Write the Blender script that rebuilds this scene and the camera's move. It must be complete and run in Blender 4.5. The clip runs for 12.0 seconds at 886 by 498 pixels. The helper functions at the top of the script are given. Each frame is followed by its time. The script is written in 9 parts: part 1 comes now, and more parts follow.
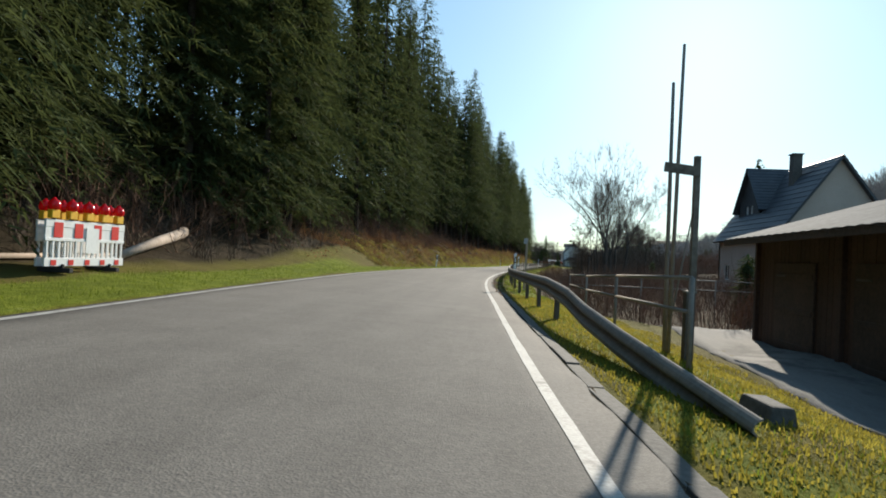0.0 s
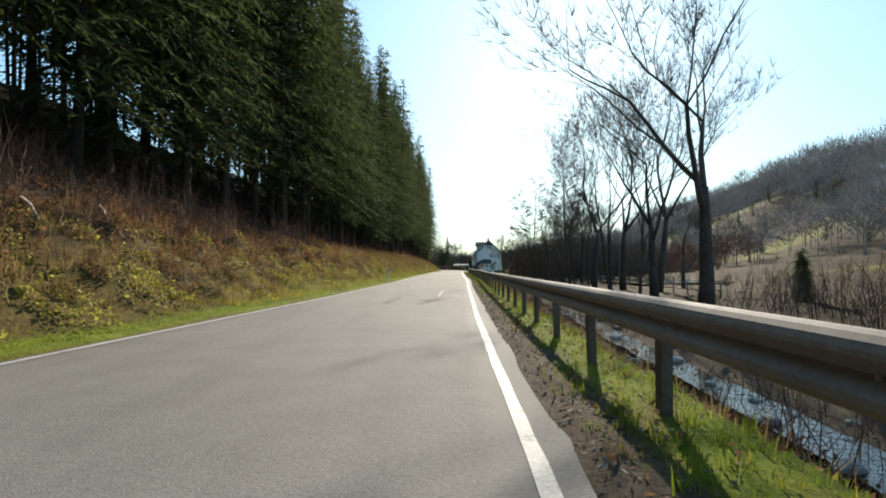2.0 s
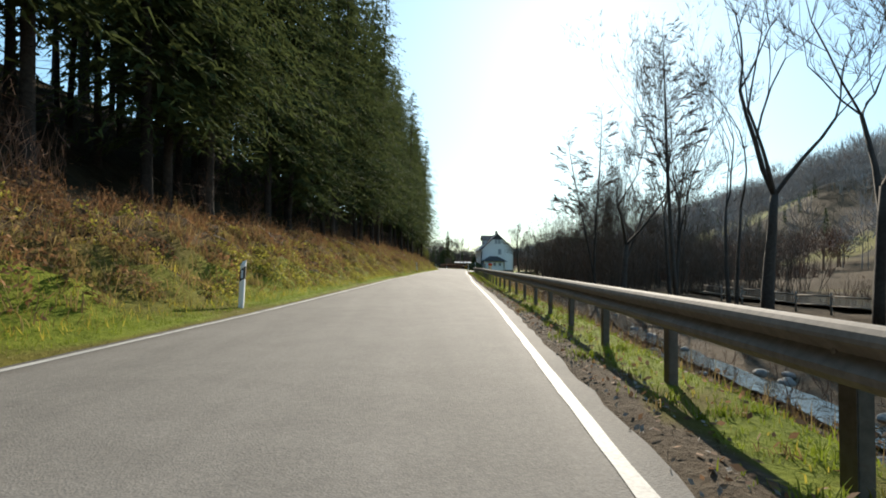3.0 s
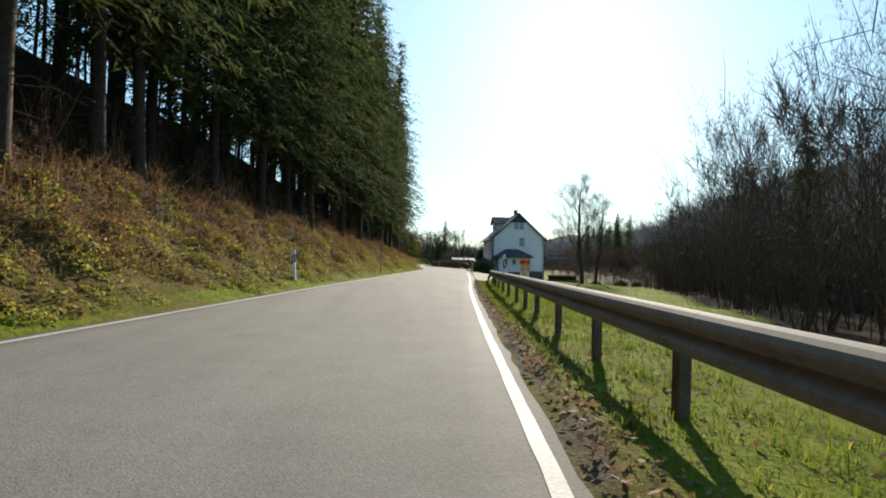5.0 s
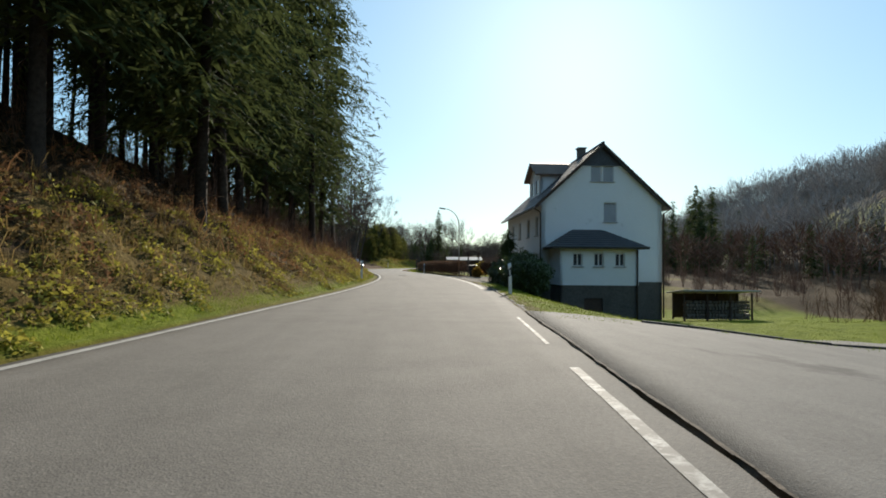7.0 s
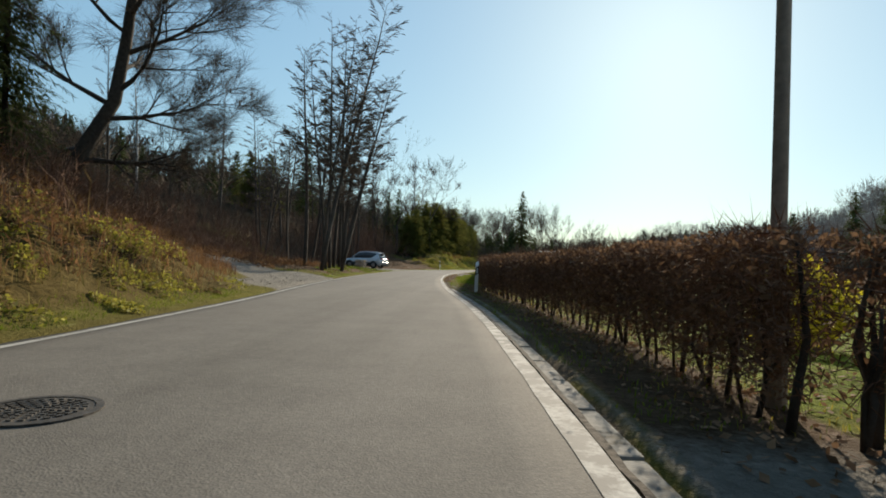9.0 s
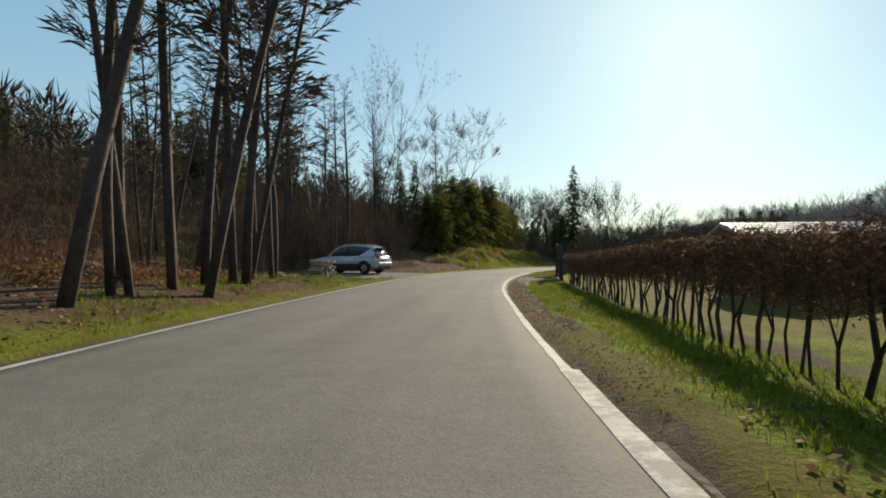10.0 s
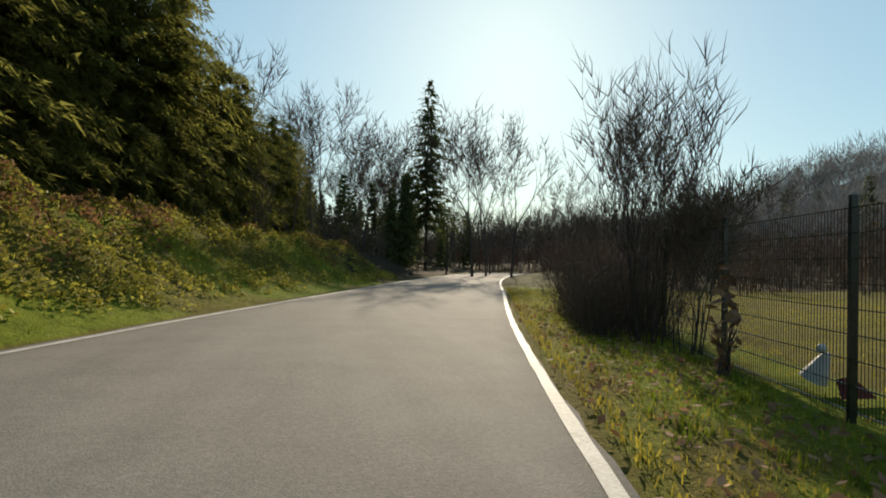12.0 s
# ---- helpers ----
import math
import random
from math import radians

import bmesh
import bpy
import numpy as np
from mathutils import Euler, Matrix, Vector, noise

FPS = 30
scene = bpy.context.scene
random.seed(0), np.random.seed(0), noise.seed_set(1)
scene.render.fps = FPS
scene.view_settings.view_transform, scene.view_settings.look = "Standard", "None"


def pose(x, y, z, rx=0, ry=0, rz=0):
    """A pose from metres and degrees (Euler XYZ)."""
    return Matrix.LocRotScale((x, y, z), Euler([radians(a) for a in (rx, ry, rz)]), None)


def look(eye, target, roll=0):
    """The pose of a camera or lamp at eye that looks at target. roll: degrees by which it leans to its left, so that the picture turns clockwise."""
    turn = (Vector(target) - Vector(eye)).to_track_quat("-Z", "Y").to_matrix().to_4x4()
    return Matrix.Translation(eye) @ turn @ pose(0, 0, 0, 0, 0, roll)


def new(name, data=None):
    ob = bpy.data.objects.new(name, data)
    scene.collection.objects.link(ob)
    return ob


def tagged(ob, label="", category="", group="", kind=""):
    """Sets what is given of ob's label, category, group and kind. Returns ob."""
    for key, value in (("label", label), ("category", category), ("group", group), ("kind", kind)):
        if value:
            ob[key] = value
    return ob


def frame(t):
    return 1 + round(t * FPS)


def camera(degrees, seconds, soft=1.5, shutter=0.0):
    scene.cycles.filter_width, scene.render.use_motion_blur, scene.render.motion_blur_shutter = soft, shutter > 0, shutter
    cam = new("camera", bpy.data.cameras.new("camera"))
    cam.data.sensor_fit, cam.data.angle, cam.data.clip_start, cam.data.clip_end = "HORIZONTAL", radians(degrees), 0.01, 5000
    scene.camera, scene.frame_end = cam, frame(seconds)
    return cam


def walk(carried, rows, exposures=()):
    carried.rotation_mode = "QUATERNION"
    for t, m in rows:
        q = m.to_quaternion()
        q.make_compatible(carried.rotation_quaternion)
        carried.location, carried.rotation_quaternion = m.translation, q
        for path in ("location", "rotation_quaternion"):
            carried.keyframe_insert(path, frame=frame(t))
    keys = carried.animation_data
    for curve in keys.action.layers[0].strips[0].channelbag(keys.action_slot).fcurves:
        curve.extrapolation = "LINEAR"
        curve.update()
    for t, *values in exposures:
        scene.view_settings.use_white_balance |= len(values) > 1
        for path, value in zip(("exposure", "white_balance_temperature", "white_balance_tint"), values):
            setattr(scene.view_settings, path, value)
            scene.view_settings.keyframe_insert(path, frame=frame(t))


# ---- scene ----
cam = camera(76.7, 12.0, soft=1.8)
PATH = [
    (0, (37.815, -5.193, 0.999), (37.617, -3.203, 1.028), 2.8),
    (0.5, (36.926, 8.438, 0.999), (36.781, 10.432, 1.044), 1.2),
    (1, (37.030, 22.323, 1.000), (37.054, 24.322, 1.055), 1.1),
    (1.5, (37.612, 35.702, 1.000), (37.676, 37.699, 1.075), 0.6),
    (2, (38.794, 49.138, 1.000), (38.964, 51.129, 1.065), -0.4),
    (2.5, (40.101, 63.387, 0.996), (40.218, 65.383, 1.051), 1.9),
    (3, (41.727, 77.669, 0.996), (41.895, 79.661, 1.053), 0.7),
    (3.2, (42.491, 83.121, 1.006), (42.694, 85.109, 1.089), 0.7),
    (3.5, (43.581, 91.099, 1.000), (43.884, 93.074, 1.085), 0.8),
    (4, (45.140, 103.808, 1.000), (45.435, 105.785, 1.072), 0.8),
    (4.5, (46.540, 116.037, 1.000), (46.825, 118.015, 1.065), 0.8),
    (4.8, (47.384, 123.263, 0.998), (47.563, 125.255, 1.049), 1.6),
    (5, (47.968, 128.066, 1.001), (48.132, 130.058, 1.048), 1.6),
    (5.5, (48.942, 140.136, 1.000), (48.990, 142.134, 1.055), 1.4),
    (6, (50.208, 152.776, 1.002), (50.335, 154.770, 1.068), -0.0),
    (6.5, (51.699, 165.149, 1.002), (51.885, 167.139, 1.070), -0.1),
    (7, (53.182, 177.034, 0.998), (53.357, 179.025, 1.053), 0.5),
    (7.2, (53.761, 181.532, 1.001), (53.946, 183.523, 1.046), 0.8),
    (7.5, (54.562, 188.284, 1.000), (54.833, 190.265, 1.060), 0.8),
    (8, (55.669, 199.570, 1.000), (55.896, 201.556, 1.070), 1.1),
    (8.5, (56.402, 210.927, 1.000), (56.548, 212.921, 1.059), 1.6),
    (8.8, (56.620, 217.789, 0.998), (56.606, 219.788, 1.039), 2.1),
    (9, (56.661, 222.381, 1.000), (56.545, 224.377, 1.048), 2.2),
    (9.5, (55.822, 233.905, 0.999), (55.523, 235.882, 1.042), 2.0),
    (10, (54.376, 246.840, 1.002), (54.162, 248.829, 1.037), -0.0),
    (10.5, (53.747, 261.548, 1.003), (53.711, 263.547, 1.059), 1.1),
    (11, (54.368, 275.997, 0.999), (54.508, 277.990, 1.084), -0.1),
    (11.5, (56.258, 288.122, 0.996), (56.580, 290.094, 1.065), 0.2),
    (12, (58.141, 298.614, 0.998), (58.545, 300.572, 1.050), 1.6),
]
EXPOSURES = [(0.0, 0.74, 6300, 10), (1.0, 0.92, 6400, 10), (2.0, 1.03, 6450, 10), (5.0, 0.97, 6450, 10), (6.0, 0.85, 6400, 10), (7.2, 0.64, 6400, 10), (8.8, 0.5, 6800, 10), (12.0, 0.54, 7350, 10)]
walk(cam, [(t, look(eye, target, roll)) for t, eye, target, roll in PATH], EXPOSURES)

# ---- daylight: low spring sun ahead and to the right ----
SUN_AZ = radians(18.4)      # from +y towards +x
SUN_EL = radians(22.6)
world = bpy.data.worlds.new("sky")
scene.world = world
world.use_nodes = True
wn = world.node_tree
wn.nodes.clear()
sky = wn.nodes.new("ShaderNodeTexSky")
sky.sky_type = "NISHITA"
sky.sun_disc = False
sky.sun_elevation = SUN_EL
sky.sun_rotation = SUN_AZ
sky.air_density, sky.dust_density, sky.ozone_density = 1.1, 0.42, 2.6
bg = wn.nodes.new("ShaderNodeBackground")
bg.inputs["Strength"].default_value = 0.25
wo = wn.nodes.new("ShaderNodeOutputWorld")
soft_sky = wn.nodes.new("ShaderNodeGamma")
soft_sky.inputs["Gamma"].default_value = 0.46
wn.links.new(sky.outputs[0], soft_sky.inputs["Color"])
tint = wn.nodes.new("ShaderNodeMix")
tint.data_type, tint.blend_type = "RGBA", "MULTIPLY"
tint.inputs[0].default_value = 1.0
tint.inputs[7].default_value = (0.74, 0.94, 1.0, 1.0)
deep = wn.nodes.new("ShaderNodeHueSaturation")
deep.inputs["Saturation"].default_value = 1.4
wn.links.new(soft_sky.outputs[0], deep.inputs["Color"])
wn.links.new(deep.outputs[0], tint.inputs[6])
wn.links.new(tint.outputs[2], bg.inputs["Color"])
wn.links.new(bg.outputs[0], wo.inputs["Surface"])
sun = new("sun", bpy.data.lights.new("sun", "SUN"))
sun.data.energy, sun.data.angle, sun.data.color = 5.0, radians(0.55), (1.0, 0.9, 0.74)
sun_way = Vector((math.sin(SUN_AZ) * math.cos(SUN_EL), math.cos(SUN_AZ) * math.cos(SUN_EL), math.sin(SUN_EL)))
sun.matrix_world = Matrix.Translation((60, 100, 80)) @ sun_way.to_track_quat("Z", "Y").to_matrix().to_4x4()


# ---- materials ----
def nodes_of(name):
    m = bpy.data.materials.new(name)
    m.use_nodes = True
    nt = m.node_tree
    nt.nodes.clear()
    out = nt.nodes.new("ShaderNodeOutputMaterial")
    return m, nt, out


def noise_node(nt, scale, detail=5.0, rough=0.6, vec=None):
    n = nt.nodes.new("ShaderNodeTexNoise")
    n.inputs["Scale"].default_value = scale
    n.inputs["Detail"].default_value = detail
    n.inputs["Roughness"].default_value = rough
    if vec is None:
        vec = nt.nodes.new("ShaderNodeNewGeometry").outputs["Position"]
    nt.links.new(vec, n.inputs["Vector"])
    return n.outputs["Fac"]


def ramp_node(nt, fac, stops):
    r = nt.nodes.new("ShaderNodeValToRGB")
    el = r.color_ramp.elements
    while len(el) < len(stops):
        el.new(0.5)
    for e, (p, c) in zip(el, stops):
        e.position, e.color = p, (*c, 1.0)
    nt.links.new(fac, r.inputs["Fac"])
    return r.outputs["Color"]


def mix_col(nt, fac, a, b, kind="MIX"):
    n = nt.nodes.new("ShaderNodeMix")
    n.data_type, n.blend_type = "RGBA", kind
    for sock, v in ((n.inputs[0], fac), (n.inputs[6], a), (n.inputs[7], b)):
        if isinstance(v, bpy.types.NodeSocket):
            nt.links.new(v, sock)
        elif isinstance(v, (int, float)):
            sock.default_value = v
        else:
            sock.default_value = (*v, 1.0)
    return n.outputs[2]


def math_node(nt, op, a, b=0.0, clamp=False):
    n = nt.nodes.new("ShaderNodeMath")
    n.operation, n.use_clamp = op, clamp
    for sock, v in zip(n.inputs, (a, b)):
        if isinstance(v, bpy.types.NodeSocket):
            nt.links.new(v, sock)
        else:
            sock.default_value = v
    return n.outputs[0]


def attr_node(nt, name):
    n = nt.nodes.new("ShaderNodeAttribute")
    n.attribute_name = name
    return n.outputs["Fac"]


def bump_node(nt, height, strength, distance):
    b = nt.nodes.new("ShaderNodeBump")
    b.inputs["Strength"].default_value = strength
    b.inputs["Distance"].default_value = distance
    nt.links.new(height, b.inputs["Height"])
    return b.outputs["Normal"]


def mat(name, dark, light, fine=8.0, coarse=0.7, rough=0.8, metal=0.0, bump=0.3, depth=0.01, spec=0.4,
        vary=0.0, island=0.0, glow=0.0, stain=None, stain_at=0.62):
    """A surface with grain and larger patches; glow: share of light let through (leaves, grass)."""
    m, nt, out = nodes_of(name)
    f1, f2 = noise_node(nt, fine), noise_node(nt, coarse, 3.0)
    both = math_node(nt, "ADD", math_node(nt, "MULTIPLY", f1, 0.55), math_node(nt, "MULTIPLY", f2, 0.45))
    col = ramp_node(nt, both, [(0.34, dark), (0.66, light)])
    if stain:
        big = noise_node(nt, coarse * 2.3, 6.0, 0.7)
        mask = ramp_node(nt, big, [(stain_at, (0, 0, 0)), (min(stain_at + 0.1, 1.0), (1, 1, 1))])
        col = mix_col(nt, mask, col, stain)
    rnd = None
    if vary:
        rnd = nt.nodes.new("ShaderNodeObjectInfo").outputs["Random"]
        amount = vary
    if island:
        rnd = nt.nodes.new("ShaderNodeNewGeometry").outputs["Random Per Island"]
        amount = island
    if rnd is not None:
        k = math_node(nt, "ADD", math_node(nt, "MULTIPLY", rnd, 2.0 * amount), 1.0 - amount)
        hsv = nt.nodes.new("ShaderNodeHueSaturation")
        nt.links.new(col, hsv.inputs["Color"])
        nt.links.new(k, hsv.inputs["Value"])
        col = hsv.outputs["Color"]
    p = nt.nodes.new("ShaderNodeBsdfPrincipled")
    nt.links.new(col, p.inputs["Base Color"])
    p.inputs["Roughness"].default_value = rough
    p.inputs["Metallic"].default_value = metal
    p.inputs["Specular IOR Level"].default_value = spec
    if bump:
        nt.links.new(bump_node(nt, f1, bump, depth), p.inputs["Normal"])
    shader = p.outputs[0]
    if glow:
        t = nt.nodes.new("ShaderNodeBsdfTranslucent")
        nt.links.new(col, t.inputs["Color"])
        mx = nt.nodes.new("ShaderNodeMixShader")
        mx.inputs[0].default_value = glow
        nt.links.new(shader, mx.inputs[1])
        nt.links.new(t.outputs[0], mx.inputs[2])
        shader = mx.outputs[0]
    nt.links.new(shader, out.inputs["Surface"])
    return m


def glass_mat(name, tint=(0.05, 0.06, 0.07)):
    m, nt, out = nodes_of(name)
    p = nt.nodes.new("ShaderNodeBsdfPrincipled")
    p.inputs["Base Color"].default_value = (*tint, 1)
    p.inputs["Roughness"].default_value = 0.06
    p.inputs["Specular IOR Level"].default_value = 0.4
    nt.links.new(p.outputs[0], out.inputs["Surface"])
    return m




def asphalt_mat(name, dark, light, patchy=0.5):
    m, nt, out = nodes_of(name)
    pos = nt.nodes.new("ShaderNodeNewGeometry").outputs["Position"]
    grain = noise_node(nt, 55.0, 4.0, 0.75, pos)
    stone = nt.nodes.new("ShaderNodeTexVoronoi")
    stone.inputs["Scale"].default_value = 70.0
    nt.links.new(pos, stone.inputs["Vector"])
    mid = noise_node(nt, 1.6, 5.0, 0.65, pos)
    stretch = nt.nodes.new("ShaderNodeMapping")
    stretch.inputs["Scale"].default_value = (1.1, 0.07, 1.0)
    nt.links.new(pos, stretch.inputs["Vector"])
    track = noise_node(nt, 1.0, 4.0, 0.6, stretch.outputs[0])
    big = noise_node(nt, 0.16, 4.0, 0.6, pos)
    f = math_node(nt, "ADD", math_node(nt, "MULTIPLY", grain, 0.34), math_node(nt, "MULTIPLY", mid, 0.2))
    f = math_node(nt, "ADD", f, math_node(nt, "MULTIPLY", track, 0.26))
    f = math_node(nt, "ADD", f, math_node(nt, "MULTIPLY", big, 0.2))
    col = ramp_node(nt, f, [(0.36, dark), (0.62, light)])
    speck = ramp_node(nt, noise_node(nt, 24.0, 3.0, 0.8, pos), [(0.4, (0.74, 0.74, 0.74)), (0.62, (1.24, 1.23, 1.2))])
    col = mix_col(nt, 0.42, col, speck, "MULTIPLY")
    seam = nt.nodes.new("ShaderNodeTexVoronoi")
    seam.feature = "DISTANCE_TO_EDGE"
    seam.inputs["Scale"].default_value = 0.8
    bent = mix_col(nt, 0.6, pos, nt.nodes.new("ShaderNodeTexNoise").outputs["Color"], "ADD")
    nt.links.new(bent, seam.inputs["Vector"])
    line = ramp_node(nt, seam.outputs["Distance"], [(0.0, (1, 1, 1)), (0.007, (0, 0, 0))])
    where = ramp_node(nt, noise_node(nt, 0.09, 3.0, 0.6, pos), [(0.58, (0, 0, 0)), (0.68, (0.3, 0.3, 0.3))])
    col = mix_col(nt, mix_col(nt, 1.0, line, where, "MULTIPLY"), col, tuple(0.5 * c for c in dark))
    worn = ramp_node(nt, noise_node(nt, 0.33, 6.0, 0.7, pos), [(0.58, (0, 0, 0)), (0.66, (1, 1, 1))])
    col = mix_col(nt, math_node(nt, "MULTIPLY", worn, patchy), col, tuple(0.62 * c for c in dark))
    p = nt.nodes.new("ShaderNodeBsdfPrincipled")
    nt.links.new(col, p.inputs["Base Color"])
    p.inputs["Roughness"].default_value = 0.9
    p.inputs["Specular IOR Level"].default_value = 0.16
    h = math_node(nt, "ADD", stone.outputs["Distance"], math_node(nt, "MULTIPLY", grain, 0.6))
    nt.links.new(bump_node(nt, h, 0.45, 0.006), p.inputs["Normal"])
    nt.links.new(p.outputs[0], out.inputs["Surface"])
    return m


M_ROAD = asphalt_mat("asphalt_road", (0.1, 0.092, 0.081), (0.19, 0.175, 0.155), 0.15)
M_APRON = asphalt_mat("asphalt_apron", (0.1, 0.094, 0.086), (0.2, 0.19, 0.172), 0.8)
M_LINE = mat("road_paint", (0.23, 0.22, 0.198), (0.44, 0.427, 0.392), 40, 1.2, 0.75, bump=0.4, depth=0.004,
             stain=(0.17, 0.16, 0.145), stain_at=0.56)
M_LINEWORN = mat("worn_road_paint", (0.2, 0.19, 0.17), (0.46, 0.445, 0.41), 30, 1.6, 0.8, bump=0.4, depth=0.004, stain=(0.15, 0.14, 0.125), stain_at=0.44)
M_EDGE = mat("worn_edging_concrete", (0.13, 0.12, 0.103), (0.27, 0.255, 0.225), 16, 1.4, 0.9, bump=0.6, depth=0.012, stain=(0.1, 0.085, 0.06), stain_at=0.52)
M_GRAVEL = mat("gravel", (0.16, 0.14, 0.115), (0.36, 0.325, 0.28), 26, 1.1, 0.95, bump=0.9, depth=0.03, stain=(0.13, 0.1, 0.07))
M_KERB = mat("kerb_concrete", (0.05, 0.045, 0.038), (0.12, 0.112, 0.098), 22, 1.0, 0.9, bump=0.5, stain=(0.09, 0.085, 0.06))
M_CONC = mat("concrete", (0.24, 0.23, 0.21), (0.42, 0.4, 0.37), 18, 0.8, 0.9, bump=0.4, stain=(0.15, 0.14, 0.11))
M_STEEL = mat("galvanised_steel", (0.17, 0.148, 0.124), (0.29, 0.255, 0.216), 14, 1.3, 0.78, metal=0.0, spec=0.15, bump=0.12, depth=0.003,
              stain=(0.16, 0.13, 0.1), stain_at=0.68)
M_POST = mat("weathered_steel_post", (0.07, 0.058, 0.048), (0.15, 0.125, 0.105), 16, 1.5, 0.75, metal=0.1, bump=0.2, stain=(0.1, 0.055, 0.035), stain_at=0.58)
M_WOOD = mat("grey_wood", (0.1, 0.08, 0.06), (0.24, 0.2, 0.16), 12, 1.5, 0.85, bump=0.5, depth=0.008)
M_DARKWOOD = mat("dark_stained_wood", (0.035, 0.022, 0.016), (0.085, 0.052, 0.036), 12, 1.2, 0.75, bump=0.4, depth=0.008, vary=0.12)
M_BROWNWOOD = mat("brown_board", (0.042, 0.022, 0.015), (0.09, 0.048, 0.032), 14, 0.9, 0.75, bump=0.35, depth=0.006, vary=0.14)
M_BARK = mat("bark_grey", (0.03, 0.024, 0.019), (0.09, 0.074, 0.06), 9, 0.8, 0.95, bump=0.8, depth=0.03, vary=0.15)
M_SPRUCEBARK = mat("bark_spruce", (0.022, 0.017, 0.013), (0.07, 0.054, 0.042), 10, 0.9, 0.95, bump=0.8, depth=0.03, vary=0.3, spec=0.1)
M_BIRCH = mat("bark_birch", (0.2, 0.18, 0.16), (0.5, 0.48, 0.44), 5, 1.4, 0.85, bump=0.4, stain=(0.05, 0.045, 0.04), stain_at=0.55)
M_TWIG = mat("twigs", (0.065, 0.049, 0.037), (0.155, 0.116, 0.086), 12, 0.6, 0.95, bump=0, island=0.3, spec=0.1)
M_TWIGRED = mat("twigs_reddish", (0.11, 0.06, 0.04), (0.23, 0.135, 0.09), 9, 0.5, 0.95, bump=0, island=0.35, spec=0.1)
# far twigs: haze put into the colour, paler and greyer than M_TWIG
M_FARTWIG = mat("twigs_haze_paled", (0.2, 0.17, 0.15), (0.36, 0.315, 0.285), 0.5, 0.06, 0.95, bump=0, island=0.2, spec=0.05)
M_NEEDLE = mat("spruce_needles", (0.045, 0.06, 0.023), (0.1, 0.12, 0.042), 3.0, 0.35, 0.95, bump=0, island=0.18, glow=0.3, spec=0.08)
M_NEEDLE2 = mat("pine_needles", (0.085, 0.09, 0.022), (0.21, 0.205, 0.05), 3.0, 0.35, 0.95, bump=0, island=0.3, glow=0.55, spec=0.08)
M_IVY = mat("evergreen_leaves", (0.025, 0.04, 0.014), (0.085, 0.12, 0.035), 6.0, 0.8, 0.4, bump=0, island=0.3, glow=0.25)
M_GRASS = mat("grass_blades", (0.09, 0.125, 0.012), (0.22, 0.27, 0.028), 2.0, 0.35, 0.75, bump=0, island=0.25, glow=0.4, spec=0.08)
M_DRY = mat("dry_grass", (0.12, 0.082, 0.03), (0.28, 0.2, 0.085), 2.5, 0.5, 0.85, bump=0, island=0.35, glow=0.4, spec=0.08)
M_OLIVE = mat("mossy_grass", (0.18, 0.155, 0.02), (0.38, 0.315, 0.055), 2.5, 0.5, 0.8, bump=0, island=0.3, glow=0.45, spec=0.08)
M_BANK = mat("bank_grass_withered", (0.11, 0.095, 0.025), (0.25, 0.21, 0.07), 2.5, 0.5, 0.9, bump=0, island=0.4, glow=0.4, spec=0.05)
M_MOSS = mat("bramble_leaves_olive", (0.15, 0.145, 0.022), (0.37, 0.33, 0.065), 3.0, 0.4, 0.7, bump=0, island=0.45, glow=0.4, spec=0.15)
M_LEAF = mat("dead_leaves", (0.12, 0.066, 0.036), (0.32, 0.195, 0.115), 4.0, 0.8, 0.85, bump=0, island=0.4, glow=0.25, spec=0.15)
M_BRACKEN = mat("dead_bracken", (0.12, 0.06, 0.029), (0.29, 0.162, 0.078), 4.0, 0.7, 0.9, bump=0, island=0.4, glow=0.3, spec=0.08)
M_WHITE = mat("white_plastic", (0.66, 0.66, 0.64), (0.8, 0.8, 0.78), 10, 1.4, 0.45, bump=0.05, stain=(0.5, 0.48, 0.44), stain_at=0.66)
M_RED = mat("red_sheeting", (0.5, 0.02, 0.015), (0.68, 0.035, 0.025), 10, 1.4, 0.4, bump=0.03)
M_REDLENS = mat("red_lens", (0.5, 0.004, 0.012), (0.72, 0.01, 0.02), 20, 2, 0.2, bump=0, glow=0.45, spec=0.7)
M_YELLOW = mat("yellow_plastic", (0.62, 0.33, 0.01), (0.78, 0.45, 0.02), 10, 1.5, 0.4, bump=0.05)
M_BLACK = mat("black_plastic", (0.012, 0.012, 0.013), (0.03, 0.03, 0.03), 10, 1.2, 0.5, bump=0.05)
M_RUBBER = mat("rubber", (0.012, 0.012, 0.012), (0.035, 0.034, 0.033), 14, 1.2, 0.85, bump=0.2)
M_REFLECT = mat("reflector", (0.5, 0.52, 0.55), (0.7, 0.72, 0.74), 40, 3, 0.25, bump=0.1)
M_PLASTER = mat("white_render", (0.74, 0.735, 0.72), (0.84, 0.835, 0.82), 20, 0.35, 0.9, bump=0.25, depth=0.004, stain=(0.62, 0.605, 0.57), stain_at=0.62)
M_PINKWALL = mat("pale_render", (0.42, 0.33, 0.27), (0.55, 0.44, 0.37), 18, 0.4, 0.9, bump=0.25, depth=0.004)
M_BASEMENT = mat("dark_plinth", (0.075, 0.066, 0.056), (0.15, 0.133, 0.115), 10, 0.5, 0.9, bump=0.4, stain=(0.07, 0.065, 0.05))
M_SLATE = mat("dark_roof_tiles", (0.035, 0.037, 0.042), (0.085, 0.088, 0.096), 10, 0.7, 0.55, bump=0.3, vary=0.12)
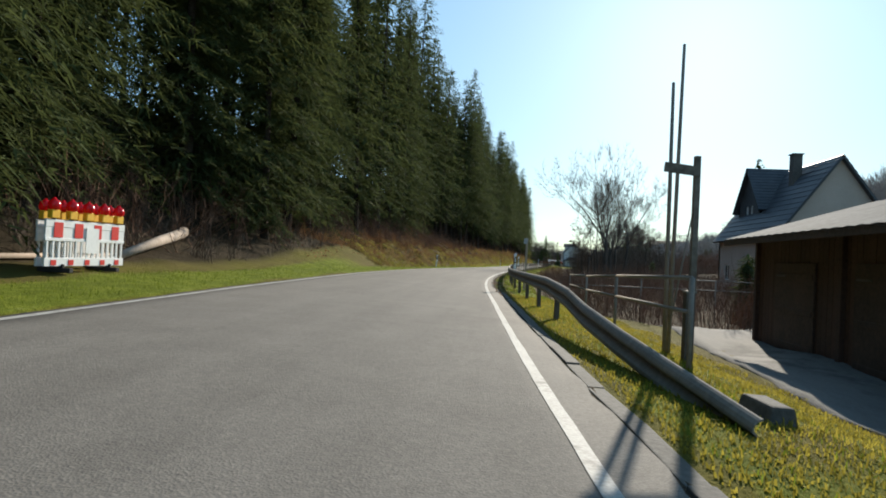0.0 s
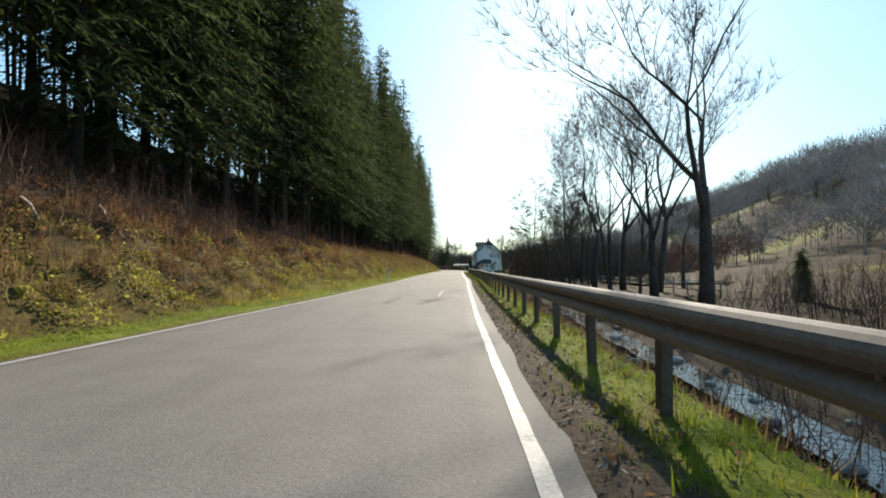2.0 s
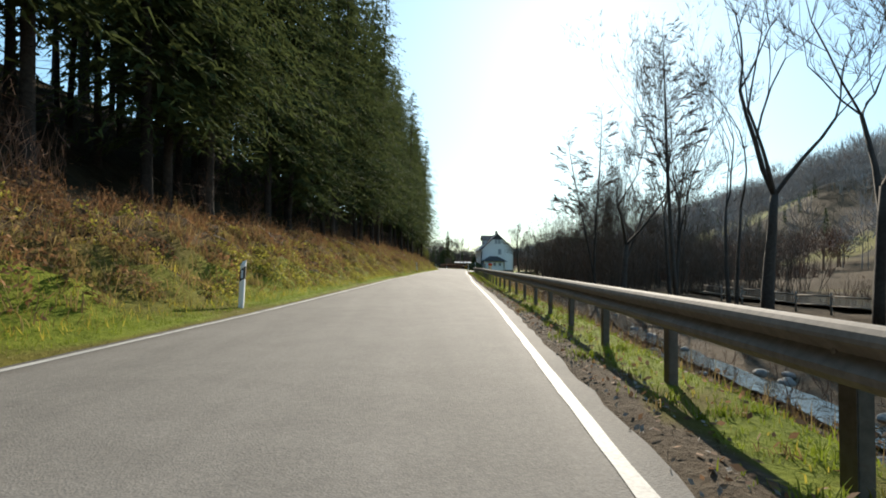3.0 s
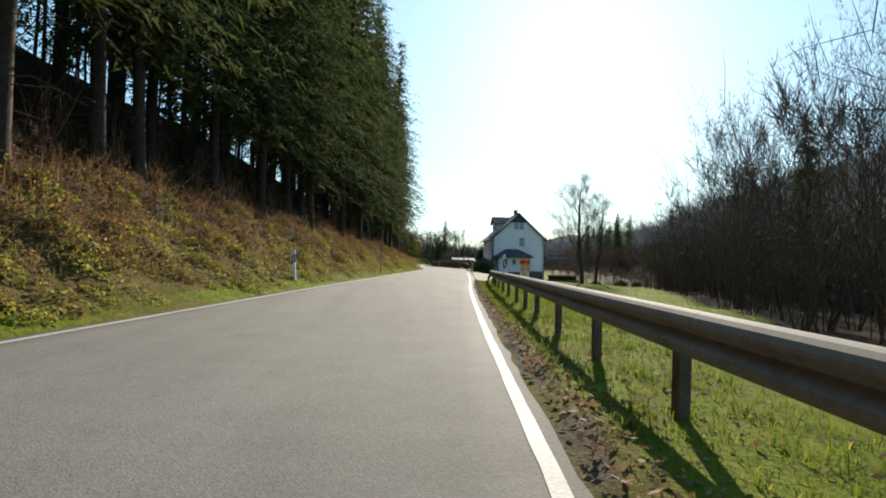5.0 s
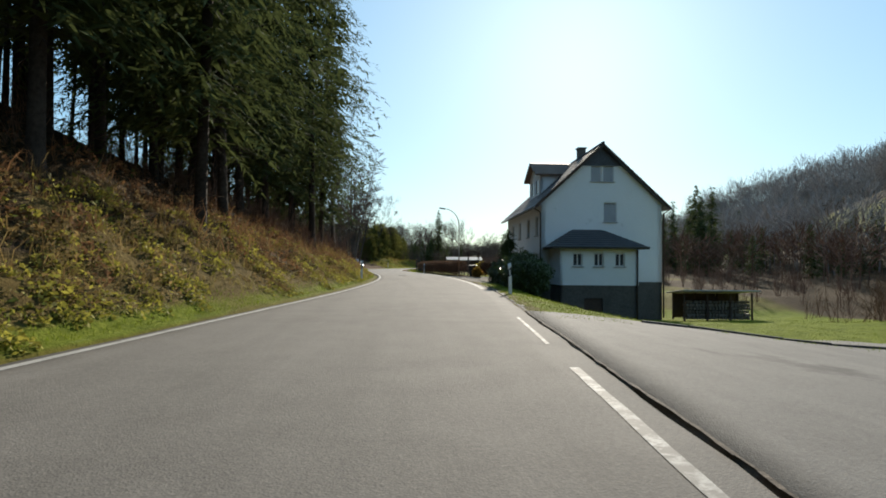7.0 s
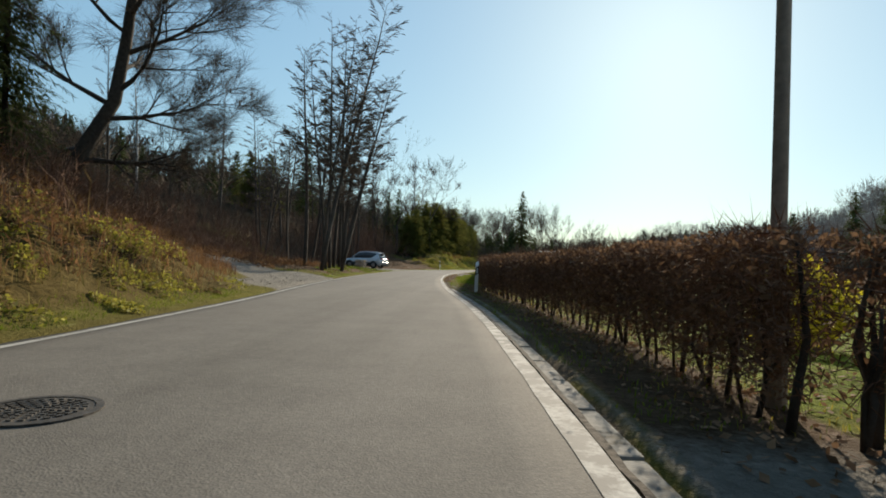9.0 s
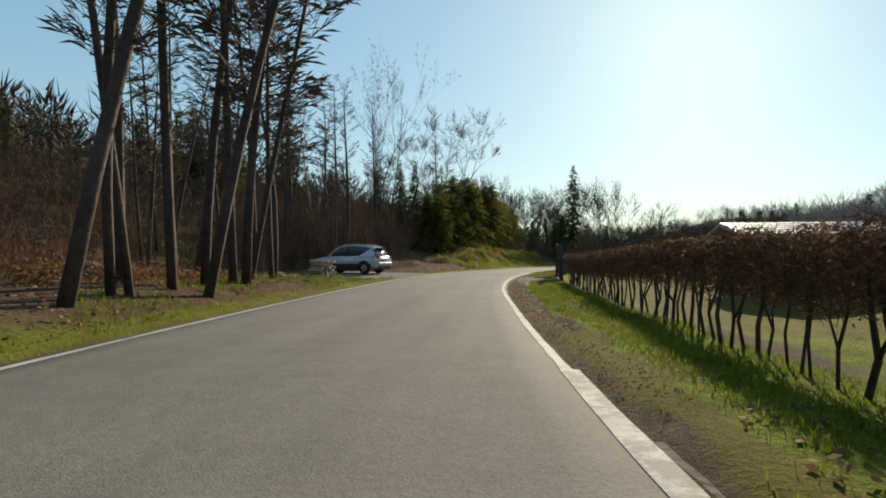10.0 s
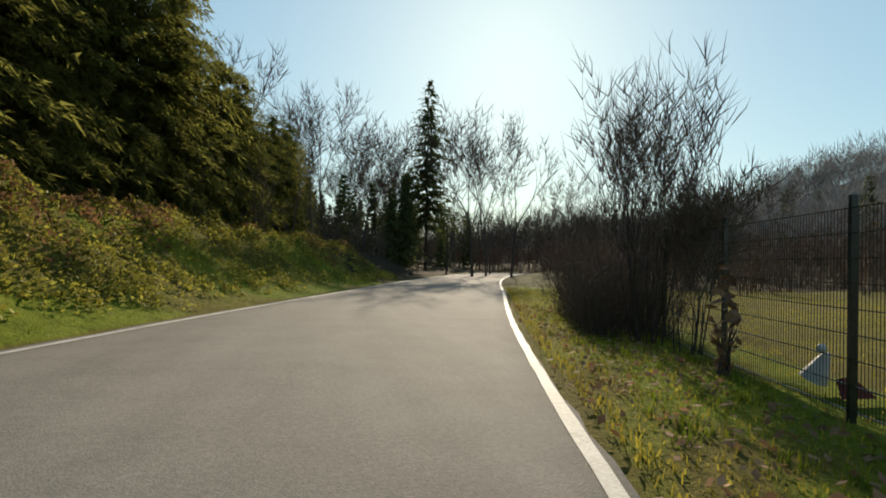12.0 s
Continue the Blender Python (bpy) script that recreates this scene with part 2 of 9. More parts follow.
M_BROWNTILE = mat("brown_roof_tiles", (0.13, 0.085, 0.06), (0.26, 0.18, 0.13), 10, 0.7, 0.6, bump=0.3, vary=0.12)
M_SHEET = mat("weathered_roof_sheet", (0.11, 0.108, 0.1), (0.2, 0.195, 0.185), 8, 0.8, 0.92, spec=0.08, bump=0.2, stain=(0.07, 0.065, 0.05))
M_FELT = mat("pale_roof_sheet", (0.34, 0.34, 0.33), (0.55, 0.54, 0.52), 8, 0.8, 0.55, bump=0.2, stain=(0.2, 0.2, 0.18))
M_GLASS = glass_mat("window_glass")
M_FRAME = mat("window_frame_white", (0.62, 0.62, 0.6), (0.74, 0.74, 0.72), 12, 1, 0.45, bump=0.03)
M_SHUTTER = mat("grey_shutter", (0.3, 0.31, 0.33), (0.42, 0.43, 0.45), 12, 1, 0.6, bump=0.05)
M_CARPAINT = mat("silver_car_paint", (0.42, 0.42, 0.435), (0.52, 0.52, 0.535), 60, 0.9, 0.24, metal=0.35, bump=0, spec=0.7, stain=(0.5, 0.49, 0.47), stain_at=0.68)
M_ALLOY = mat("alloy_rim", (0.3, 0.3, 0.31), (0.46, 0.46, 0.47), 20, 2, 0.3, metal=0.8, bump=0.05)
M_TAIL = mat("tail_light", (0.3, 0.01, 0.01), (0.45, 0.02, 0.02), 20, 2, 0.2, bump=0, spec=0.8)
M_MESH = mat("dark_green_steel", (0.018, 0.024, 0.02), (0.045, 0.052, 0.045), 20, 1, 0.26, metal=0.3, bump=0.05)
M_ANTHRA = mat("anthracite_steel", (0.02, 0.021, 0.022), (0.045, 0.046, 0.048), 20, 1, 0.4, metal=0.3, bump=0.05)
M_IRON = mat("cast_iron", (0.05, 0.045, 0.04), (0.13, 0.115, 0.1), 20, 2, 0.6, metal=0.6, bump=0.4)
M_ORANGE = mat("golden_thuja", (0.2, 0.11, 0.012), (0.4, 0.24, 0.035), 6, 1.5, 0.7, bump=0, island=0.35, glow=0.4)
M_PARASOL = mat("pale_canvas", (0.5, 0.52, 0.48), (0.66, 0.68, 0.64), 12, 0.8, 0.85, bump=0.15, glow=0.3)
M_FLOWER = mat("yellow_blossom", (0.4, 0.34, 0.02), (0.62, 0.55, 0.05), 6, 1.5, 0.7, bump=0, island=0.3, glow=0.4)
M_STONE = mat("field_stone", (0.14, 0.135, 0.125), (0.34, 0.33, 0.3), 9, 1.0, 0.9, bump=0.6, depth=0.02, vary=0.2)
M_CUT = mat("cut_wood_end", (0.3, 0.22, 0.13), (0.5, 0.38, 0.24), 14, 2.0, 0.85, bump=0.3, vary=0.15)
M_MUD = mat("dark_soil", (0.035, 0.026, 0.018), (0.1, 0.075, 0.052), 9, 1.0, 0.95, bump=0.8, depth=0.03)
M_LOG = mat("pale_bark", (0.26, 0.2, 0.15), (0.46, 0.37, 0.29), 8, 1.2, 0.9, bump=0.6, depth=0.02, stain=(0.14, 0.11, 0.07))


def water_mat():
    m, nt, out = nodes_of("stream_water")
    p = nt.nodes.new("ShaderNodeBsdfPrincipled")
    p.inputs["Base Color"].default_value = (0.03, 0.028, 0.02, 1)
    p.inputs["Roughness"].default_value = 0.08
    p.inputs["Specular IOR Level"].default_value = 0.6
    nt.links.new(bump_node(nt, noise_node(nt, 2.6, 4.0, 0.6), 0.6, 0.05), p.inputs["Normal"])
    nt.links.new(p.outputs[0], out.inputs["Surface"])
    return m


M_WATER = water_mat()


def ground_mat():
    """One sheet of ground: meadow, lush verge, dry bank, forest floor, litter and gravel, by masks on the sheet."""
    m, nt, out = nodes_of("ground_cover")
    pos = nt.nodes.new("ShaderNodeNewGeometry").outputs["Position"]
    fine, mid, big = noise_node(nt, 14.0, 6, 0.7, pos), noise_node(nt, 1.7, 5, 0.65, pos), noise_node(nt, 0.12, 4, 0.6, pos)
    both = math_node(nt, "ADD", math_node(nt, "MULTIPLY", fine, 0.5), math_node(nt, "MULTIPLY", mid, 0.5))
    col = ramp_node(nt, both, [(0.3, (0.06, 0.058, 0.01)), (0.5, (0.135, 0.122, 0.022)), (0.7, (0.2, 0.172, 0.04))])
    col = mix_col(nt, ramp_node(nt, big, [(0.4, (0, 0, 0)), (0.62, (0.7, 0.7, 0.7))]), col, (0.12, 0.095, 0.035))
    covers = {
        "lush": [(0.3, (0.05, 0.066, 0.009)), (0.5, (0.14, 0.17, 0.018)), (0.72, (0.24, 0.265, 0.036))],
        "dry": [(0.3, (0.04, 0.03, 0.012)), (0.5, (0.115, 0.082, 0.028)), (0.72, (0.2, 0.15, 0.06))],
        "brush": [(0.3, (0.028, 0.02, 0.012)), (0.5, (0.062, 0.042, 0.024)), (0.72, (0.11, 0.076, 0.042))],
        "forest": [(0.3, (0.018, 0.014, 0.009)), (0.5, (0.045, 0.034, 0.02)), (0.72, (0.09, 0.066, 0.038))],
        "litter": [(0.3, (0.045, 0.028, 0.016)), (0.5, (0.11, 0.07, 0.042)), (0.72, (0.2, 0.14, 0.09))],
        "stony": [(0.3, (0.13, 0.115, 0.095)), (0.5, (0.22, 0.2, 0.17)), (0.72, (0.34, 0.31, 0.27))],
        "soil": [(0.3, (0.05, 0.036, 0.024)), (0.5, (0.105, 0.08, 0.055)), (0.72, (0.175, 0.142, 0.104))],
    }
    edge = math_node(nt, "MULTIPLY", math_node(nt, "SUBTRACT", both, 0.5), 2.2)
    for key, stops in covers.items():
        a = attr_node(nt, key)
        k = math_node(nt, "ADD", math_node(nt, "SUBTRACT", math_node(nt, "MULTIPLY", a, 2.6), 0.8), edge, True)
        k = math_node(nt, "MULTIPLY", k, math_node(nt, "GREATER_THAN", a, 0.02))
        col = mix_col(nt, k, col, ramp_node(nt, both, stops))
    p = nt.nodes.new("ShaderNodeBsdfPrincipled")
    nt.links.new(col, p.inputs["Base Color"])
    p.inputs["Roughness"].default_value = 0.95
    p.inputs["Specular IOR Level"].default_value = 0.04
    nt.links.new(bump_node(nt, both, 1.0, 0.16), p.inputs["Normal"])
    nt.links.new(p.outputs[0], out.inputs["Surface"])
    return m


M_GROUND = ground_mat()


# ---- plan: the right edge line of the road, as x over y every 12 m from y = -54 ----
LINE = [44.2, 42.6, 41.1, 39.7, 38.56, 37.80, 37.34, 37.56, 38.45, 39.73, 41.12, 42.56, 44.09, 45.42, 46.72, 48.22, 49.53, 50.91, 52.50, 53.93, 55.35, 56.66, 57.40, 57.42, 56.74, 55.38, 54.56, 54.47, 55.47, 57.78, 60.76, 64.39, 68.07, 72.3, 77.2, 83.0, 90.0, 98.5, 108.5, 120.0]
LINE_Y0, LINE_DY = -54.0, 12.0
ROAD_W = 5.29


def line_x(y):
    u = (np.asarray(y, float) - LINE_Y0) / LINE_DY
    a = np.array([2 * LINE[0] - LINE[1], *LINE, 2 * LINE[-1] - LINE[-2]])
    i = np.clip(np.floor(u).astype(int), 0, len(LINE) - 2)
    f = u - i
    fc = np.clip(f, 0, 1)
    p0, p1, p2, p3 = a[i], a[i + 1], a[i + 2], a[i + 3]
    v = p1 + 0.5 * fc * (p2 - p0 + fc * (2 * p0 - 5 * p1 + 4 * p2 - p3 + fc * (3 * (p1 - p2) + p3 - p0)))
    return v + np.where(f < 0, f * 0.5 * (p2 - p0), 0) + np.where(f > 1, (f - 1) * 0.5 * (p3 - p1), 0)


def slope_at(y):
    return (line_x(np.asarray(y) + 2.0) - line_x(np.asarray(y) - 2.0)) / 4.0


def place(y, d):
    """World x, y of the point d metres to the right of the edge line at station y."""
    s = float(slope_at(y))
    l = math.hypot(1, s)
    return float(line_x(y)) + d / l, y - d * s / l


def heading(y):
    """Turn about z that lays +y along the road."""
    return -math.degrees(math.atan(float(slope_at(y))))


def step(a, b, v):
    u = np.clip((np.asarray(v, float) - a) / (b - a), 0, 1)
    return u * u * (3 - 2 * u)


# cross-sections of the land: station, then (distance from the edge line, height)
RIGHT, LEFT = [], []


def section(side, y, *knots):
    side.append((y, np.array(knots, float)))


section(RIGHT, -80, (0.3, 0), (0.6, -0.02), (2.0, -0.15), (3.3, -0.5), (5, -0.75), (12, -0.8), (40, -1.2), (80, -1))
section(RIGHT, 10, (0.3, 0), (0.6, -0.02), (2.0, -0.15), (3.3, -0.5), (5, -0.75), (12, -0.9), (40, -1.4), (80, -1))
section(RIGHT, 20, (0.3, 0), (0.6, -0.03), (1.7, -0.12), (3.0, -0.9), (5, -1.3), (8, -1.3), (14, -0.9), (40, -1), (80, 1))
section(RIGHT, 45, (0.3, 0), (0.6, -0.03), (1.7, -0.14), (3.0, -0.7), (5, -1.2), (9, -1.2), (14, -0.8), (40, -0.6), (80, 3))
section(RIGHT, 56, (0.3, 0), (0.6, -0.03), (1.6, -0.14), (2.6, -0.9), (3.8, -1.75), (6.2, -1.8), (9, -1.0), (40, -0.6), (80, 3))
section(RIGHT, 100, (0.3, 0), (0.6, -0.03), (1.7, -0.14), (3.0, -0.9), (5.0, -1.7), (7.5, -1.75), (10, -0.95), (40, -0.8), (80, 3))
section(RIGHT, 118, (0.3, 0), (0.6, -0.03), (1.9, -0.14), (3.6, -0.7), (8.0, -1.4), (11, -1.5), (14, -0.9), (40, -0.5), (80, 3))
section(RIGHT, 128, (0.3, 0), (0.6, -0.03), (2.2, -0.1), (4.0, -0.3), (9.0, -0.55), (13, -0.7), (17, -0.9), (40, 0), (80, 4))
section(RIGHT, 165, (0.3, 0), (0.6, -0.03), (2.2, -0.06), (4.0, -0.12), (9.0, -0.3), (13, -0.5), (17, -0.8), (40, -1), (80, 3))
section(RIGHT, 186, (0.3, 0), (0.6, -0.01), (2.2, -0.14), (4.0, -0.3), (7.0, -0.62), (12, -0.9), (17, -1.2), (40, -1.4), (80, 2))
section(RIGHT, 200, (0.3, 0), (0.6, 0), (1.6, -0.12), (3.4, -0.7), (5.5, -1.45), (8, -1.8), (14, -1.7), (40, -1.6), (80, 1))
section(RIGHT, 214, (0.3, 0), (0.6, 0), (1.8, -0.1), (3.0, -0.4), (4.4, -1.2), (8, -2.3), (14, -2.5), (40, -2.4), (80, 1))
section(RIGHT, 223, (0.3, 0), (0.6, 0), (2.2, -0.02), (5.0, -0.1), (8, -0.5), (12, -1), (17, -1.4), (40, -1.6), (80, 1))
section(RIGHT, 255, (0.3, 0), (0.6, 0), (1.2, -0.02), (1.6, -0.05), (3.5, -0.15), (9, -0.25), (20, -0.4), (40, -0.6), (80, 0))
section(RIGHT, 259, (0.3, 0), (0.6, -0.06), (1.0, -0.22), (1.45, -0.2), (1.8, -0.04), (2.4, -0.08), (3.3, -0.25), (9, -0.2), (20, -0.4), (40, -0.6), (80, 0))
section(RIGHT, 268, (0.3, 0), (0.6, -0.05), (1.0, -0.2), (1.35, -0.17), (1.7, -0.03), (2.4, -0.05), (3.3, -0.2), (9, -0.15), (20, -0.3), (40, -0.4), (80, 0.5))
section(RIGHT, 282, (0.3, 0), (0.6, -0.02), (1.2, -0.06), (2.2, -0.14), (4, -0.15), (9, -0.15), (20, -0.2), (40, -0.2), (80, 1))
section(RIGHT, 320, (0.3, 0), (0.6, -0.02), (1.2, -0.04), (2.2, -0.12), (4, -0.15), (9, -0.15), (20, -0.1), (40, 0.2), (80, 2))
section(RIGHT, 360, (0.3, 0), (0.6, 0.0), (1.2, 0.1), (2.2, 0.3), (4, 0.5), (9, 0.9), (20, 1.2), (40, 2.0), (80, 5))
# left of the road the distances run from the left edge line outwards
section(LEFT, -80, (0.3, 0), (1.2, 0.06), (3.5, 0.18), (5.5, 0.7), (9, 2.4), (22, 9), (34, 9.5), (80, 7))
section(LEFT, 12, (0.3, 0), (1.2, 0.06), (3.2, 0.16), (5.2, 0.7), (9, 2.4), (22, 9.5), (34, 10), (80, 7))
section(LEFT, 28, (0.3, 0), (0.9, 0.05), (1.6, 0.15), (3.4, 1.15), (6.5, 2.1), (21, 10.5), (33, 11), (80, 8))
section(LEFT, 60, (0.3, 0), (0.8, 0.05), (1.4, 0.2), (3.8, 1.8), (7, 3.0), (21, 11.6), (33, 12), (80, 9))
section(LEFT, 100, (0.3, 0), (0.8, 0.06), (1.3, 0.2), (4.2, 2.0), (7, 3.0), (21, 11.6), (33, 12), (80, 9))
section(LEFT, 145, (0.3, 0), (0.7, 0.06), (1.1, 0.3), (4.6, 2.7), (8, 4.8), (21, 13.0), (33, 12), (80, 8))
section(LEFT, 190, (0.3, 0), (0.7, 0.06), (1.1, 0.3), (4.0, 2.2), (8, 4.6), (21, 12.4), (33, 11), (80, 8))
section(LEFT, 212, (0.3, 0), (0.7, 0.06), (1.2, 0.25), (3.5, 1.5), (7, 3.4), (16, 7.4), (33, 9), (80, 12))
section(LEFT, 230, (0.3, 0), (0.7, 0.06), (1.2, 0.3), (3.0, 1.5), (6, 3.2), (10, 5.0), (16, 6.0), (33, 7), (80, 14))
section(LEFT, 238, (0.3, 0), (0.7, 0.05), (1.4, 0.15), (3.0, 0.9), (5.0, 1.8), (7, 2.6), (10, 4.0), (16, 5.2), (33, 6), (80, 16))
section(LEFT, 243, (0.3, 0), (0.7, 0.05), (1.4, 0.08), (2.6, 0.15), (3.6, 0.55), (5, 1.5), (7, 2.4), (10, 3.4), (16, 4.6), (33, 6), (80, 16))
section(LEFT, 248, (0.3, 0), (0.7, 0.03), (1.4, 0.05), (4.0, 0.3), (6.2, 0.6), (8, 1.6), (10, 2.5), (14, 3.5), (20, 4.6), (33, 6.5), (80, 17))
section(LEFT, 254, (0.3, 0), (0.7, 0.06), (1.2, 0.22), (2.2, 0.42), (4.0, 0.45), (8, 0.85), (10.4, 1.1), (12.5, 2.0), (16, 3.0), (27, 4.8), (40, 8.5), (80, 18))
section(LEFT, 262, (0.3, 0), (0.7, 0.06), (1.2, 0.22), (2.2, 0.4), (4.0, 0.4), (8, 0.65), (12, 1.6), (15.5, 1.95), (18, 3.0), (27, 5.2), (40, 9), (80, 18))
section(LEFT, 269, (0.3, 0), (0.7, 0.06), (1.2, 0.18), (2.2, 0.3), (4.0, 0.22), (8, 0.25), (12, 1.2), (17, 2.7), (21, 3.2), (27, 5.6), (40, 9.5), (80, 18))
section(LEFT, 273, (0.3, 0), (0.7, 0.02), (1.4, 0.02), (4.0, 0.02), (8, 0.08), (11, 0.4), (16, 2.2), (26, 6.6), (40, 10), (80, 18))
section(LEFT, 285, (0.3, 0), (0.7, 0.02), (1.4, 0.02), (4.0, 0.02), (8, 0.08), (10.5, 0.4), (16, 2.6), (26, 6.8), (40, 10), (80, 18))
section(LEFT, 294, (0.3, 0), (0.7, 0.05), (1.2, 0.1), (2.4, 0.35), (5, 0.8), (10, 1.6), (16, 3.6), (26, 7.2), (40, 10), (80, 18))
section(LEFT, 300, (0.3, 0), (0.7, 0.06), (1.2, 0.15), (2.4, 0.5), (3.4, 0.85), (5, 1.1), (10, 2.0), (16, 3.8), (26, 7.3), (40, 10), (80, 18))
section(LEFT, 306.5, (0.3, 0), (0.7, 0.06), (1.2, 0.22), (2.3, 1.15), (3.1, 1.95), (4.5, 2.15), (10, 2.7), (16, 4.0), (26, 7.4), (40, 10), (80, 18))
section(LEFT, 322, (0.3, 0), (0.7, 0.06), (1.2, 0.2), (2.4, 1.0), (3.4, 1.8), (5, 2.0), (16, 3.6), (26, 6.6), (40, 9.5), (80, 18))
section(LEFT, 360, (0.3, 0), (0.7, 0.06), (1.2, 0.15), (2.8, 0.5), (5, 0.8), (16, 2.0), (33, 4), (80, 16))


def side_height(side, y, d):
    ys = np.array([s[0] for s in side], float)
    y = np.clip(y, ys[0], ys[-1] - 1e-6)
    i = np.clip(np.searchsorted(ys, y, side="right") - 1, 0, len(ys) - 2)
    f = (y - ys[i]) / (ys[i + 1] - ys[i])
    f = f * f * (3 - 2 * f)
    z = np.zeros_like(d)
    for n in range(len(ys)):
        w = np.where(i == n, 1 - f, 0) + np.where(i + 1 == n, f, 0)
        use = w > 0
        if use.any():
            k = side[n][1]
            z[use] += w[use] * np.interp(d[use], k[:, 0], k[:, 1])
    return z


def wobble(x, y, s, seed=0.0):
    """Smooth uneven ground, about -1 to 1."""
    x, y = x / s, y / s
    return (np.sin(1.7 * x + 0.6 * y + seed) + np.sin(-0.9 * x + 1.9 * y + 2.1 * seed) + np.sin(2.9 * x - 2.3 * y + seed * 3.7)
            + 0.6 * np.sin(4.7 * x + 3.9 * y + seed)) / 3.2


CROSSFALL_Y = (-10, 6, 18, 30, 54, 70, 90, 114, 165, 200, 234, 250, 266, 282, 300, 330)
CROSSFALL = (0.02, 0.033, 0.031, 0.02, 0.0, -0.016, -0.016, 0.0, 0.006, -0.004, -0.008, -0.01, -0.006, 0.01, -0.003, -0.008)


def road_z(y, d):
    return -np.interp(y, CROSSFALL_Y, CROSSFALL) * np.clip(d, -ROAD_W - 1, 0.4)


def ground_z(x, y):
    """Height of the land at world x, y."""
    x, y = np.atleast_1d(np.asarray(x, float)), np.atleast_1d(np.asarray(y, float))
    yc = np.clip(y, -80, 372)
    d = (x - line_x(yc)) / np.sqrt(1 + slope_at(yc) ** 2)
    r = side_height(RIGHT, yc, np.maximum(d, 0.3))
    lft = side_height(LEFT, yc, np.maximum(-d - ROAD_W, 0.3)) + np.interp(yc, CROSSFALL_Y, CROSSFALL) * ROAD_W
    z = np.where(d > 0, r, lft)
    out_r, out_l = np.maximum(d - 0.9, 0), np.maximum(-d - ROAD_W - 1.0, 0)
    rough = np.clip(np.where(d > 0, out_r, out_l) / 3.0, 0, 1)
    rough = rough * np.where(d < 0, 1 - 0.9 * step(238, 243, y) * (1 - step(284, 290, y)) * (1 - step(12, 18, out_l)), 1.0)
    rough = rough * (1 - 0.92 * (d > 0) * (1 - step(16, 19, d)) * step(157, 160, y) * (1 - step(188, 192, y)))
    z = z + rough * (0.10 * wobble(x, y, 2.1, 1.0) + 0.05 * wobble(x, y, 0.8, 2.0))
    z = z + np.clip(out_l / 10, 0, 1) * 0.35 * wobble(x, y, 7.0, 3.0)
    bank = (d < 0) * step(1.0, 2.2, out_l + 1.0) * (1 - step(7, 11, out_l)) * step(24, 40, y) * (1 - step(326, 340, y)) * (1 - step(236, 241, y) * (1 - step(292, 298, y)))
    z = z + bank * (0.34 * wobble(x, y, 1.0, 4.0) + 0.2 * wobble(x, y, 0.42, 6.0))
    # turf cut back to a small ragged step beside the asphalt
    cut = (d > 0) * step(252, 256, y) * (1 - step(268, 271, y))
    lip = 0.78 + 0.16 * wobble(x, y, 0.5, 5.0) + 0.08 * wobble(x, y, 0.2, 3.0)
    z = z + cut * (0.06 * step(lip - 0.06, lip + 0.05, d) * (1 - step(1.2, 2.2, d)) - 0.05 * (1 - step(lip - 0.06, lip + 0.05, d)))
    # valley sides and far hills
    hr = (42 + 9 * wobble(x, y, 120.0, 0.4)) * step(62 - 8 * step(220, 280, y), 190, d) * (1 - 0.85 * step(460, 600, y)) + 20 * step(190, 420, d) * (1 - 0.8 * step(420, 600, y))
    z = z + hr * (0.45 + 0.55 * step(-40, 160, y))
    hl = (22 + 8 * wobble(x, y, 90.0, 1.4)) * step(60, 200, -d) * step(205, 270, y)
    ahead = step(430, 800, y) * (24 + 10 * wobble(x, y, 170.0, 2.2)) * step(5, 110, np.abs(x - 92 - 0.16 * (y - 400)))
    return z + hl + ahead


def gz(x, y):
    return float(ground_z(x, y)[0])


def spot(y, d, lift=0.0):
    """World point on the ground at station y, offset d."""
    x, yy = place(y, d)
    return Vector((x, yy, gz(x, yy) + lift))


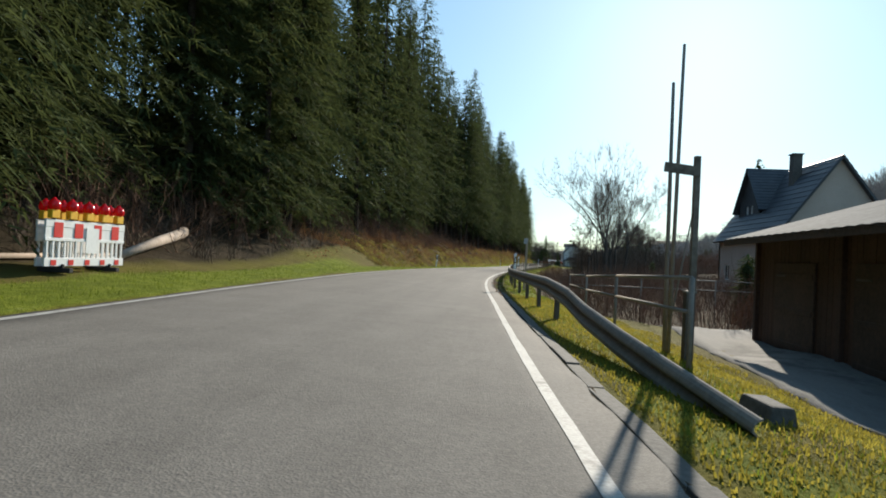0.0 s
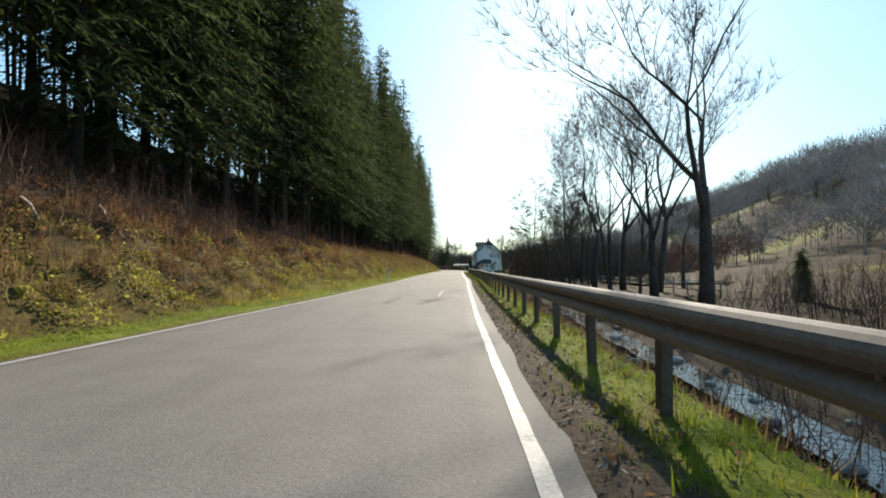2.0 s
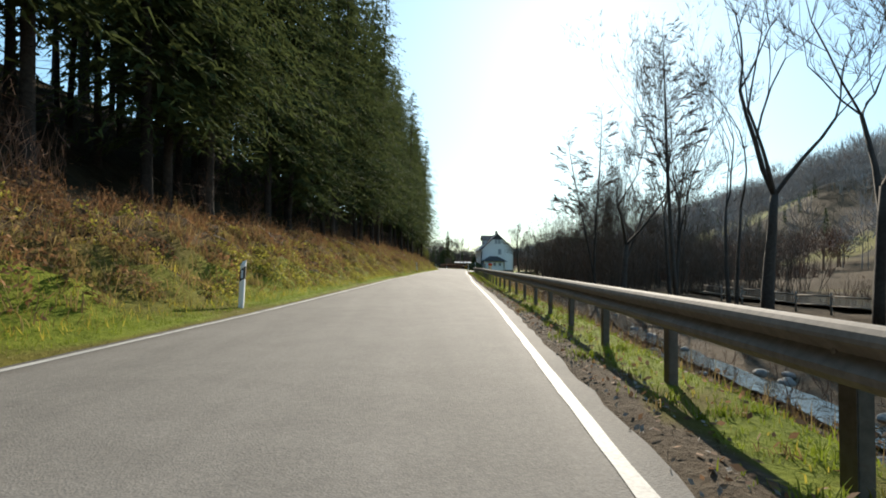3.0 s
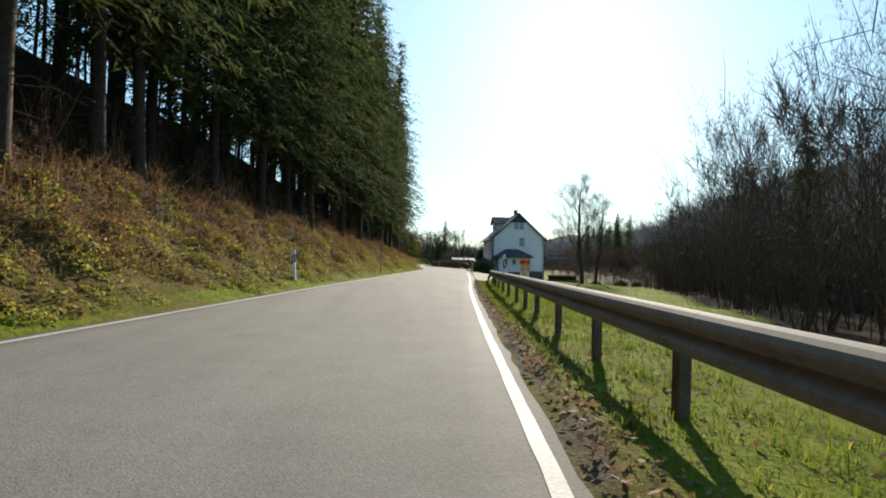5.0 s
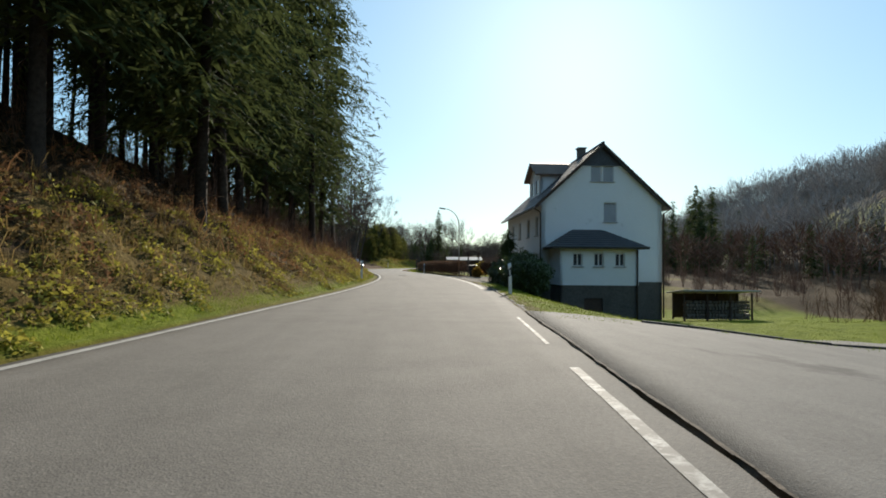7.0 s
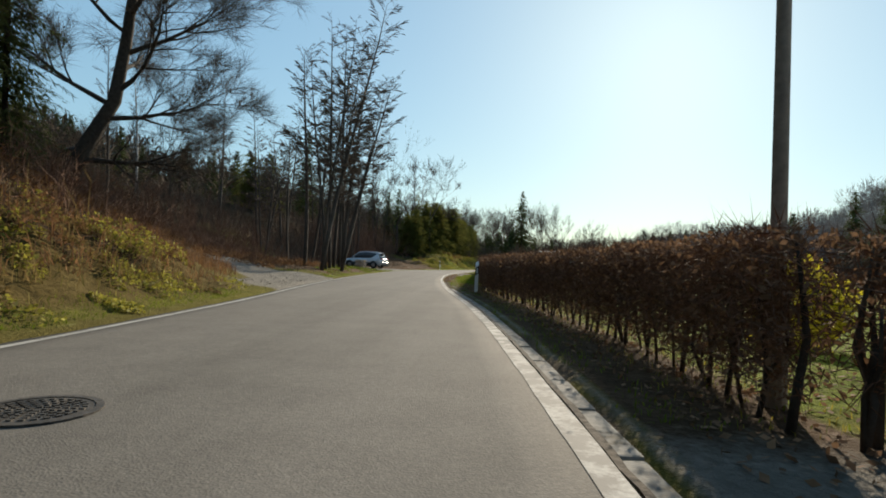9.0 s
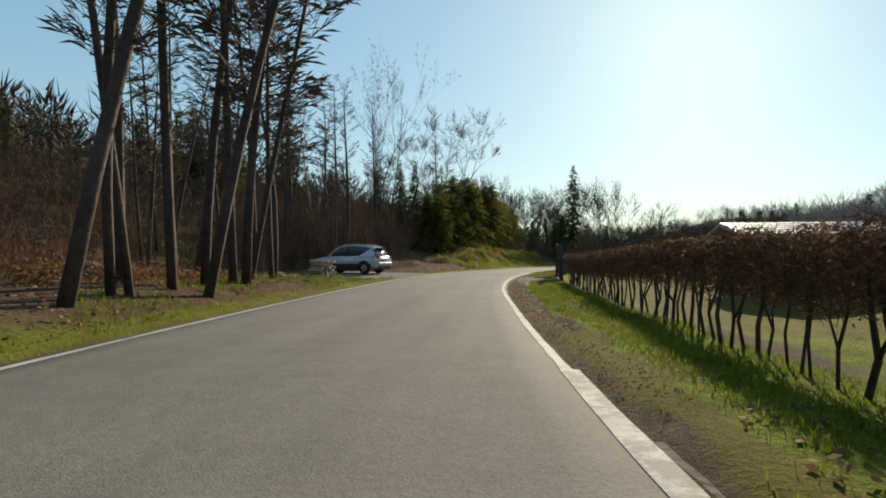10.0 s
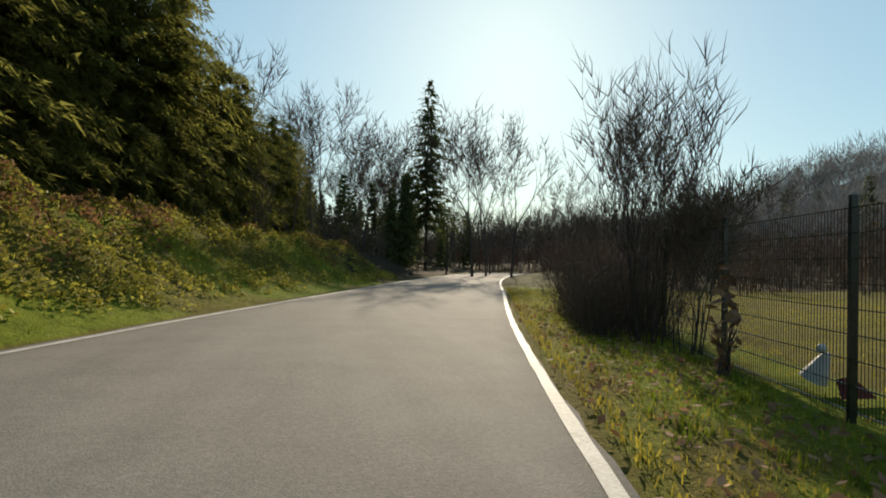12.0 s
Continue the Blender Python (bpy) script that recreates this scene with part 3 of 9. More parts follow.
# ---- mesh tools ----
class Geo:
    """Vertices and faces gathered for one mesh."""

    def __init__(self):
        self.v, self.f = [], []

    def add(self, verts, faces):
        n = len(self.v)
        self.v.extend(tuple(p) for p in verts)
        self.f.extend(tuple(i + n for i in face) for face in faces)
        return self

    def box(self, cx, cy, cz, sx, sy, sz, rz=0.0, rx=0.0, ry=0.0):
        m = Matrix.Translation((cx, cy, cz)) @ Euler((radians(rx), radians(ry), radians(rz))).to_matrix().to_4x4()
        pts = [m @ Vector((x * sx / 2, y * sy / 2, z * sz / 2)) for x in (-1, 1) for y in (-1, 1) for z in (-1, 1)]
        return self.add(pts, [(0, 1, 3, 2), (4, 6, 7, 5), (0, 4, 5, 1), (2, 3, 7, 6), (0, 2, 6, 4), (1, 5, 7, 3)])

    def tube(self, pts, radii, n=6, cap=True):
        pts = [Vector(p) for p in pts]
        rings = []
        for i, p in enumerate(pts):
            t = (pts[min(i + 1, len(pts) - 1)] - pts[max(i - 1, 0)]).normalized()
            a = t.cross(Vector((0.31, 0.95, 0.05)) if abs(t.z) > 0.6 else Vector((0, 0, 1))).normalized()
            b = t.cross(a)
            r = radii[i] if isinstance(radii, (list, tuple)) else radii
            rings.append([p + (a * math.cos(2 * math.pi * k / n) + b * math.sin(2 * math.pi * k / n)) * r for k in range(n)])
        faces = [(i * n + k, i * n + (k + 1) % n, (i + 1) * n + (k + 1) % n, (i + 1) * n + k) for i in range(len(pts) - 1) for k in range(n)]
        if cap:
            faces += [tuple(range(n - 1, -1, -1)), tuple((len(pts) - 1) * n + k for k in range(n))]
        return self.add([p for ring in rings for p in ring], faces)

    def lathe(self, profile, n=16, cx=0.0, cy=0.0, cz=0.0):
        verts = [(cx + r * math.cos(2 * math.pi * k / n), cy + r * math.sin(2 * math.pi * k / n), cz + z) for r, z in profile for k in range(n)]
        faces = [(i * n + k, i * n + (k + 1) % n, (i + 1) * n + (k + 1) % n, (i + 1) * n + k) for i in range(len(profile) - 1) for k in range(n)]
        return self.add(verts, faces + [tuple(range(n - 1, -1, -1)), tuple((len(profile) - 1) * n + k for k in range(n))])

    def prism(self, outline, z0, z1):
        """An upright prism over a plan outline (anticlockwise)."""
        n = len(outline)
        return self.add([(x, y, z0) for x, y in outline] + [(x, y, z1) for x, y in outline],
                        [tuple(range(n - 1, -1, -1)), tuple(range(n, 2 * n))] + [(i, (i + 1) % n, n + (i + 1) % n, n + i) for i in range(n)])

    def mesh(self, name, material, smooth=False):
        me = bpy.data.meshes.new(name)
        me.from_pydata(self.v, [], self.f)
        me.materials.append(material)
        if smooth:
            me.polygons.foreach_set("use_smooth", [True] * len(me.polygons))
        me.update()
        return me


def np_mesh(name, verts, quads_or_tris, material, smooth=False):
    me = bpy.data.meshes.new(name)
    k = quads_or_tris.shape[1]
    me.vertices.add(len(verts))
    me.vertices.foreach_set("co", np.asarray(verts, np.float32).ravel())
    me.loops.add(quads_or_tris.size)
    me.loops.foreach_set("vertex_index", quads_or_tris.astype(np.int32).ravel())
    me.polygons.add(len(quads_or_tris))
    me.polygons.foreach_set("loop_start", np.arange(0, quads_or_tris.size, k, dtype=np.int32))
    me.materials.append(material)
    if smooth:
        me.polygons.foreach_set("use_smooth", np.ones(len(quads_or_tris), bool))
    me.update(calc_edges=True)
    return me


def bevelled(me, width, segments=2, angle=30):
    bm = bmesh.new()
    bm.from_mesh(me)
    bmesh.ops.remove_doubles(bm, verts=bm.verts, dist=1e-5)
    edges = [e for e in bm.edges if len(e.link_faces) == 2 and e.calc_face_angle(0) > radians(angle)]
    bmesh.ops.bevel(bm, geom=edges, offset=width, segments=segments, affect="EDGES", profile=0.6)
    bm.to_mesh(me)
    bm.free()
    return me


def part(name, me, parent, label=""):
    ob = new(name, me)
    ob.parent = parent
    return tagged(ob, label)


def thing(name, label, category, m=None, group="", kind="", me=None):
    ob = new(name, me)
    if m is not None:
        ob.matrix_world = m
    return tagged(ob, label, category, group, kind)


def at(y, d, lift=0.0, turn=0.0):
    """A pose on the ground at station y and offset d, turned with the road."""
    p = spot(y, d, lift)
    return pose(p.x, p.y, p.z, 0, 0, heading(y) + turn)


def track_mid(y):
    """Distance of the forest track's middle from the left edge line."""
    return np.interp(y, [240, 244, 247, 250, 256, 262, 270, 282], [0.3, 0.9, 2.2, 4.4, 8.8, 13.2, 19.0, 27.0])


def in_glade(x, y):
    """The open meadow on the wooded hillside."""
    return ((x - 174) / 36) ** 2 + ((y - 316) / 46) ** 2 + 0.25 * wobble(x, y, 16.0, 3.0) < 1


# ---- the ground: one sheet to the horizon ----
def build_ground():
    ys = np.r_[-900, -500, -300, -180, -120, np.arange(-80, -12, 2.0), np.arange(-12, 330, 0.65), np.arange(330, 350, 1.25), np.arange(352, 460, 4), np.arange(470, 700, 14), 740, 800, 880, 1000, 1200, 1500, 2000]
    right = np.r_[0.0, 0.3, 0.45, 0.6, 0.7, 0.78, 0.86, 0.94, np.arange(1.0, 4.5, 0.35), np.arange(4.8, 14, 0.8), np.arange(15, 40, 2.2), np.arange(42, 120, 6), np.arange(130, 320, 16), 360, 420, 520, 700, 1000, 1500]
    left = -ROAD_W - np.r_[0.3, 0.45, 0.7, np.arange(0.95, 5.0, 0.35), np.arange(5.3, 14, 0.8), np.arange(15, 40, 2.0), np.arange(42, 120, 6), np.arange(130, 320, 16), 360, 420, 520, 700, 1000, 1500]
    ds = np.r_[left[::-1], -ROAD_W * 0.75, -ROAD_W * 0.5, -ROAD_W * 0.25, right]
    yy, dd = np.meshgrid(ys, ds, indexing="ij")
    yc = np.clip(yy, -80, 372)
    xx = line_x(yc) + dd * np.sqrt(1 + slope_at(yc) ** 2)
    zz = ground_z(xx.ravel(), yy.ravel()).reshape(xx.shape)
    under = (dd > -ROAD_W - 0.42) & (dd < 0.4) & (yy > -80) & (yy < 372)
    zz = np.where(under, np.minimum(zz, road_z(yy, dd)) - 0.06, zz)
    wet = (dd > 3.6) & (dd < 7.6) & (yy > 50) & (yy < 118)
    zz = np.where(wet, zz - 0.12, zz)
    nr, nc = xx.shape
    idx = np.arange(nr * nc).reshape(nr, nc)
    quads = np.stack([idx[:-1, :-1], idx[:-1, 1:], idx[1:, 1:], idx[1:, :-1]], -1).reshape(-1, 4)
    me = np_mesh("ground", np.stack([xx, yy, zz], -1).reshape(-1, 3), quads, M_GROUND, True)
    y, d, o = yy.ravel(), dd.ravel(), -dd.ravel() - ROAD_W
    near = np.abs(wobble(xx, yy, 3.0, 5.0)).ravel()
    inside = (y > -80) & (y < 372)
    wet_side = step(44, 52, y) * (1 - step(120, 128, y))
    lush = np.where(d > 0, step(0.6 - 0.25 * step(122, 136, y) * (1 - step(158, 162, y)), 0.95 - 0.35 * step(122, 136, y) * (1 - step(158, 162, y)), d) * (1 - step(2.6 - 0.9 * wet_side, 4.2 - 2.0 * wet_side, d)), step(0.3, 0.45, o) * (1 - step(np.interp(y, [20, 34, 60, 80, 112, 135, 240, 250], [1.4, 0.9, 1.2, 2.2, 2.0, 0.9, 0.75, 1.3]), np.interp(y, [20, 34, 60, 80, 112, 135, 240, 250], [2.2, 1.6, 2.2, 3.8, 3.4, 1.7, 1.4, 2.2]), o)) * np.interp(y, [190, 205, 240, 250, 275, 300], [0.9, 0.45, 0.45, 0.5, 0.5, 0.9]))
    lawn_to = np.interp(y, [116, 128, 140, 165, 184, 188, 206], [3.0, 3.3, 7.5, 13, 16, 26, 26])
    lush = np.maximum(lush, 0.95 * (d > 1) * (d < lawn_to) * step(116, 126, y) * (1 - np.where(d > 8, step(214, 220, y), step(203, 207, y))))
    lush = np.maximum(lush, 0.85 * (d > 0.9) * (1 - step(2.5, 3.0, d)) * step(252, 258, y))
    lush = np.maximum(lush, 0.5 * step(0.16, 0.3, d) * (1 - step(2.6, 3.0, d)) * step(286, 292, y))
    lush = np.maximum(lush, 0.22 * (d > 2.9) * (1 - step(22, 30, d)) * step(250, 256, y))
    lush = np.maximum(lush, np.where(wobble(xx, yy, 2.6, 7.0).ravel() > 0.1, 0.35, 0.7) * (o > 0.5) * (1 - step(3.6, 4.6, o)) * step(296, 304, y))
    lush = lush * np.where((d > 0) & (d < 3), np.clip(0.8 + 0.75 * wobble(xx, yy, 0.75, 2.7).ravel(), 0.12, 1), 1.0)
    lush = lush * np.where(d > 0, 1.0, np.clip(0.75 + 0.6 * wobble(xx, yy, 2.2, 8.0).ravel(), 0.3, 1))
    dry = (d < 0) * step(1.1, 2.0, o) * (1 - step(3.2, 5.0, o)) * step(40, 70, y) * (1 - step(236, 242, y))
    dry = np.maximum(dry, 0.4 * (d > 0) * step(0.6, 1.0, d) * (1 - step(3.4, 4.5, d)) * (1 - step(8, 15, y)))
    lush = np.maximum(lush, 0.75 * (o > 0.7) * (1 - step(2.2, 3.2, o)) * (1 - step(20, 30, y)))
    brush = (d > 0) * step(1.8, 2.8, d) * (1 - step(40, 60, d)) * step(11, 20, y) * (1 - step(114, 124, y))
    brush = np.maximum(brush, (d > lawn_to) * (1 - step(60, 90, d)) * step(114, 124, y) * (1 - step(206, 216, y)))
    brush = np.maximum(brush, (d > 0) * step(30, 40, d) * step(200, 212, y))
    brush = np.maximum(brush, (d > 0) * step(24, 28, d) * step(208, 214, y) * (1 - step(240, 252, y)))
    glade = np.where(y < 230, -0.12, 0.42)
    brush = np.maximum(brush, (d > 60) * np.where(wobble(xx, yy, 34.0, 2.5).ravel() > glade, 0.1, 0.2))
    brush = np.maximum(brush, (d < 0) * step(2.8, 4.2, o) * step(26, 40, y) * (1 - step(244, 250, y)))
    dry = dry * (1 - 0.65 * (1 - step(2.6, 3.8, o)) * step(62, 76, y) * (1 - step(114, 132, y)))
    forest_far = (y > 326) * (d < 40)
    # shade of hollows painted on the bank as dark brush patches, apart from its relief
    hollow_shade = (d < 0) * (wobble(xx, yy, 0.85, 9.0).ravel() > 0.25) * step(1.5, 2.2, o) * (1 - step(4.5, 5.5, o)) * step(26, 40, y) * (1 - step(240, 246, y))
    brush = np.maximum(brush, hollow_shade * 0.8)
    forest = (d < 0) * step(2.4, 5.0, o) * (1 - step(32, 38, y))
    open_bank = 4.0 * step(36, 42, y) * (1 - step(70, 80, y))
    forest = np.maximum(forest, (d < 0) * step(4.6 + open_bank, 7.6 + open_bank, o) * (1 - step(224, 236, y)))
    forest = np.maximum(forest, (d < 0) * step(12, 24, o) * step(236, 250, y))
    forest = np.maximum(forest, (d < 0) * step(4.2, 6.0, o) * step(296, 302, y))
    forest = np.maximum(forest, (d > 60) * np.where(wobble(xx, yy, 34.0, 2.5).ravel() > glade, 0.0, 1.0))
    forest = np.maximum(forest, forest_far * np.where(np.abs(d) < 6, 0.6, 1.0))
    open_hill = in_glade(xx, yy).ravel()
    forest = np.where(open_hill, 0.0, forest)
    brush = np.where(open_hill, 0.0, brush)
    lush = np.where(open_hill, 0.42, lush)
    litter = (d < 0) * (0.35 + 0.65 * step(0.6, 2.0, o)) * (1 - step(12, 26, o)) * step(274, 282, y) * (1 - step(295, 301, y))
    litter = np.maximum(litter, 0.9 * (d < 0) * step(0.5, 1.2, o) * (1 - step(14, 24, o)) * step(250, 256, y) * (1 - step(272, 278, y)))
    litter = np.maximum(litter, 0.95 * (d > 0) * step(0.4, 0.6, d) * (1 - step(1.7, 2.1, d)) * step(222, 226, y) * (1 - step(247, 251, y)))
    lush = np.maximum(lush, 0.75 * (d > 2.1) * (1 - step(20, 26, d)) * step(225, 228, y) * (1 - step(254, 258, y)))
    strip_to = np.interp(y, [-10, 14, 30, 50, 110, 130, 160, 250, 272, 280], [0.5, 0.5, 0.5, 0.75, 0.7, 0.4, 0.46, 0.4, 0.4, 0.2]) + 0.16 * wobble(xx, yy, 0.7, 4.4).ravel()
    soil = 0.85 * (d > 0) * step(0.1, 0.16, d) * (1 - step(strip_to - 0.12, strip_to + 0.1, d))
    dry = np.maximum(dry, (d < 0) * step(0.7, 1.2, o) * (1 - step(3.2, 5.0, o)) * (1 - 0.7 * (1 - step(2.4, 3.6, o)) * step(62, 76, y) * (1 - step(114, 132, y))) * step(30, 44, y) * (1 - step(236, 242, y)))
    soil = np.maximum(soil, (d > 0.2) * (1 - step(0.7, 1.0, d)) * step(253, 257, y) * (1 - step(270, 272, y)))
    soil = np.maximum(soil, 0.8 * (d > 2.5) * (1 - step(3.0, 3.6, d)) * step(250, 254, y) * (1 - step(272, 274, y)))
    soil = np.maximum(soil, (d > 2.8) * (d < 8.2) * (y > 50) * (y < 118) * 0.9)
    stony = (d > 0) * step(0.3, 0.5, d) * (1 - step(5, 6.5, d)) * step(205, 214, y) * (1 - step(224.5, 227, y))
    stony = np.maximum(stony, (d > 0) * step(0.3, 0.5, d) * (1 - step(1.7, 2.0, d)) * step(270.5, 272, y) * (1 - step(278.3, 279.2, y)))
    stony = np.maximum(stony, (d > 0) * step(0.3, 0.5, d) * (1 - step(0.45, 0.6, d)) * step(222, 224, y) * (1 - step(246, 252, y)) * 0.7)
    mid_o = track_mid(y)
    track = (1 - step(1.7, 2.5, np.abs(o - mid_o))) * step(243, 246, y) * (1 - step(257, 264, y))
    track = np.maximum(track, step(239.0, 241.0, y) * (1 - step(250.5, 252.5, y)) * (1 - step(mid_o + 1.0, mid_o + 2.2, o)))
    track = track * (d < 0) * step(0.2, 0.3, o)
    stony = np.maximum(stony, track)
    lush = np.where(track > 0.3, 0, lush)
    dry = np.where(track > 0.3, 0, dry)
    stony = np.maximum(stony, (d < 0) * step(0.3, 0.6, o) * (1 - step(6.5, 8.5, o)) * step(273.5, 275.5, y) * (1 - step(281, 283.5, y)))
    side = (d < 0) * (o > 0.3) * (1 - step(0.4, 0.55, o)) * 0.4
    stony = np.maximum(stony, side)
    for key, val in (("lush", lush), ("dry", dry), ("brush", brush), ("forest", forest), ("litter", litter), ("stony", stony), ("soil", soil)):
        a = me.attributes.new(key, "FLOAT", "POINT")
        keep = inside if key not in ("brush", "forest") else True
        a.data.foreach_set("value", np.clip(np.where(keep, val, 0), 0, 1).astype(np.float32))
    return thing("ground", "uneven valley ground with grass verges, leaf litter and bare soil", "ground", kind="structure", me=me)


build_ground()


def strip(name, material, y0, y1, d0, d1, lift, dy=1.5, thick=0.0, jag=0.0, cols=2, seed=1, z_of=None):
    """A ribbon along the road between two offsets, with a skirt when thick."""
    rnd = np.random.RandomState(seed)
    ys = np.linspace(y0, y1, max(2, int((y1 - y0) / dy) + 1))
    a = np.broadcast_to(d0(ys) if callable(d0) else d0, ys.shape) + rnd.uniform(-jag, jag, len(ys))
    b = np.broadcast_to(d1(ys) if callable(d1) else d1, ys.shape) + rnd.uniform(-jag, jag, len(ys))
    f = np.linspace(0, 1, cols)
    dd = a[:, None] * (1 - f) + b[:, None] * f
    yy = np.repeat(ys[:, None], cols, 1)
    xx = line_x(yy) + dd * np.sqrt(1 + slope_at(yy) ** 2)
    if z_of == "ground":
        zz = ground_z(xx.ravel(), yy.ravel()).reshape(xx.shape) + lift
    else:
        zz = road_z(yy, dd) + lift
    if thick:
        xx = np.c_[xx[:, :1], xx, xx[:, -1:]]
        yy = np.c_[yy[:, :1], yy, yy[:, -1:]]
        zz = np.c_[zz[:, :1] - thick, zz, zz[:, -1:] - thick]
    nr, nc = xx.shape
    idx = np.arange(nr * nc).reshape(nr, nc)
    quads = np.stack([idx[:-1, :-1], idx[:-1, 1:], idx[1:, 1:], idx[1:, :-1]], -1).reshape(-1, 4)
    return np_mesh(name, np.stack([xx, yy, zz], -1).reshape(-1, 3), quads, material)


road = thing("road", "worn grey asphalt country road with patched surface", "road", kind="structure",
             me=strip("road", M_ROAD, -80, 372, -ROAD_W - 0.17, lambda y: np.interp(y, [-80, 12, 16, 30, 110, 125, 158, 162, 204, 209, 250, 300, 372], [0.42, 0.42, 0.3, 0.23, 0.22, 0.13, 0.13, 0.3, 0.3, 0.09, 0.09, 0.09, 0.09]), 0.0, 0.45, 0.14, 0.03, 12, 3))
LINE_SHIFT_Y = (-4, 8, 22, 33, 40, 52, 60, 80, 88, 100, 130, 139, 155, 161, 180, 226, 240, 252, 259, 265, 280, 300, 306)
LINE_SHIFT = (0.04, 0.06, 0.005, 0.03, 0.0, 0.01, -0.02, 0.01, -0.035, -0.02, 0.0, -0.03, -0.01, -0.04, 0.02, 0.0, -0.03, 0.05, 0.06, -0.02, 0.0, 0.01, 0.03)


def worn_edge(y):
    """The painted line wanders a little along the asphalt edge."""
    return np.interp(y, LINE_SHIFT_Y, LINE_SHIFT)


for y0, y1, d, w, label in ((-80, 168, worn_edge, 0.1, "worn white edge line painted on the road"), (168, 182.4, worn_edge, 0.1, "faded white edge line beside the driveway"), (184.0, 187.6, worn_edge, 0.06, "faded white edge line beside the driveway"), (200, 252, lambda y: worn_edge(y) + 0.02, 0.17, "faded and broken white edge line beside the hedge"), (252, 372, worn_edge, 0.1, "worn white edge line painted on the road"), (-80, 372, -ROAD_W, 0.12, "thin white edge line painted on the road")):
    thing("edge_line", label, "road marking", kind="structure", me=strip("edge_line", M_LINEWORN if "faded" in label else M_LINE, y0, y1, (lambda y: d(y) - w / 2) if callable(d) else d - w / 2, (lambda y: d(y) + w / 2) if callable(d) else d + w / 2, 0.005, 0.4, 0, 0.006, 2, 5))
# white outline of a marked repair patch
for nm, a, b, d0, d1 in (("patch_mark", 68.9, 68.95, -1.12, 0.0), ("patch_mark", 72.9, 72.95, -1.17, 0.0), ("patch_mark", 68.9, 72.95, -1.15, -1.115)):
    thing(nm, "thin white marking line of a road repair", "road marking", kind="structure", me=strip(nm, M_LINE, a, b, d0, d1, 0.006, 0.05))


# ---- kerbs and paved ground beside the road ----
def kerb_run(y0, y1, d, step_len, label, drop=0.085):
    k = thing("kerb", label, "kerb", kind="structure")
    g = Geo()
    g.box(0, 0, 0, 0.14, step_len - 0.02, 0.22)
    me = bevelled(g.mesh("kerb_stone", M_KERB), 0.012)
    for i, y in enumerate(np.arange(y0, y1, step_len)):
        p = spot(y, d)
        ob = part("kerb_stone", me, k)
        ob.matrix_world = pose(p.x, p.y, float(road_z(y, 0.3)) - drop + random.uniform(-0.012, 0.012), random.uniform(-1, 1), random.uniform(-2, 2), heading(y) + random.uniform(-1.2, 1.2))
    return k


kerb_run(-14, 13, 0.5, 1.0, "dark weathered concrete kerb stones beside the road", 0.1)
EDGE_ME = bevelled(Geo().box(0, 0, 0, 0.17, 0.97, 0.2).mesh("edge_stone", M_EDGE), 0.02)
edging = thing("kerb", "pale worn concrete edging stones flush with the road", "kerb", kind="structure")
for y in np.arange(209, 245, 1.0):
    ex, ey = place(y, 0.25)
    part("edge_stone", EDGE_ME, edging).matrix_world = pose(ex, ey, float(road_z(y, 0.2)) - 0.118 + random.uniform(-0.01, 0.004), random.uniform(-0.5, 0.5), random.uniform(-1.5, 1.5), heading(y) + random.uniform(-0.7, 0.7))
thing("edge_joint", "dark earth-filled joint along the worn road edge", "crack", kind="structure", me=strip("edge_joint", M_MUD, 209, 250, lambda y: worn_edge(y) + 0.12, lambda y: worn_edge(y) + 0.165, 0.006, 0.25, 0, 0.012, 2, 9))
kerb_run(186, 207, 0.46, 1.0, "weathered kerb stones along the grass slope", 0.118)


def paved(name, outline_d0, outline_d1, y0, y1, lift, label, material, seed, cols=8, jag=0.06):
    return thing(name, label, "pavement", kind="structure",
                 me=strip(name, material, y0, y1, outline_d0, outline_d1, lift, 0.6, 0.12, jag, cols, seed, "ground"))


paved("apron", lambda y: 0.33 + 0 * y, lambda y: np.interp(y, [159.5, 161, 168, 176, 178, 182, 189], [0.5, 0.9, 1.75, 3.1, 9, 15, 16]), 159.5, 189, 0.02,
      "cracked asphalt driveway apron joining the road", M_APRON, 11, 30, 0.012)
paved("driveway", lambda y: np.interp(y, [189, 197], [3.9, 6.2]), lambda y: np.interp(y, [189, 192, 197], [12, 10.2, 8.6]), 189, 197, 0.03,
      "grey paved drive sloping down to the house", M_APRON, 14, 16, 0.03)
bar = thing("kerb", "low dark kerb edging across the driveway", "kerb", kind="structure")
bar_me = bevelled(Geo().box(0, 0, 0, 0.98, 0.1, 0.18).mesh("kerb_stone", M_KERB), 0.012)
for i in range(13):
    q = spot(189.0 + random.uniform(-0.02, 0.02), 3.3 + i)
    part("kerb_stone", bar_me, bar).matrix_world = pose(q.x, q.y, q.z - 0.02, 0, math.degrees(math.atan2(spot(189, 3.3 + i).z - spot(189, 4.3 + i).z, 1.0)), heading(189))
paved("driveway", lambda y: np.interp(y, [-30, 2, 14], [3.6, 3.7, 5.6]), lambda y: np.interp(y, [-30, 2, 14], [6.6, 7.2, 9.2]), -30, 15, 0.03,
      "pale asphalt side lane beside the wooden shed", M_APRON, 13)
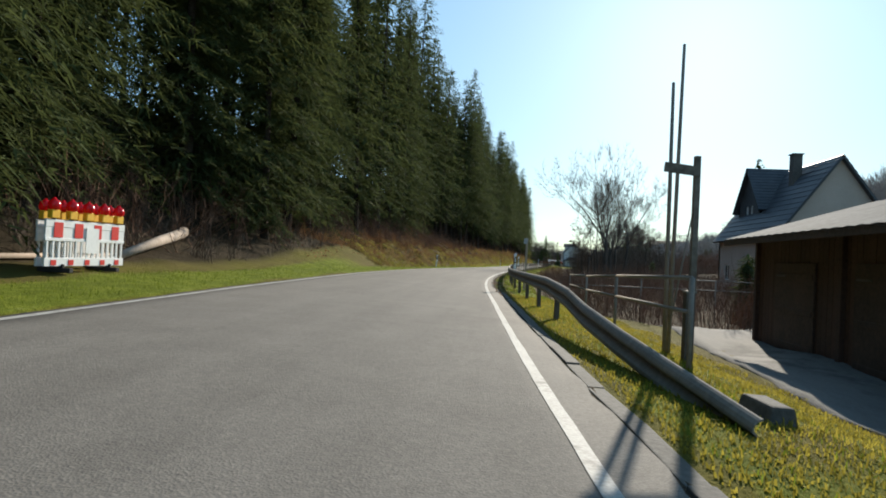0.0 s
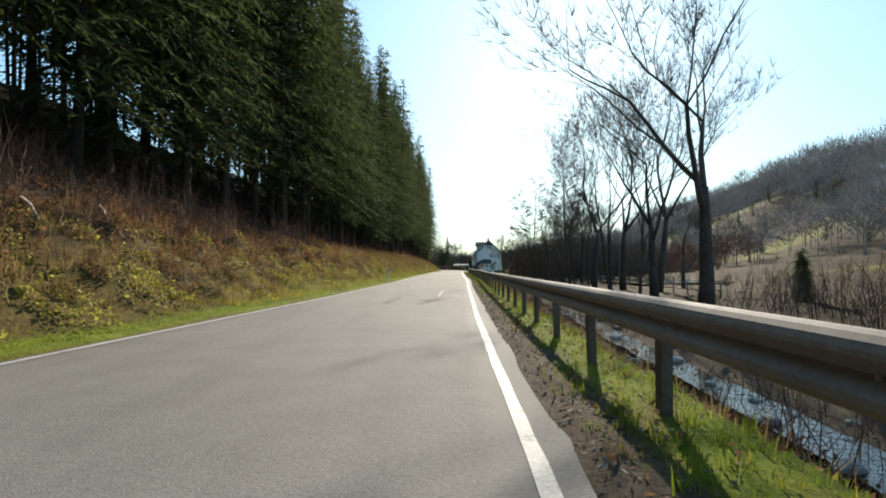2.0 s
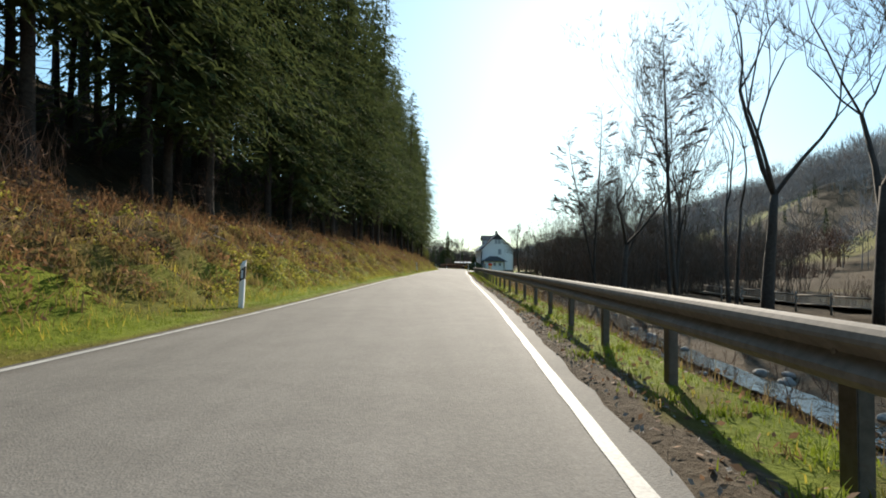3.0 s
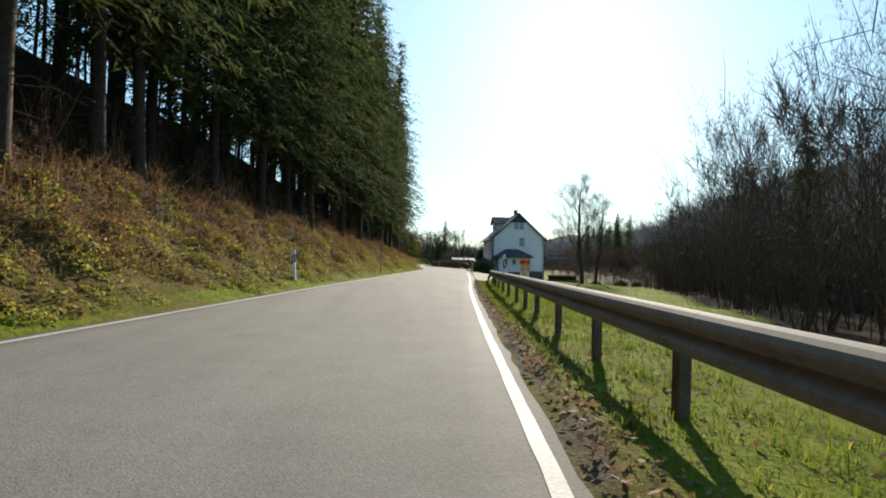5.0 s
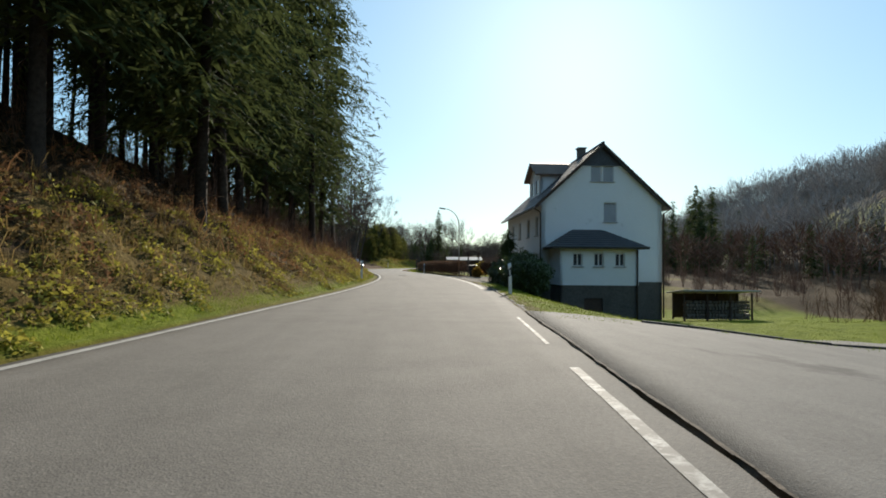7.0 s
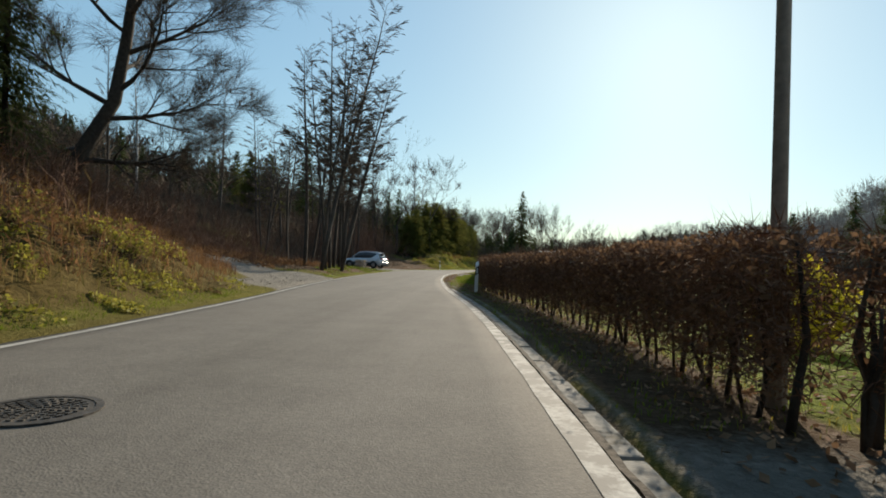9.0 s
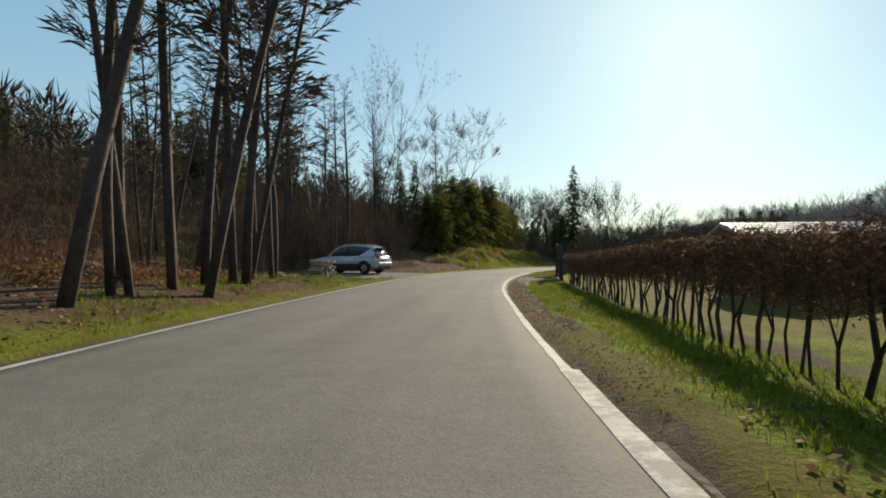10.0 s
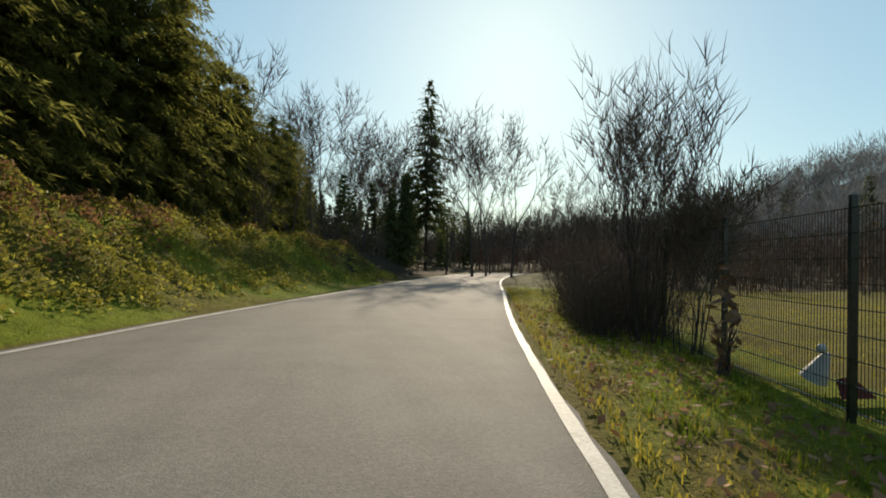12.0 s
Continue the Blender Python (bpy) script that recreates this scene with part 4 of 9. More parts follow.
# dark joint between the apron and the road
crack = Geo()
pts = []
for y in np.arange(160.5, 205, 0.22):
    pts.append(spot(y, 0.325 + 0.012 * math.sin(y * 1.3) + random.uniform(-0.014, 0.014), 0.026 if y < 189 else 0.012))
for a, b in zip(pts, pts[1:]):
    w = random.uniform(0.006, 0.022)
    crack.add([(a.x - w, a.y, a.z), (a.x + w, a.y, a.z), (b.x + w, b.y, b.z), (b.x - w, b.y, b.z)], [(0, 1, 2, 3)])
thing("joint_crack", "dark ragged crack between road and driveway", "crack", kind="structure", me=crack.mesh("joint_crack", M_MUD))

# ---- manhole ----
mh = thing("manhole_cover", "rusty cast-iron manhole cover in the road", "manhole", pose(*place(225.9, -3.3), float(road_z(225.9, -3.3)) + 0.004))
g = Geo()
g.lathe([(0.36, 0.0), (0.36, 0.012), (0.31, 0.012), (0.31, 0.006)], 28)
part("frame", g.mesh("manhole_frame", M_IRON), mh)
g = Geo()
g.lathe([(0.3, 0.0), (0.3, 0.008)], 28)
for k in range(5):
    r = 0.05 + 0.05 * k
    for a in range(6 + 5 * k):
        t = 2 * math.pi * a / (6 + 5 * k)
        g.box(r * math.cos(t), r * math.sin(t), 0.012, 0.03, 0.03, 0.008, math.degrees(t))
part("lid", g.mesh("manhole_lid", M_IRON), mh)


# ---- guard rail ----
RAIL_D = 1.12


def rail_height(y):
    return float(np.interp(y, [-1.4, 1.0, 3.7, 6.0, 24.0, 29.0, 38.0, 51.0, 80.0, 130.0, 144.0, 156.2, 160.5], [0.04, 0.3, 0.6, 0.7, 0.66, 0.72, 0.77, 0.78, 0.755, 0.745, 0.725, 0.67, 0.2]))


def rail_segment(y0, y1):
    """A length of ribbed steel beam, following the road."""
    prof = [(0.0, 0.0), (-0.014, -0.004), (-0.034, -0.016), (-0.056, -0.04), (-0.07, -0.07), (-0.072, -0.092), (-0.03, -0.13), (-0.004, -0.155), (-0.03, -0.18), (-0.072, -0.225),
            (-0.072, -0.26), (-0.045, -0.292), (0.0, -0.31), (0.004, -0.3), (-0.036, -0.282), (-0.06, -0.255), (-0.06, -0.23), (-0.02, -0.185),
            (0.008, -0.155), (-0.02, -0.125), (-0.06, -0.08), (-0.06, -0.055), (-0.036, -0.028), (0.004, -0.01)]
    n = len(prof)
    ys = np.linspace(y0, y1, max(2, int((y1 - y0) / 1.0) + 1))
    verts = []
    for y in ys:
        h = rail_height(y)
        squash = 1.0 if y < 156.2 else 1 - 0.3 * (y - 156.2) / 4.3
        twist = RAIL_D - 0.09 + (0.0 if y > 2 else 0.1 * (2 - y))
        for o, z in prof:
            x, yy = place(y, twist + o)
            verts.append((x, yy, h + z * squash))
    faces = [(i * n + k, i * n + (k + 1) % n, (i + 1) * n + (k + 1) % n, (i + 1) * n + k) for i in range(len(ys) - 1) for k in range(n)]
    faces += [tuple(range(n)), tuple((len(ys) - 1) * n + n - 1 - k for k in range(n))]
    return Geo().add(verts, faces).mesh("rail_beam", M_STEEL)


rail = thing("guard_rail", "long weathered galvanised steel guard rail on posts", "guard rail", kind="structure")
edges = [-1.4, 1.0, 3.7, 4.9, 7.6] + [11.6 + 4.05 * k for k in range(36)]
edges = [e for e in edges if e < 153] + [156.2, 160.5]
for a, b in zip(edges, edges[1:]):
    part("rail_beam", rail_segment(a, b + (0.12 if b < 158 else 0.0)), rail)
gp = Geo()
for sx, sy, w, l in ((-0.04, 0, 0.008, 0.13), (0.0, 0.061, 0.08, 0.008), (0.0, -0.061, 0.08, 0.008), (0.036, 0.044, 0.008, 0.036), (0.036, -0.044, 0.008, 0.036)):
    gp.box(sx, sy, -0.2, w, l, 1.25)
post_me = gp.mesh("rail_post", M_POST)
gb = Geo()
gb.lathe([(0.018, 0), (0.018, 0.01), (0.009, 0.016)], 8)
bolt_me = gb.mesh("rail_bolt", M_STEEL)
for bolt_v in bolt_me.vertices:
    bolt_v.co = (-bolt_v.co.z, bolt_v.co.y, bolt_v.co.x)
POST_K = (0, 7, 11, 12, 17, 21, 23, 27, 29, 33, 51, 54, 56, 60, 62)
POST_Y = (5.4, 24.56, 35.8, 38.29, 51.0, 60.0, 64.2, 73.0, 77.9, 87.8, 132.0, 139.1, 143.0, 152.8, 156.0)
for y in [float(np.interp(k, POST_K, POST_Y)) for k in range(63)]:
    x, yy = place(y, RAIL_D)
    ob = part("rail_post", post_me, rail)
    ob.matrix_world = pose(x, yy, rail_height(y) - 0.46, 0, random.uniform(-1, 1), heading(y))
    x, yy = place(y, RAIL_D - 0.1)
    ob = part("rail_bolt", bolt_me, rail)
    ob.matrix_world = pose(x, yy, rail_height(y) - 0.155, 0, 0, heading(y))
# concrete block at the buried start of the rail
p = spot(-0.75, 1.74)
blk = thing("concrete_block", "dark mossy concrete block at the end of the guard rail", "block", pose(p.x, p.y, p.z - 0.03, 0, 4, heading(0) + 18) @ Matrix.Scale(0.72, 4))
g = Geo().add([(-0.2, -0.26, -0.1), (0.2, -0.26, -0.1), (0.22, 0.26, -0.1), (-0.22, 0.26, -0.1), (-0.15, -0.2, 0.2), (0.16, -0.2, 0.19), (0.17, 0.2, 0.24), (-0.16, 0.2, 0.25)],
              [(3, 2, 1, 0), (4, 5, 6, 7), (0, 1, 5, 4), (1, 2, 6, 5), (2, 3, 7, 6), (3, 0, 4, 7)])
part("body", bevelled(g.mesh("block_body", M_KERB), 0.03), blk)


# ---- delineator posts ----
def delineator(name, height, lean, m, label, base_h=0.0):
    """White marker post with slanted head, black band and reflector; base_h > 0 when it sits on the rail."""
    t = thing(name, label, "delineator", m @ pose(0, 0, 0, 0, lean, 0), "delineator posts")
    out = [(-0.06, -0.03), (-0.045, -0.05), (0.045, -0.05), (0.06, -0.03), (0.05, 0.05), (-0.05, 0.05)]
    z1 = height - 0.4
    g = Geo().prism(out, base_h - (0.25 if base_h == 0 else 0), z1)
    part("shaft", g.mesh("shaft", M_WHITE), t)
    big = [(x * 1.04, y * 1.04) for x, y in out]
    n = len(out)
    g = Geo()
    g.add([(x, y, z1 - 0.02 + 0.05 * (x / 0.06)) for x, y in big] + [(x, y, z1 + 0.25 + 0.05 * (x / 0.06)) for x, y in big],
          [(i, (i + 1) % n, n + (i + 1) % n, n + i) for i in range(n)] + [tuple(range(n - 1, -1, -1)), tuple(range(n, 2 * n))])
    band = part("black_band", g.mesh("black_band", M_BLACK), t, "black slanted band")
    g = Geo().box(0, -0.054, z1 + 0.115, 0.045, 0.012, 0.18)
    part("reflector", bevelled(g.mesh("reflector", M_REFLECT), 0.003), band, "pale reflector strip")
    g = Geo()
    g.add([(x, y, z1 + 0.2) for x, y in out] + [(x, y, height - 0.03 + 0.06 * (y / 0.05) + 0.03 * (x / 0.06)) for x, y in out],
          [(i, (i + 1) % n, n + (i + 1) % n, n + i) for i in range(n)] + [tuple(range(n - 1, -1, -1)), tuple(range(n, 2 * n))])
    part("head", bevelled(g.mesh("head", M_WHITE), 0.006), t, "white slanted head")
    return t


for y, lean in ((19.45, 0), (38.45, 1), (76.6, -1), (126.3, 1), (147.0, -7)):
    x, yy = place(y, RAIL_D + 0.1)
    delineator("delineator", 1.3, lean, pose(x, yy, 0, 0, 0, heading(y)), "white and black marker post fixed behind the guard rail", 0.62)
for y, d, lean in ((43.1, -6.15, 3), (90.2, -5.95, 2), (147.3, -6.2, -3), (210.0, -6.1, 2), (196.5, 0.75, -2), (242.3, 0.95, 1), (294.5, 0.88, 2), (296.0, -6.4, -2)):
    delineator("delineator", 1.05, lean, at(y, d), "white and black roadside marker post in the grass")


# ---- stacked folding traffic barriers with lamps ----
def traffic_barrier(m, label, lamps, seed):
    rnd = random.Random(seed)
    t = thing("traffic_barrier", label, "barrier", m, "traffic barriers")
    W, H = 2.0, 1.0
    g = Geo()
    for z, h in ((0.92, 0.14), (0.62, 0.06), (0.2, 0.16)):
        g.box(0, 0, z, W, 0.045, h)
    g.box(0, 0, 0.76, W, 0.03, 0.24)
    for k in range(15):
        g.box(-W / 2 + 0.06 + k * (W - 0.12) / 14, 0, 0.44, 0.05, 0.03, 0.34)
    part("panel", bevelled(g.mesh("panel", M_WHITE), 0.006, 1), t)
    for k in range(4):
        part("red_stripe", Geo().box(-0.72 + 0.48 * k, -0.022, 0.8, 0.2, 0.012, 0.28).mesh("red_stripe", M_RED), t, "red reflective panel")
    for k in range(5):
        part("red_stripe", Geo().box(-0.8 + 0.4 * k, -0.026, 0.19, 0.12, 0.008, 0.1).mesh("red_stripe", M_RED), t, "small red reflective patch")
    part("sign_plate", Geo().box(0.1, -0.03, 0.62, 0.32, 0.01, 0.5).mesh("sign_plate", M_WHITE), t, "blank white plate")
    for s in (-0.6, 0.6):
        g = Geo()
        g.box(s, 0.12, 0.045, 0.1, 0.7, 0.09)
        g.box(s, 0, 0.1, 0.06, 0.12, 0.12)
        part("foot", bevelled(g.mesh("foot", M_RUBBER), 0.01, 1), t, "black rubber foot")
    for k in range(lamps):
        x = -0.82 + k * 1.64 / (lamps - 1)
        g = Geo().box(x, 0, 1.09, 0.19, 0.11, 0.16)
        lamp = part("lamp", bevelled(g.mesh("lamp", M_YELLOW), 0.012, 1), t, "yellow warning lamp box")
        g = Geo().lathe([(0.05, 0), (0.1, 0.03), (0.108, 0.1), (0.09, 0.17), (0.04, 0.2), (0.02, 0.24)], 14, x, 0, 1.16)
        part("lens", g.mesh("lens", M_REDLENS, True), lamp, "red lamp lens")
    return t


p = spot(5.6, -8.15)
traffic_barrier(pose(p.x, p.y, p.z, 0, 0, heading(5) + 84), "white and red folding traffic barrier with red lamps on grass", 5, 1)
traffic_barrier(pose(p.x - 0.35, p.y + 0.22, p.z, 0, -1, heading(5) + 84), "white and red traffic barrier stacked behind another one", 5, 2)
p = spot(166.2, 3.6)
traffic_barrier(pose(p.x, p.y, p.z, 0, 0, heading(164) - 86), "white and red traffic barrier with red lamps on the lawn", 5, 3)
p = spot(166.3, 3.85)
traffic_barrier(pose(p.x, p.y, p.z, 0, 0, heading(164) - 86), "white and red traffic barrier stacked beside another on the lawn", 5, 4)

# felled trunk behind the barriers
g = Geo()
pa, pb = spot(8.0, -9.0, 0.18), spot(14.6, -11.2, 0.28)
pm = (pa + pb) / 2 + Vector((0.1, 0, 0.05))
g.tube([pa, pm, pb, pb + (pb - pm).normalized() * 0.5 + Vector((0, 0, 0.04))], [0.1, 0.15, 0.19, 0.2], 12)
log = thing("felled_log", "pale felled tree trunk lying on the forest edge", "log", me=g.mesh("felled_log", M_LOG, True))
g = Geo()
tip = pb + (pb - pm).normalized() * 0.5 + Vector((0, 0, 0.04))
g.tube([tip, tip + Vector((0.02, 0.02, 0.01))], [0.17, 0.165], 12)
part("cut_end", g.mesh("cut_end", M_CUT), log, "freshly sawn end")
g = Geo()
qa, qb = spot(1.0, -9.2, 0.12), spot(8.5, -9.4, 0.1)
g.tube([qa, (qa + qb) / 2 + Vector((0, 0, 0.03)), qb], [0.05, 0.06, 0.05], 8)
thing("felled_log", "thin pale tree trunk lying behind the barriers", "log", me=g.mesh("felled_log", M_LOG, True))

# ---- footpath sign, poles and handrail at the stream crossing ----
p = spot(2.45, 2.42)
sgn = thing("wooden_signpost", "weathered wooden signpost with one blank arm", "signpost", pose(p.x, p.y, p.z, 0, 0, heading(1)))
g = Geo().box(0, 0, 1.2, 0.075, 0.075, 3.1)
part("post", bevelled(g.mesh("sign_post", M_WOOD), 0.006), sgn)
g = Geo().box(-0.22, -0.05, 2.56, 0.46, 0.03, 0.13, 0, 0, 6)
part("arm", bevelled(g.mesh("sign_arm", M_WOOD), 0.004), sgn, "blank grey board")
for y, d, h, lean, label in ((3.4, 2.48, 4.7, 0.6, "tall thin galvanised pole beside the handrail"), (3.0, 2.28, 3.9, -0.4, "thin galvanised pole beside the handrail"), (4.2, 2.7, 2.6, 9, "short thin leaning stake beside the handrail")):
    p = spot(y, d)
    g = Geo().tube([(0, 0, -0.2), (0, 0, h * 0.6), (0, 0, h)], [0.03, 0.028, 0.022] if h > 3 else [0.016, 0.014, 0.01], 8)
    thing("pole", label, "pole", pose(p.x, p.y, p.z, 0, lean, 0), "thin poles", me=g.mesh("pole", M_STEEL, True))
hr = thing("handrail", "galvanised tubular handrail beside the stream crossing", "railing")
corner = [spot(1.4, 2.0), spot(6.0, 2.35), spot(11.5, 2.9), spot(17.9, 3.4)]
bars = [spot(17.9, 3.4), spot(18.6, 6.4), spot(19.3, 9.6), spot(20.0, 13.0)]
for run in (corner, bars):
    for q in run:
        top = max(0.55, q.z + 1.05)
        part("upright", Geo().tube([(q.x, q.y, q.z - 0.2), (q.x, q.y, top)], 0.03, 8).mesh("upright", M_STEEL, True), hr)
    for a, b in zip(run, run[1:]):
        for h in (0.55, 0.15):
            part("rail_tube", Geo().tube([(a.x, a.y, max(h, a.z + 0.5 + h)), (b.x, b.y, max(h, b.z + 0.5 + h))], 0.024, 8).mesh("rail_tube", M_STEEL, True), hr)

# steel post with a band at the lane entrance
p = spot(2.3, 2.33)
sp = thing("gate_post", "dark square steel post at the handrail end", "post", pose(p.x, p.y, p.z, 0, 0, heading(1)))
part("body", bevelled(Geo().box(0, 0, 0.35, 0.12, 0.12, 1.1).mesh("gate_post_body", M_POST), 0.01), sp)
part("cap", bevelled(Geo().box(0, 0, 0.915, 0.14, 0.14, 0.03).mesh("gate_post_cap", M_STEEL), 0.006), sp)


# ---- buildings ----
def wall_panel(geo, a, b, z0, z1, thick, holes=()):
    """Upright wall from plan point a to b with rectangular holes (u0, u1, z0, z1): one closed skin with reveals."""
    ax, ay = a
    bx, by = b
    L = math.hypot(bx - ax, by - ay)
    ux, uy = (bx - ax) / L, (by - ay) / L
    nx, ny = uy, -ux
    us = sorted({0, L, *(h[0] for h in holes), *(h[1] for h in holes)})
    zs = sorted({z0, z1, *(h[2] for h in holes), *(h[3] for h in holes)})
    nu, nz = len(us), len(zs)
    front = [(ax + ux * u, ay + uy * u, z) for z in zs for u in us]
    back = [(x - nx * thick, y - ny * thick, z) for x, y, z in front]
    off = nu * nz

    def solid(i, j):
        if not (0 <= i < nu - 1 and 0 <= j < nz - 1):
            return False
        uc, wc = (us[i] + us[i + 1]) / 2, (zs[j] + zs[j + 1]) / 2
        return not any(h[0] < uc < h[1] and h[2] < wc < h[3] for h in holes)

    faces = []
    for j in range(nz - 1):
        for i in range(nu - 1):
            if not solid(i, j):
                continue
            p, q, r, t = j * nu + i, j * nu + i + 1, (j + 1) * nu + i + 1, (j + 1) * nu + i
            faces += [(p, q, r, t), (off + t, off + r, off + q, off + p)]
            for di, dj, e, f in ((0, -1, q, p), (0, 1, t, r), (-1, 0, p, t), (1, 0, r, q)):
                if not solid(i + di, j + dj):
                    faces.append((e, f, off + f, off + e))
    geo.add(front + back, faces)


def window(parent, a, b, u0, u1, z0, z1, panes=2, shutter=False, label="", out=0.0):
    ax, ay = a
    bx, by = b
    L = math.hypot(bx - ax, by - ay)
    ux, uy = (bx - ax) / L, (by - ay) / L
    nx, ny = uy, -ux
    rz = math.degrees(math.atan2(uy, ux))

    def put(geo, u, z, w, h, t, back):
        geo.box(ax + ux * u - nx * back, ay + uy * u - ny * back, z, w, t, h, rz)

    w, h, uc, zc = u1 - u0, z1 - z0, (u0 + u1) / 2, (z0 + z1) / 2
    win = new("window")
    win.parent = parent
    if label:
        tagged(win, label)
    g = Geo()
    for du in (-w / 2 + 0.035, w / 2 - 0.035):
        put(g, uc + du, zc, 0.07, h, 0.07, 0.1)
    for dz in (-h / 2 + 0.035, h / 2 - 0.035):
        put(g, uc, zc + dz, w - 0.14, 0.07, 0.07, 0.1)
    for k in range(1, panes):
        put(g, u0 + w * k / panes, zc, 0.06, h - 0.14, 0.06, 0.1)
    fr = part("window_frame", g.mesh("window_frame", M_FRAME), win)
    for k in range(panes):
        pw = (w - 0.14) / panes
        g = Geo()
        put(g, u0 + 0.07 + pw * (k + 0.5), zc, pw - 0.03, h - 0.15, 0.012, 0.11)
        part("pane", g.mesh("pane", M_GLASS), win)
    if shutter:
        g = Geo()
        n = int((h - 0.1) / 0.055)
        for k in range(n):
            put(g, uc, z0 + 0.06 + k * 0.055, w - 0.1, 0.05, 0.02, 0.07)
        part("shutter", g.mesh("shutter", M_SHUTTER), win, "closed grey roller shutter")
    g = Geo()
    put(g, uc, z0 - 0.02, w + 0.12, 0.04, 0.2, 0.02)
    part("window_sill", g.mesh("window_sill", M_CONC), win)
    return win


def roof_plane(parent, p00, p10, p11, p01, material, name="roof", thick=0.14, courses=14, cols=10):
    """A pitched plane with rows of overlapping tiles; p00-p10 is the eave."""
    p00, p10, p11, p01 = (Vector(p) for p in (p00, p10, p11, p01))
    nrm = (p10 - p00).cross(p01 - p00).normalized()
    g = Geo()
    g.add([p00, p10, p11, p01, p00 - nrm * thick, p10 - nrm * thick, p11 - nrm * thick, p01 - nrm * thick],
          [(0, 1, 2, 3), (7, 6, 5, 4), (0, 4, 5, 1), (1, 5, 6, 2), (2, 6, 7, 3), (3, 7, 4, 0)])
    for i in range(courses):
        f0, f1 = i / courses, (i + 1.08) / courses
        for j in range(cols):
            c0, c1 = j / cols + 0.002, (j + 0.985) / cols
            a = p00.lerp(p10, c0).lerp(p01.lerp(p11, c0), f0)
            b = p00.lerp(p10, c1).lerp(p01.lerp(p11, c1), f0)
            c = p00.lerp(p10, c1).lerp(p01.lerp(p11, c1), min(f1, 1))
            e = p00.lerp(p10, c0).lerp(p01.lerp(p11, c0), min(f1, 1))
            lift = 0.045 + 0.008 * ((i * 7 + j * 13) % 5) / 5
            g.add([a + nrm * lift, b + nrm * lift, c + nrm * 0.01, e + nrm * 0.01, a, b], [(0, 1, 2, 3), (4, 5, 1, 0)])
    return part(name, g.mesh(name, material), parent)


def local_frame(cx, cy, z, rz):
    return pose(cx, cy, z, 0, 0, rz)


# white house: local x across the gable (width), y along the ridge away from the road's start, z up from the road level
def white_house():
    m = local_frame(66.2, 211.2, 0.0, HOUSE_TURN)
    h = thing("house", "white rendered gabled house with dark roof above a dark basement", "house", m)
    w, L, eave, apex, base = 3.85, 13.0, 5.0, 8.55, -3.0
    # gable wall towards the approaching road
    g = Geo()
    up = (2.95 - 4.0, 2.95 + 0.2)
    holes = [(w - 0.72, w - 0.02, 6.3, 7.35), (w + 0.06, w + 0.78, 6.3, 7.35), (w + 0.1, w + 0.95, 3.75, 5.0)]
    wall_panel(g, (-w, 0), (w, 0), 0.0, eave, 0.3, [(a, b, c, min(d, eave)) for a, b, c, d in holes if c < eave])
    # triangular part in courses narrowing to the ridge
    rows = 14
    for k in range(rows):
        z0, z1 = eave + (apex - eave) * k / rows, eave + (apex - eave) * (k + 1) / rows
        x0, x1 = w * (1 - k / rows), w * (1 - (k + 1) / rows)
        cuts = sorted((a - w, b - w) for a, b, c, d in holes if c < (z0 + z1) / 2 < d)
        lo = -x0
        segs = []
        for a, b in cuts:
            segs.append((lo, a))
            lo = b
        segs.append((lo, x0))
        for i, (a, b) in enumerate(segs):
            ta = -x1 if i == 0 else a
            tb = x1 if i == len(segs) - 1 else b
            g.add([(a, 0, z0), (b, 0, z0), (tb, 0, z1), (ta, 0, z1), (a, 0.3, z0), (b, 0.3, z0), (tb, 0.3, z1), (ta, 0.3, z1)],
                  [(0, 1, 2, 3), (7, 6, 5, 4), (0, 4, 5, 1), (1, 5, 6, 2), (2, 6, 7, 3), (3, 7, 4, 0)])
    part("gable_wall", g.mesh("gable_wall", M_PLASTER), h)
    # side walls and back
    sides = [((-w, L), (-w, 0), [(2.2, 3.2, 2.9, 4.2), (5.2, 6.2, 2.9, 4.2), (8.4, 9.4, 2.9, 4.2), (11.2, 12.2, 2.9, 4.2), (2.2, 3.2, 0.5, 1.8), (8.4, 9.4, 0.5, 1.8), (11.2, 12.2, 0.5, 1.8)]),
             ((w, 0), (w, L), [(2.5, 3.5, 2.9, 4.2), (7.0, 8.0, 2.9, 4.2), (11.0, 12.0, 2.9, 4.2)]), ((w, L), (-w, L), [])]
    for a, b, hs in sides:
        g = Geo()
        wall_panel(g, a, b, 0.0, eave, 0.3, hs)
        part("wall", g.mesh("wall", M_PLASTER), h)
        for u0, u1, z0, z1 in hs:
            window(h, a, b, u0, u1, z0, z1, 2)
    g = Geo().add([(w, L, eave), (-w, L, eave), (0, L, apex), (w, L - 0.3, eave), (-w, L - 0.3, eave), (0, L - 0.3, apex)], [(0, 1, 2), (5, 4, 3), (0, 3, 4, 1), (1, 4, 5, 2), (2, 5, 3, 0)])
    part("back_gable", g.mesh("back_gable", M_PLASTER), h)
    for (a, b, c, d), sh, lab in zip(holes, (True, True, True), ("attic window with grey roller shutter",) * 2 + ("upper floor window with grey roller shutter",)):
        window(h, (-w, 0), (w, 0), a, b, c, d, 1, sh, lab)
    # basement
    g = Geo()
    for a, b in (((-w, 0), (w, 0)), ((w, 0), (w, L)), ((w, L), (-w, L)), ((-w, L), (-w, 0))):
        wall_panel(g, a, b, base, -0.004, 0.28)
    part("basement_wall", g.mesh("basement_wall", M_BASEMENT), h, "dark plinth wall")
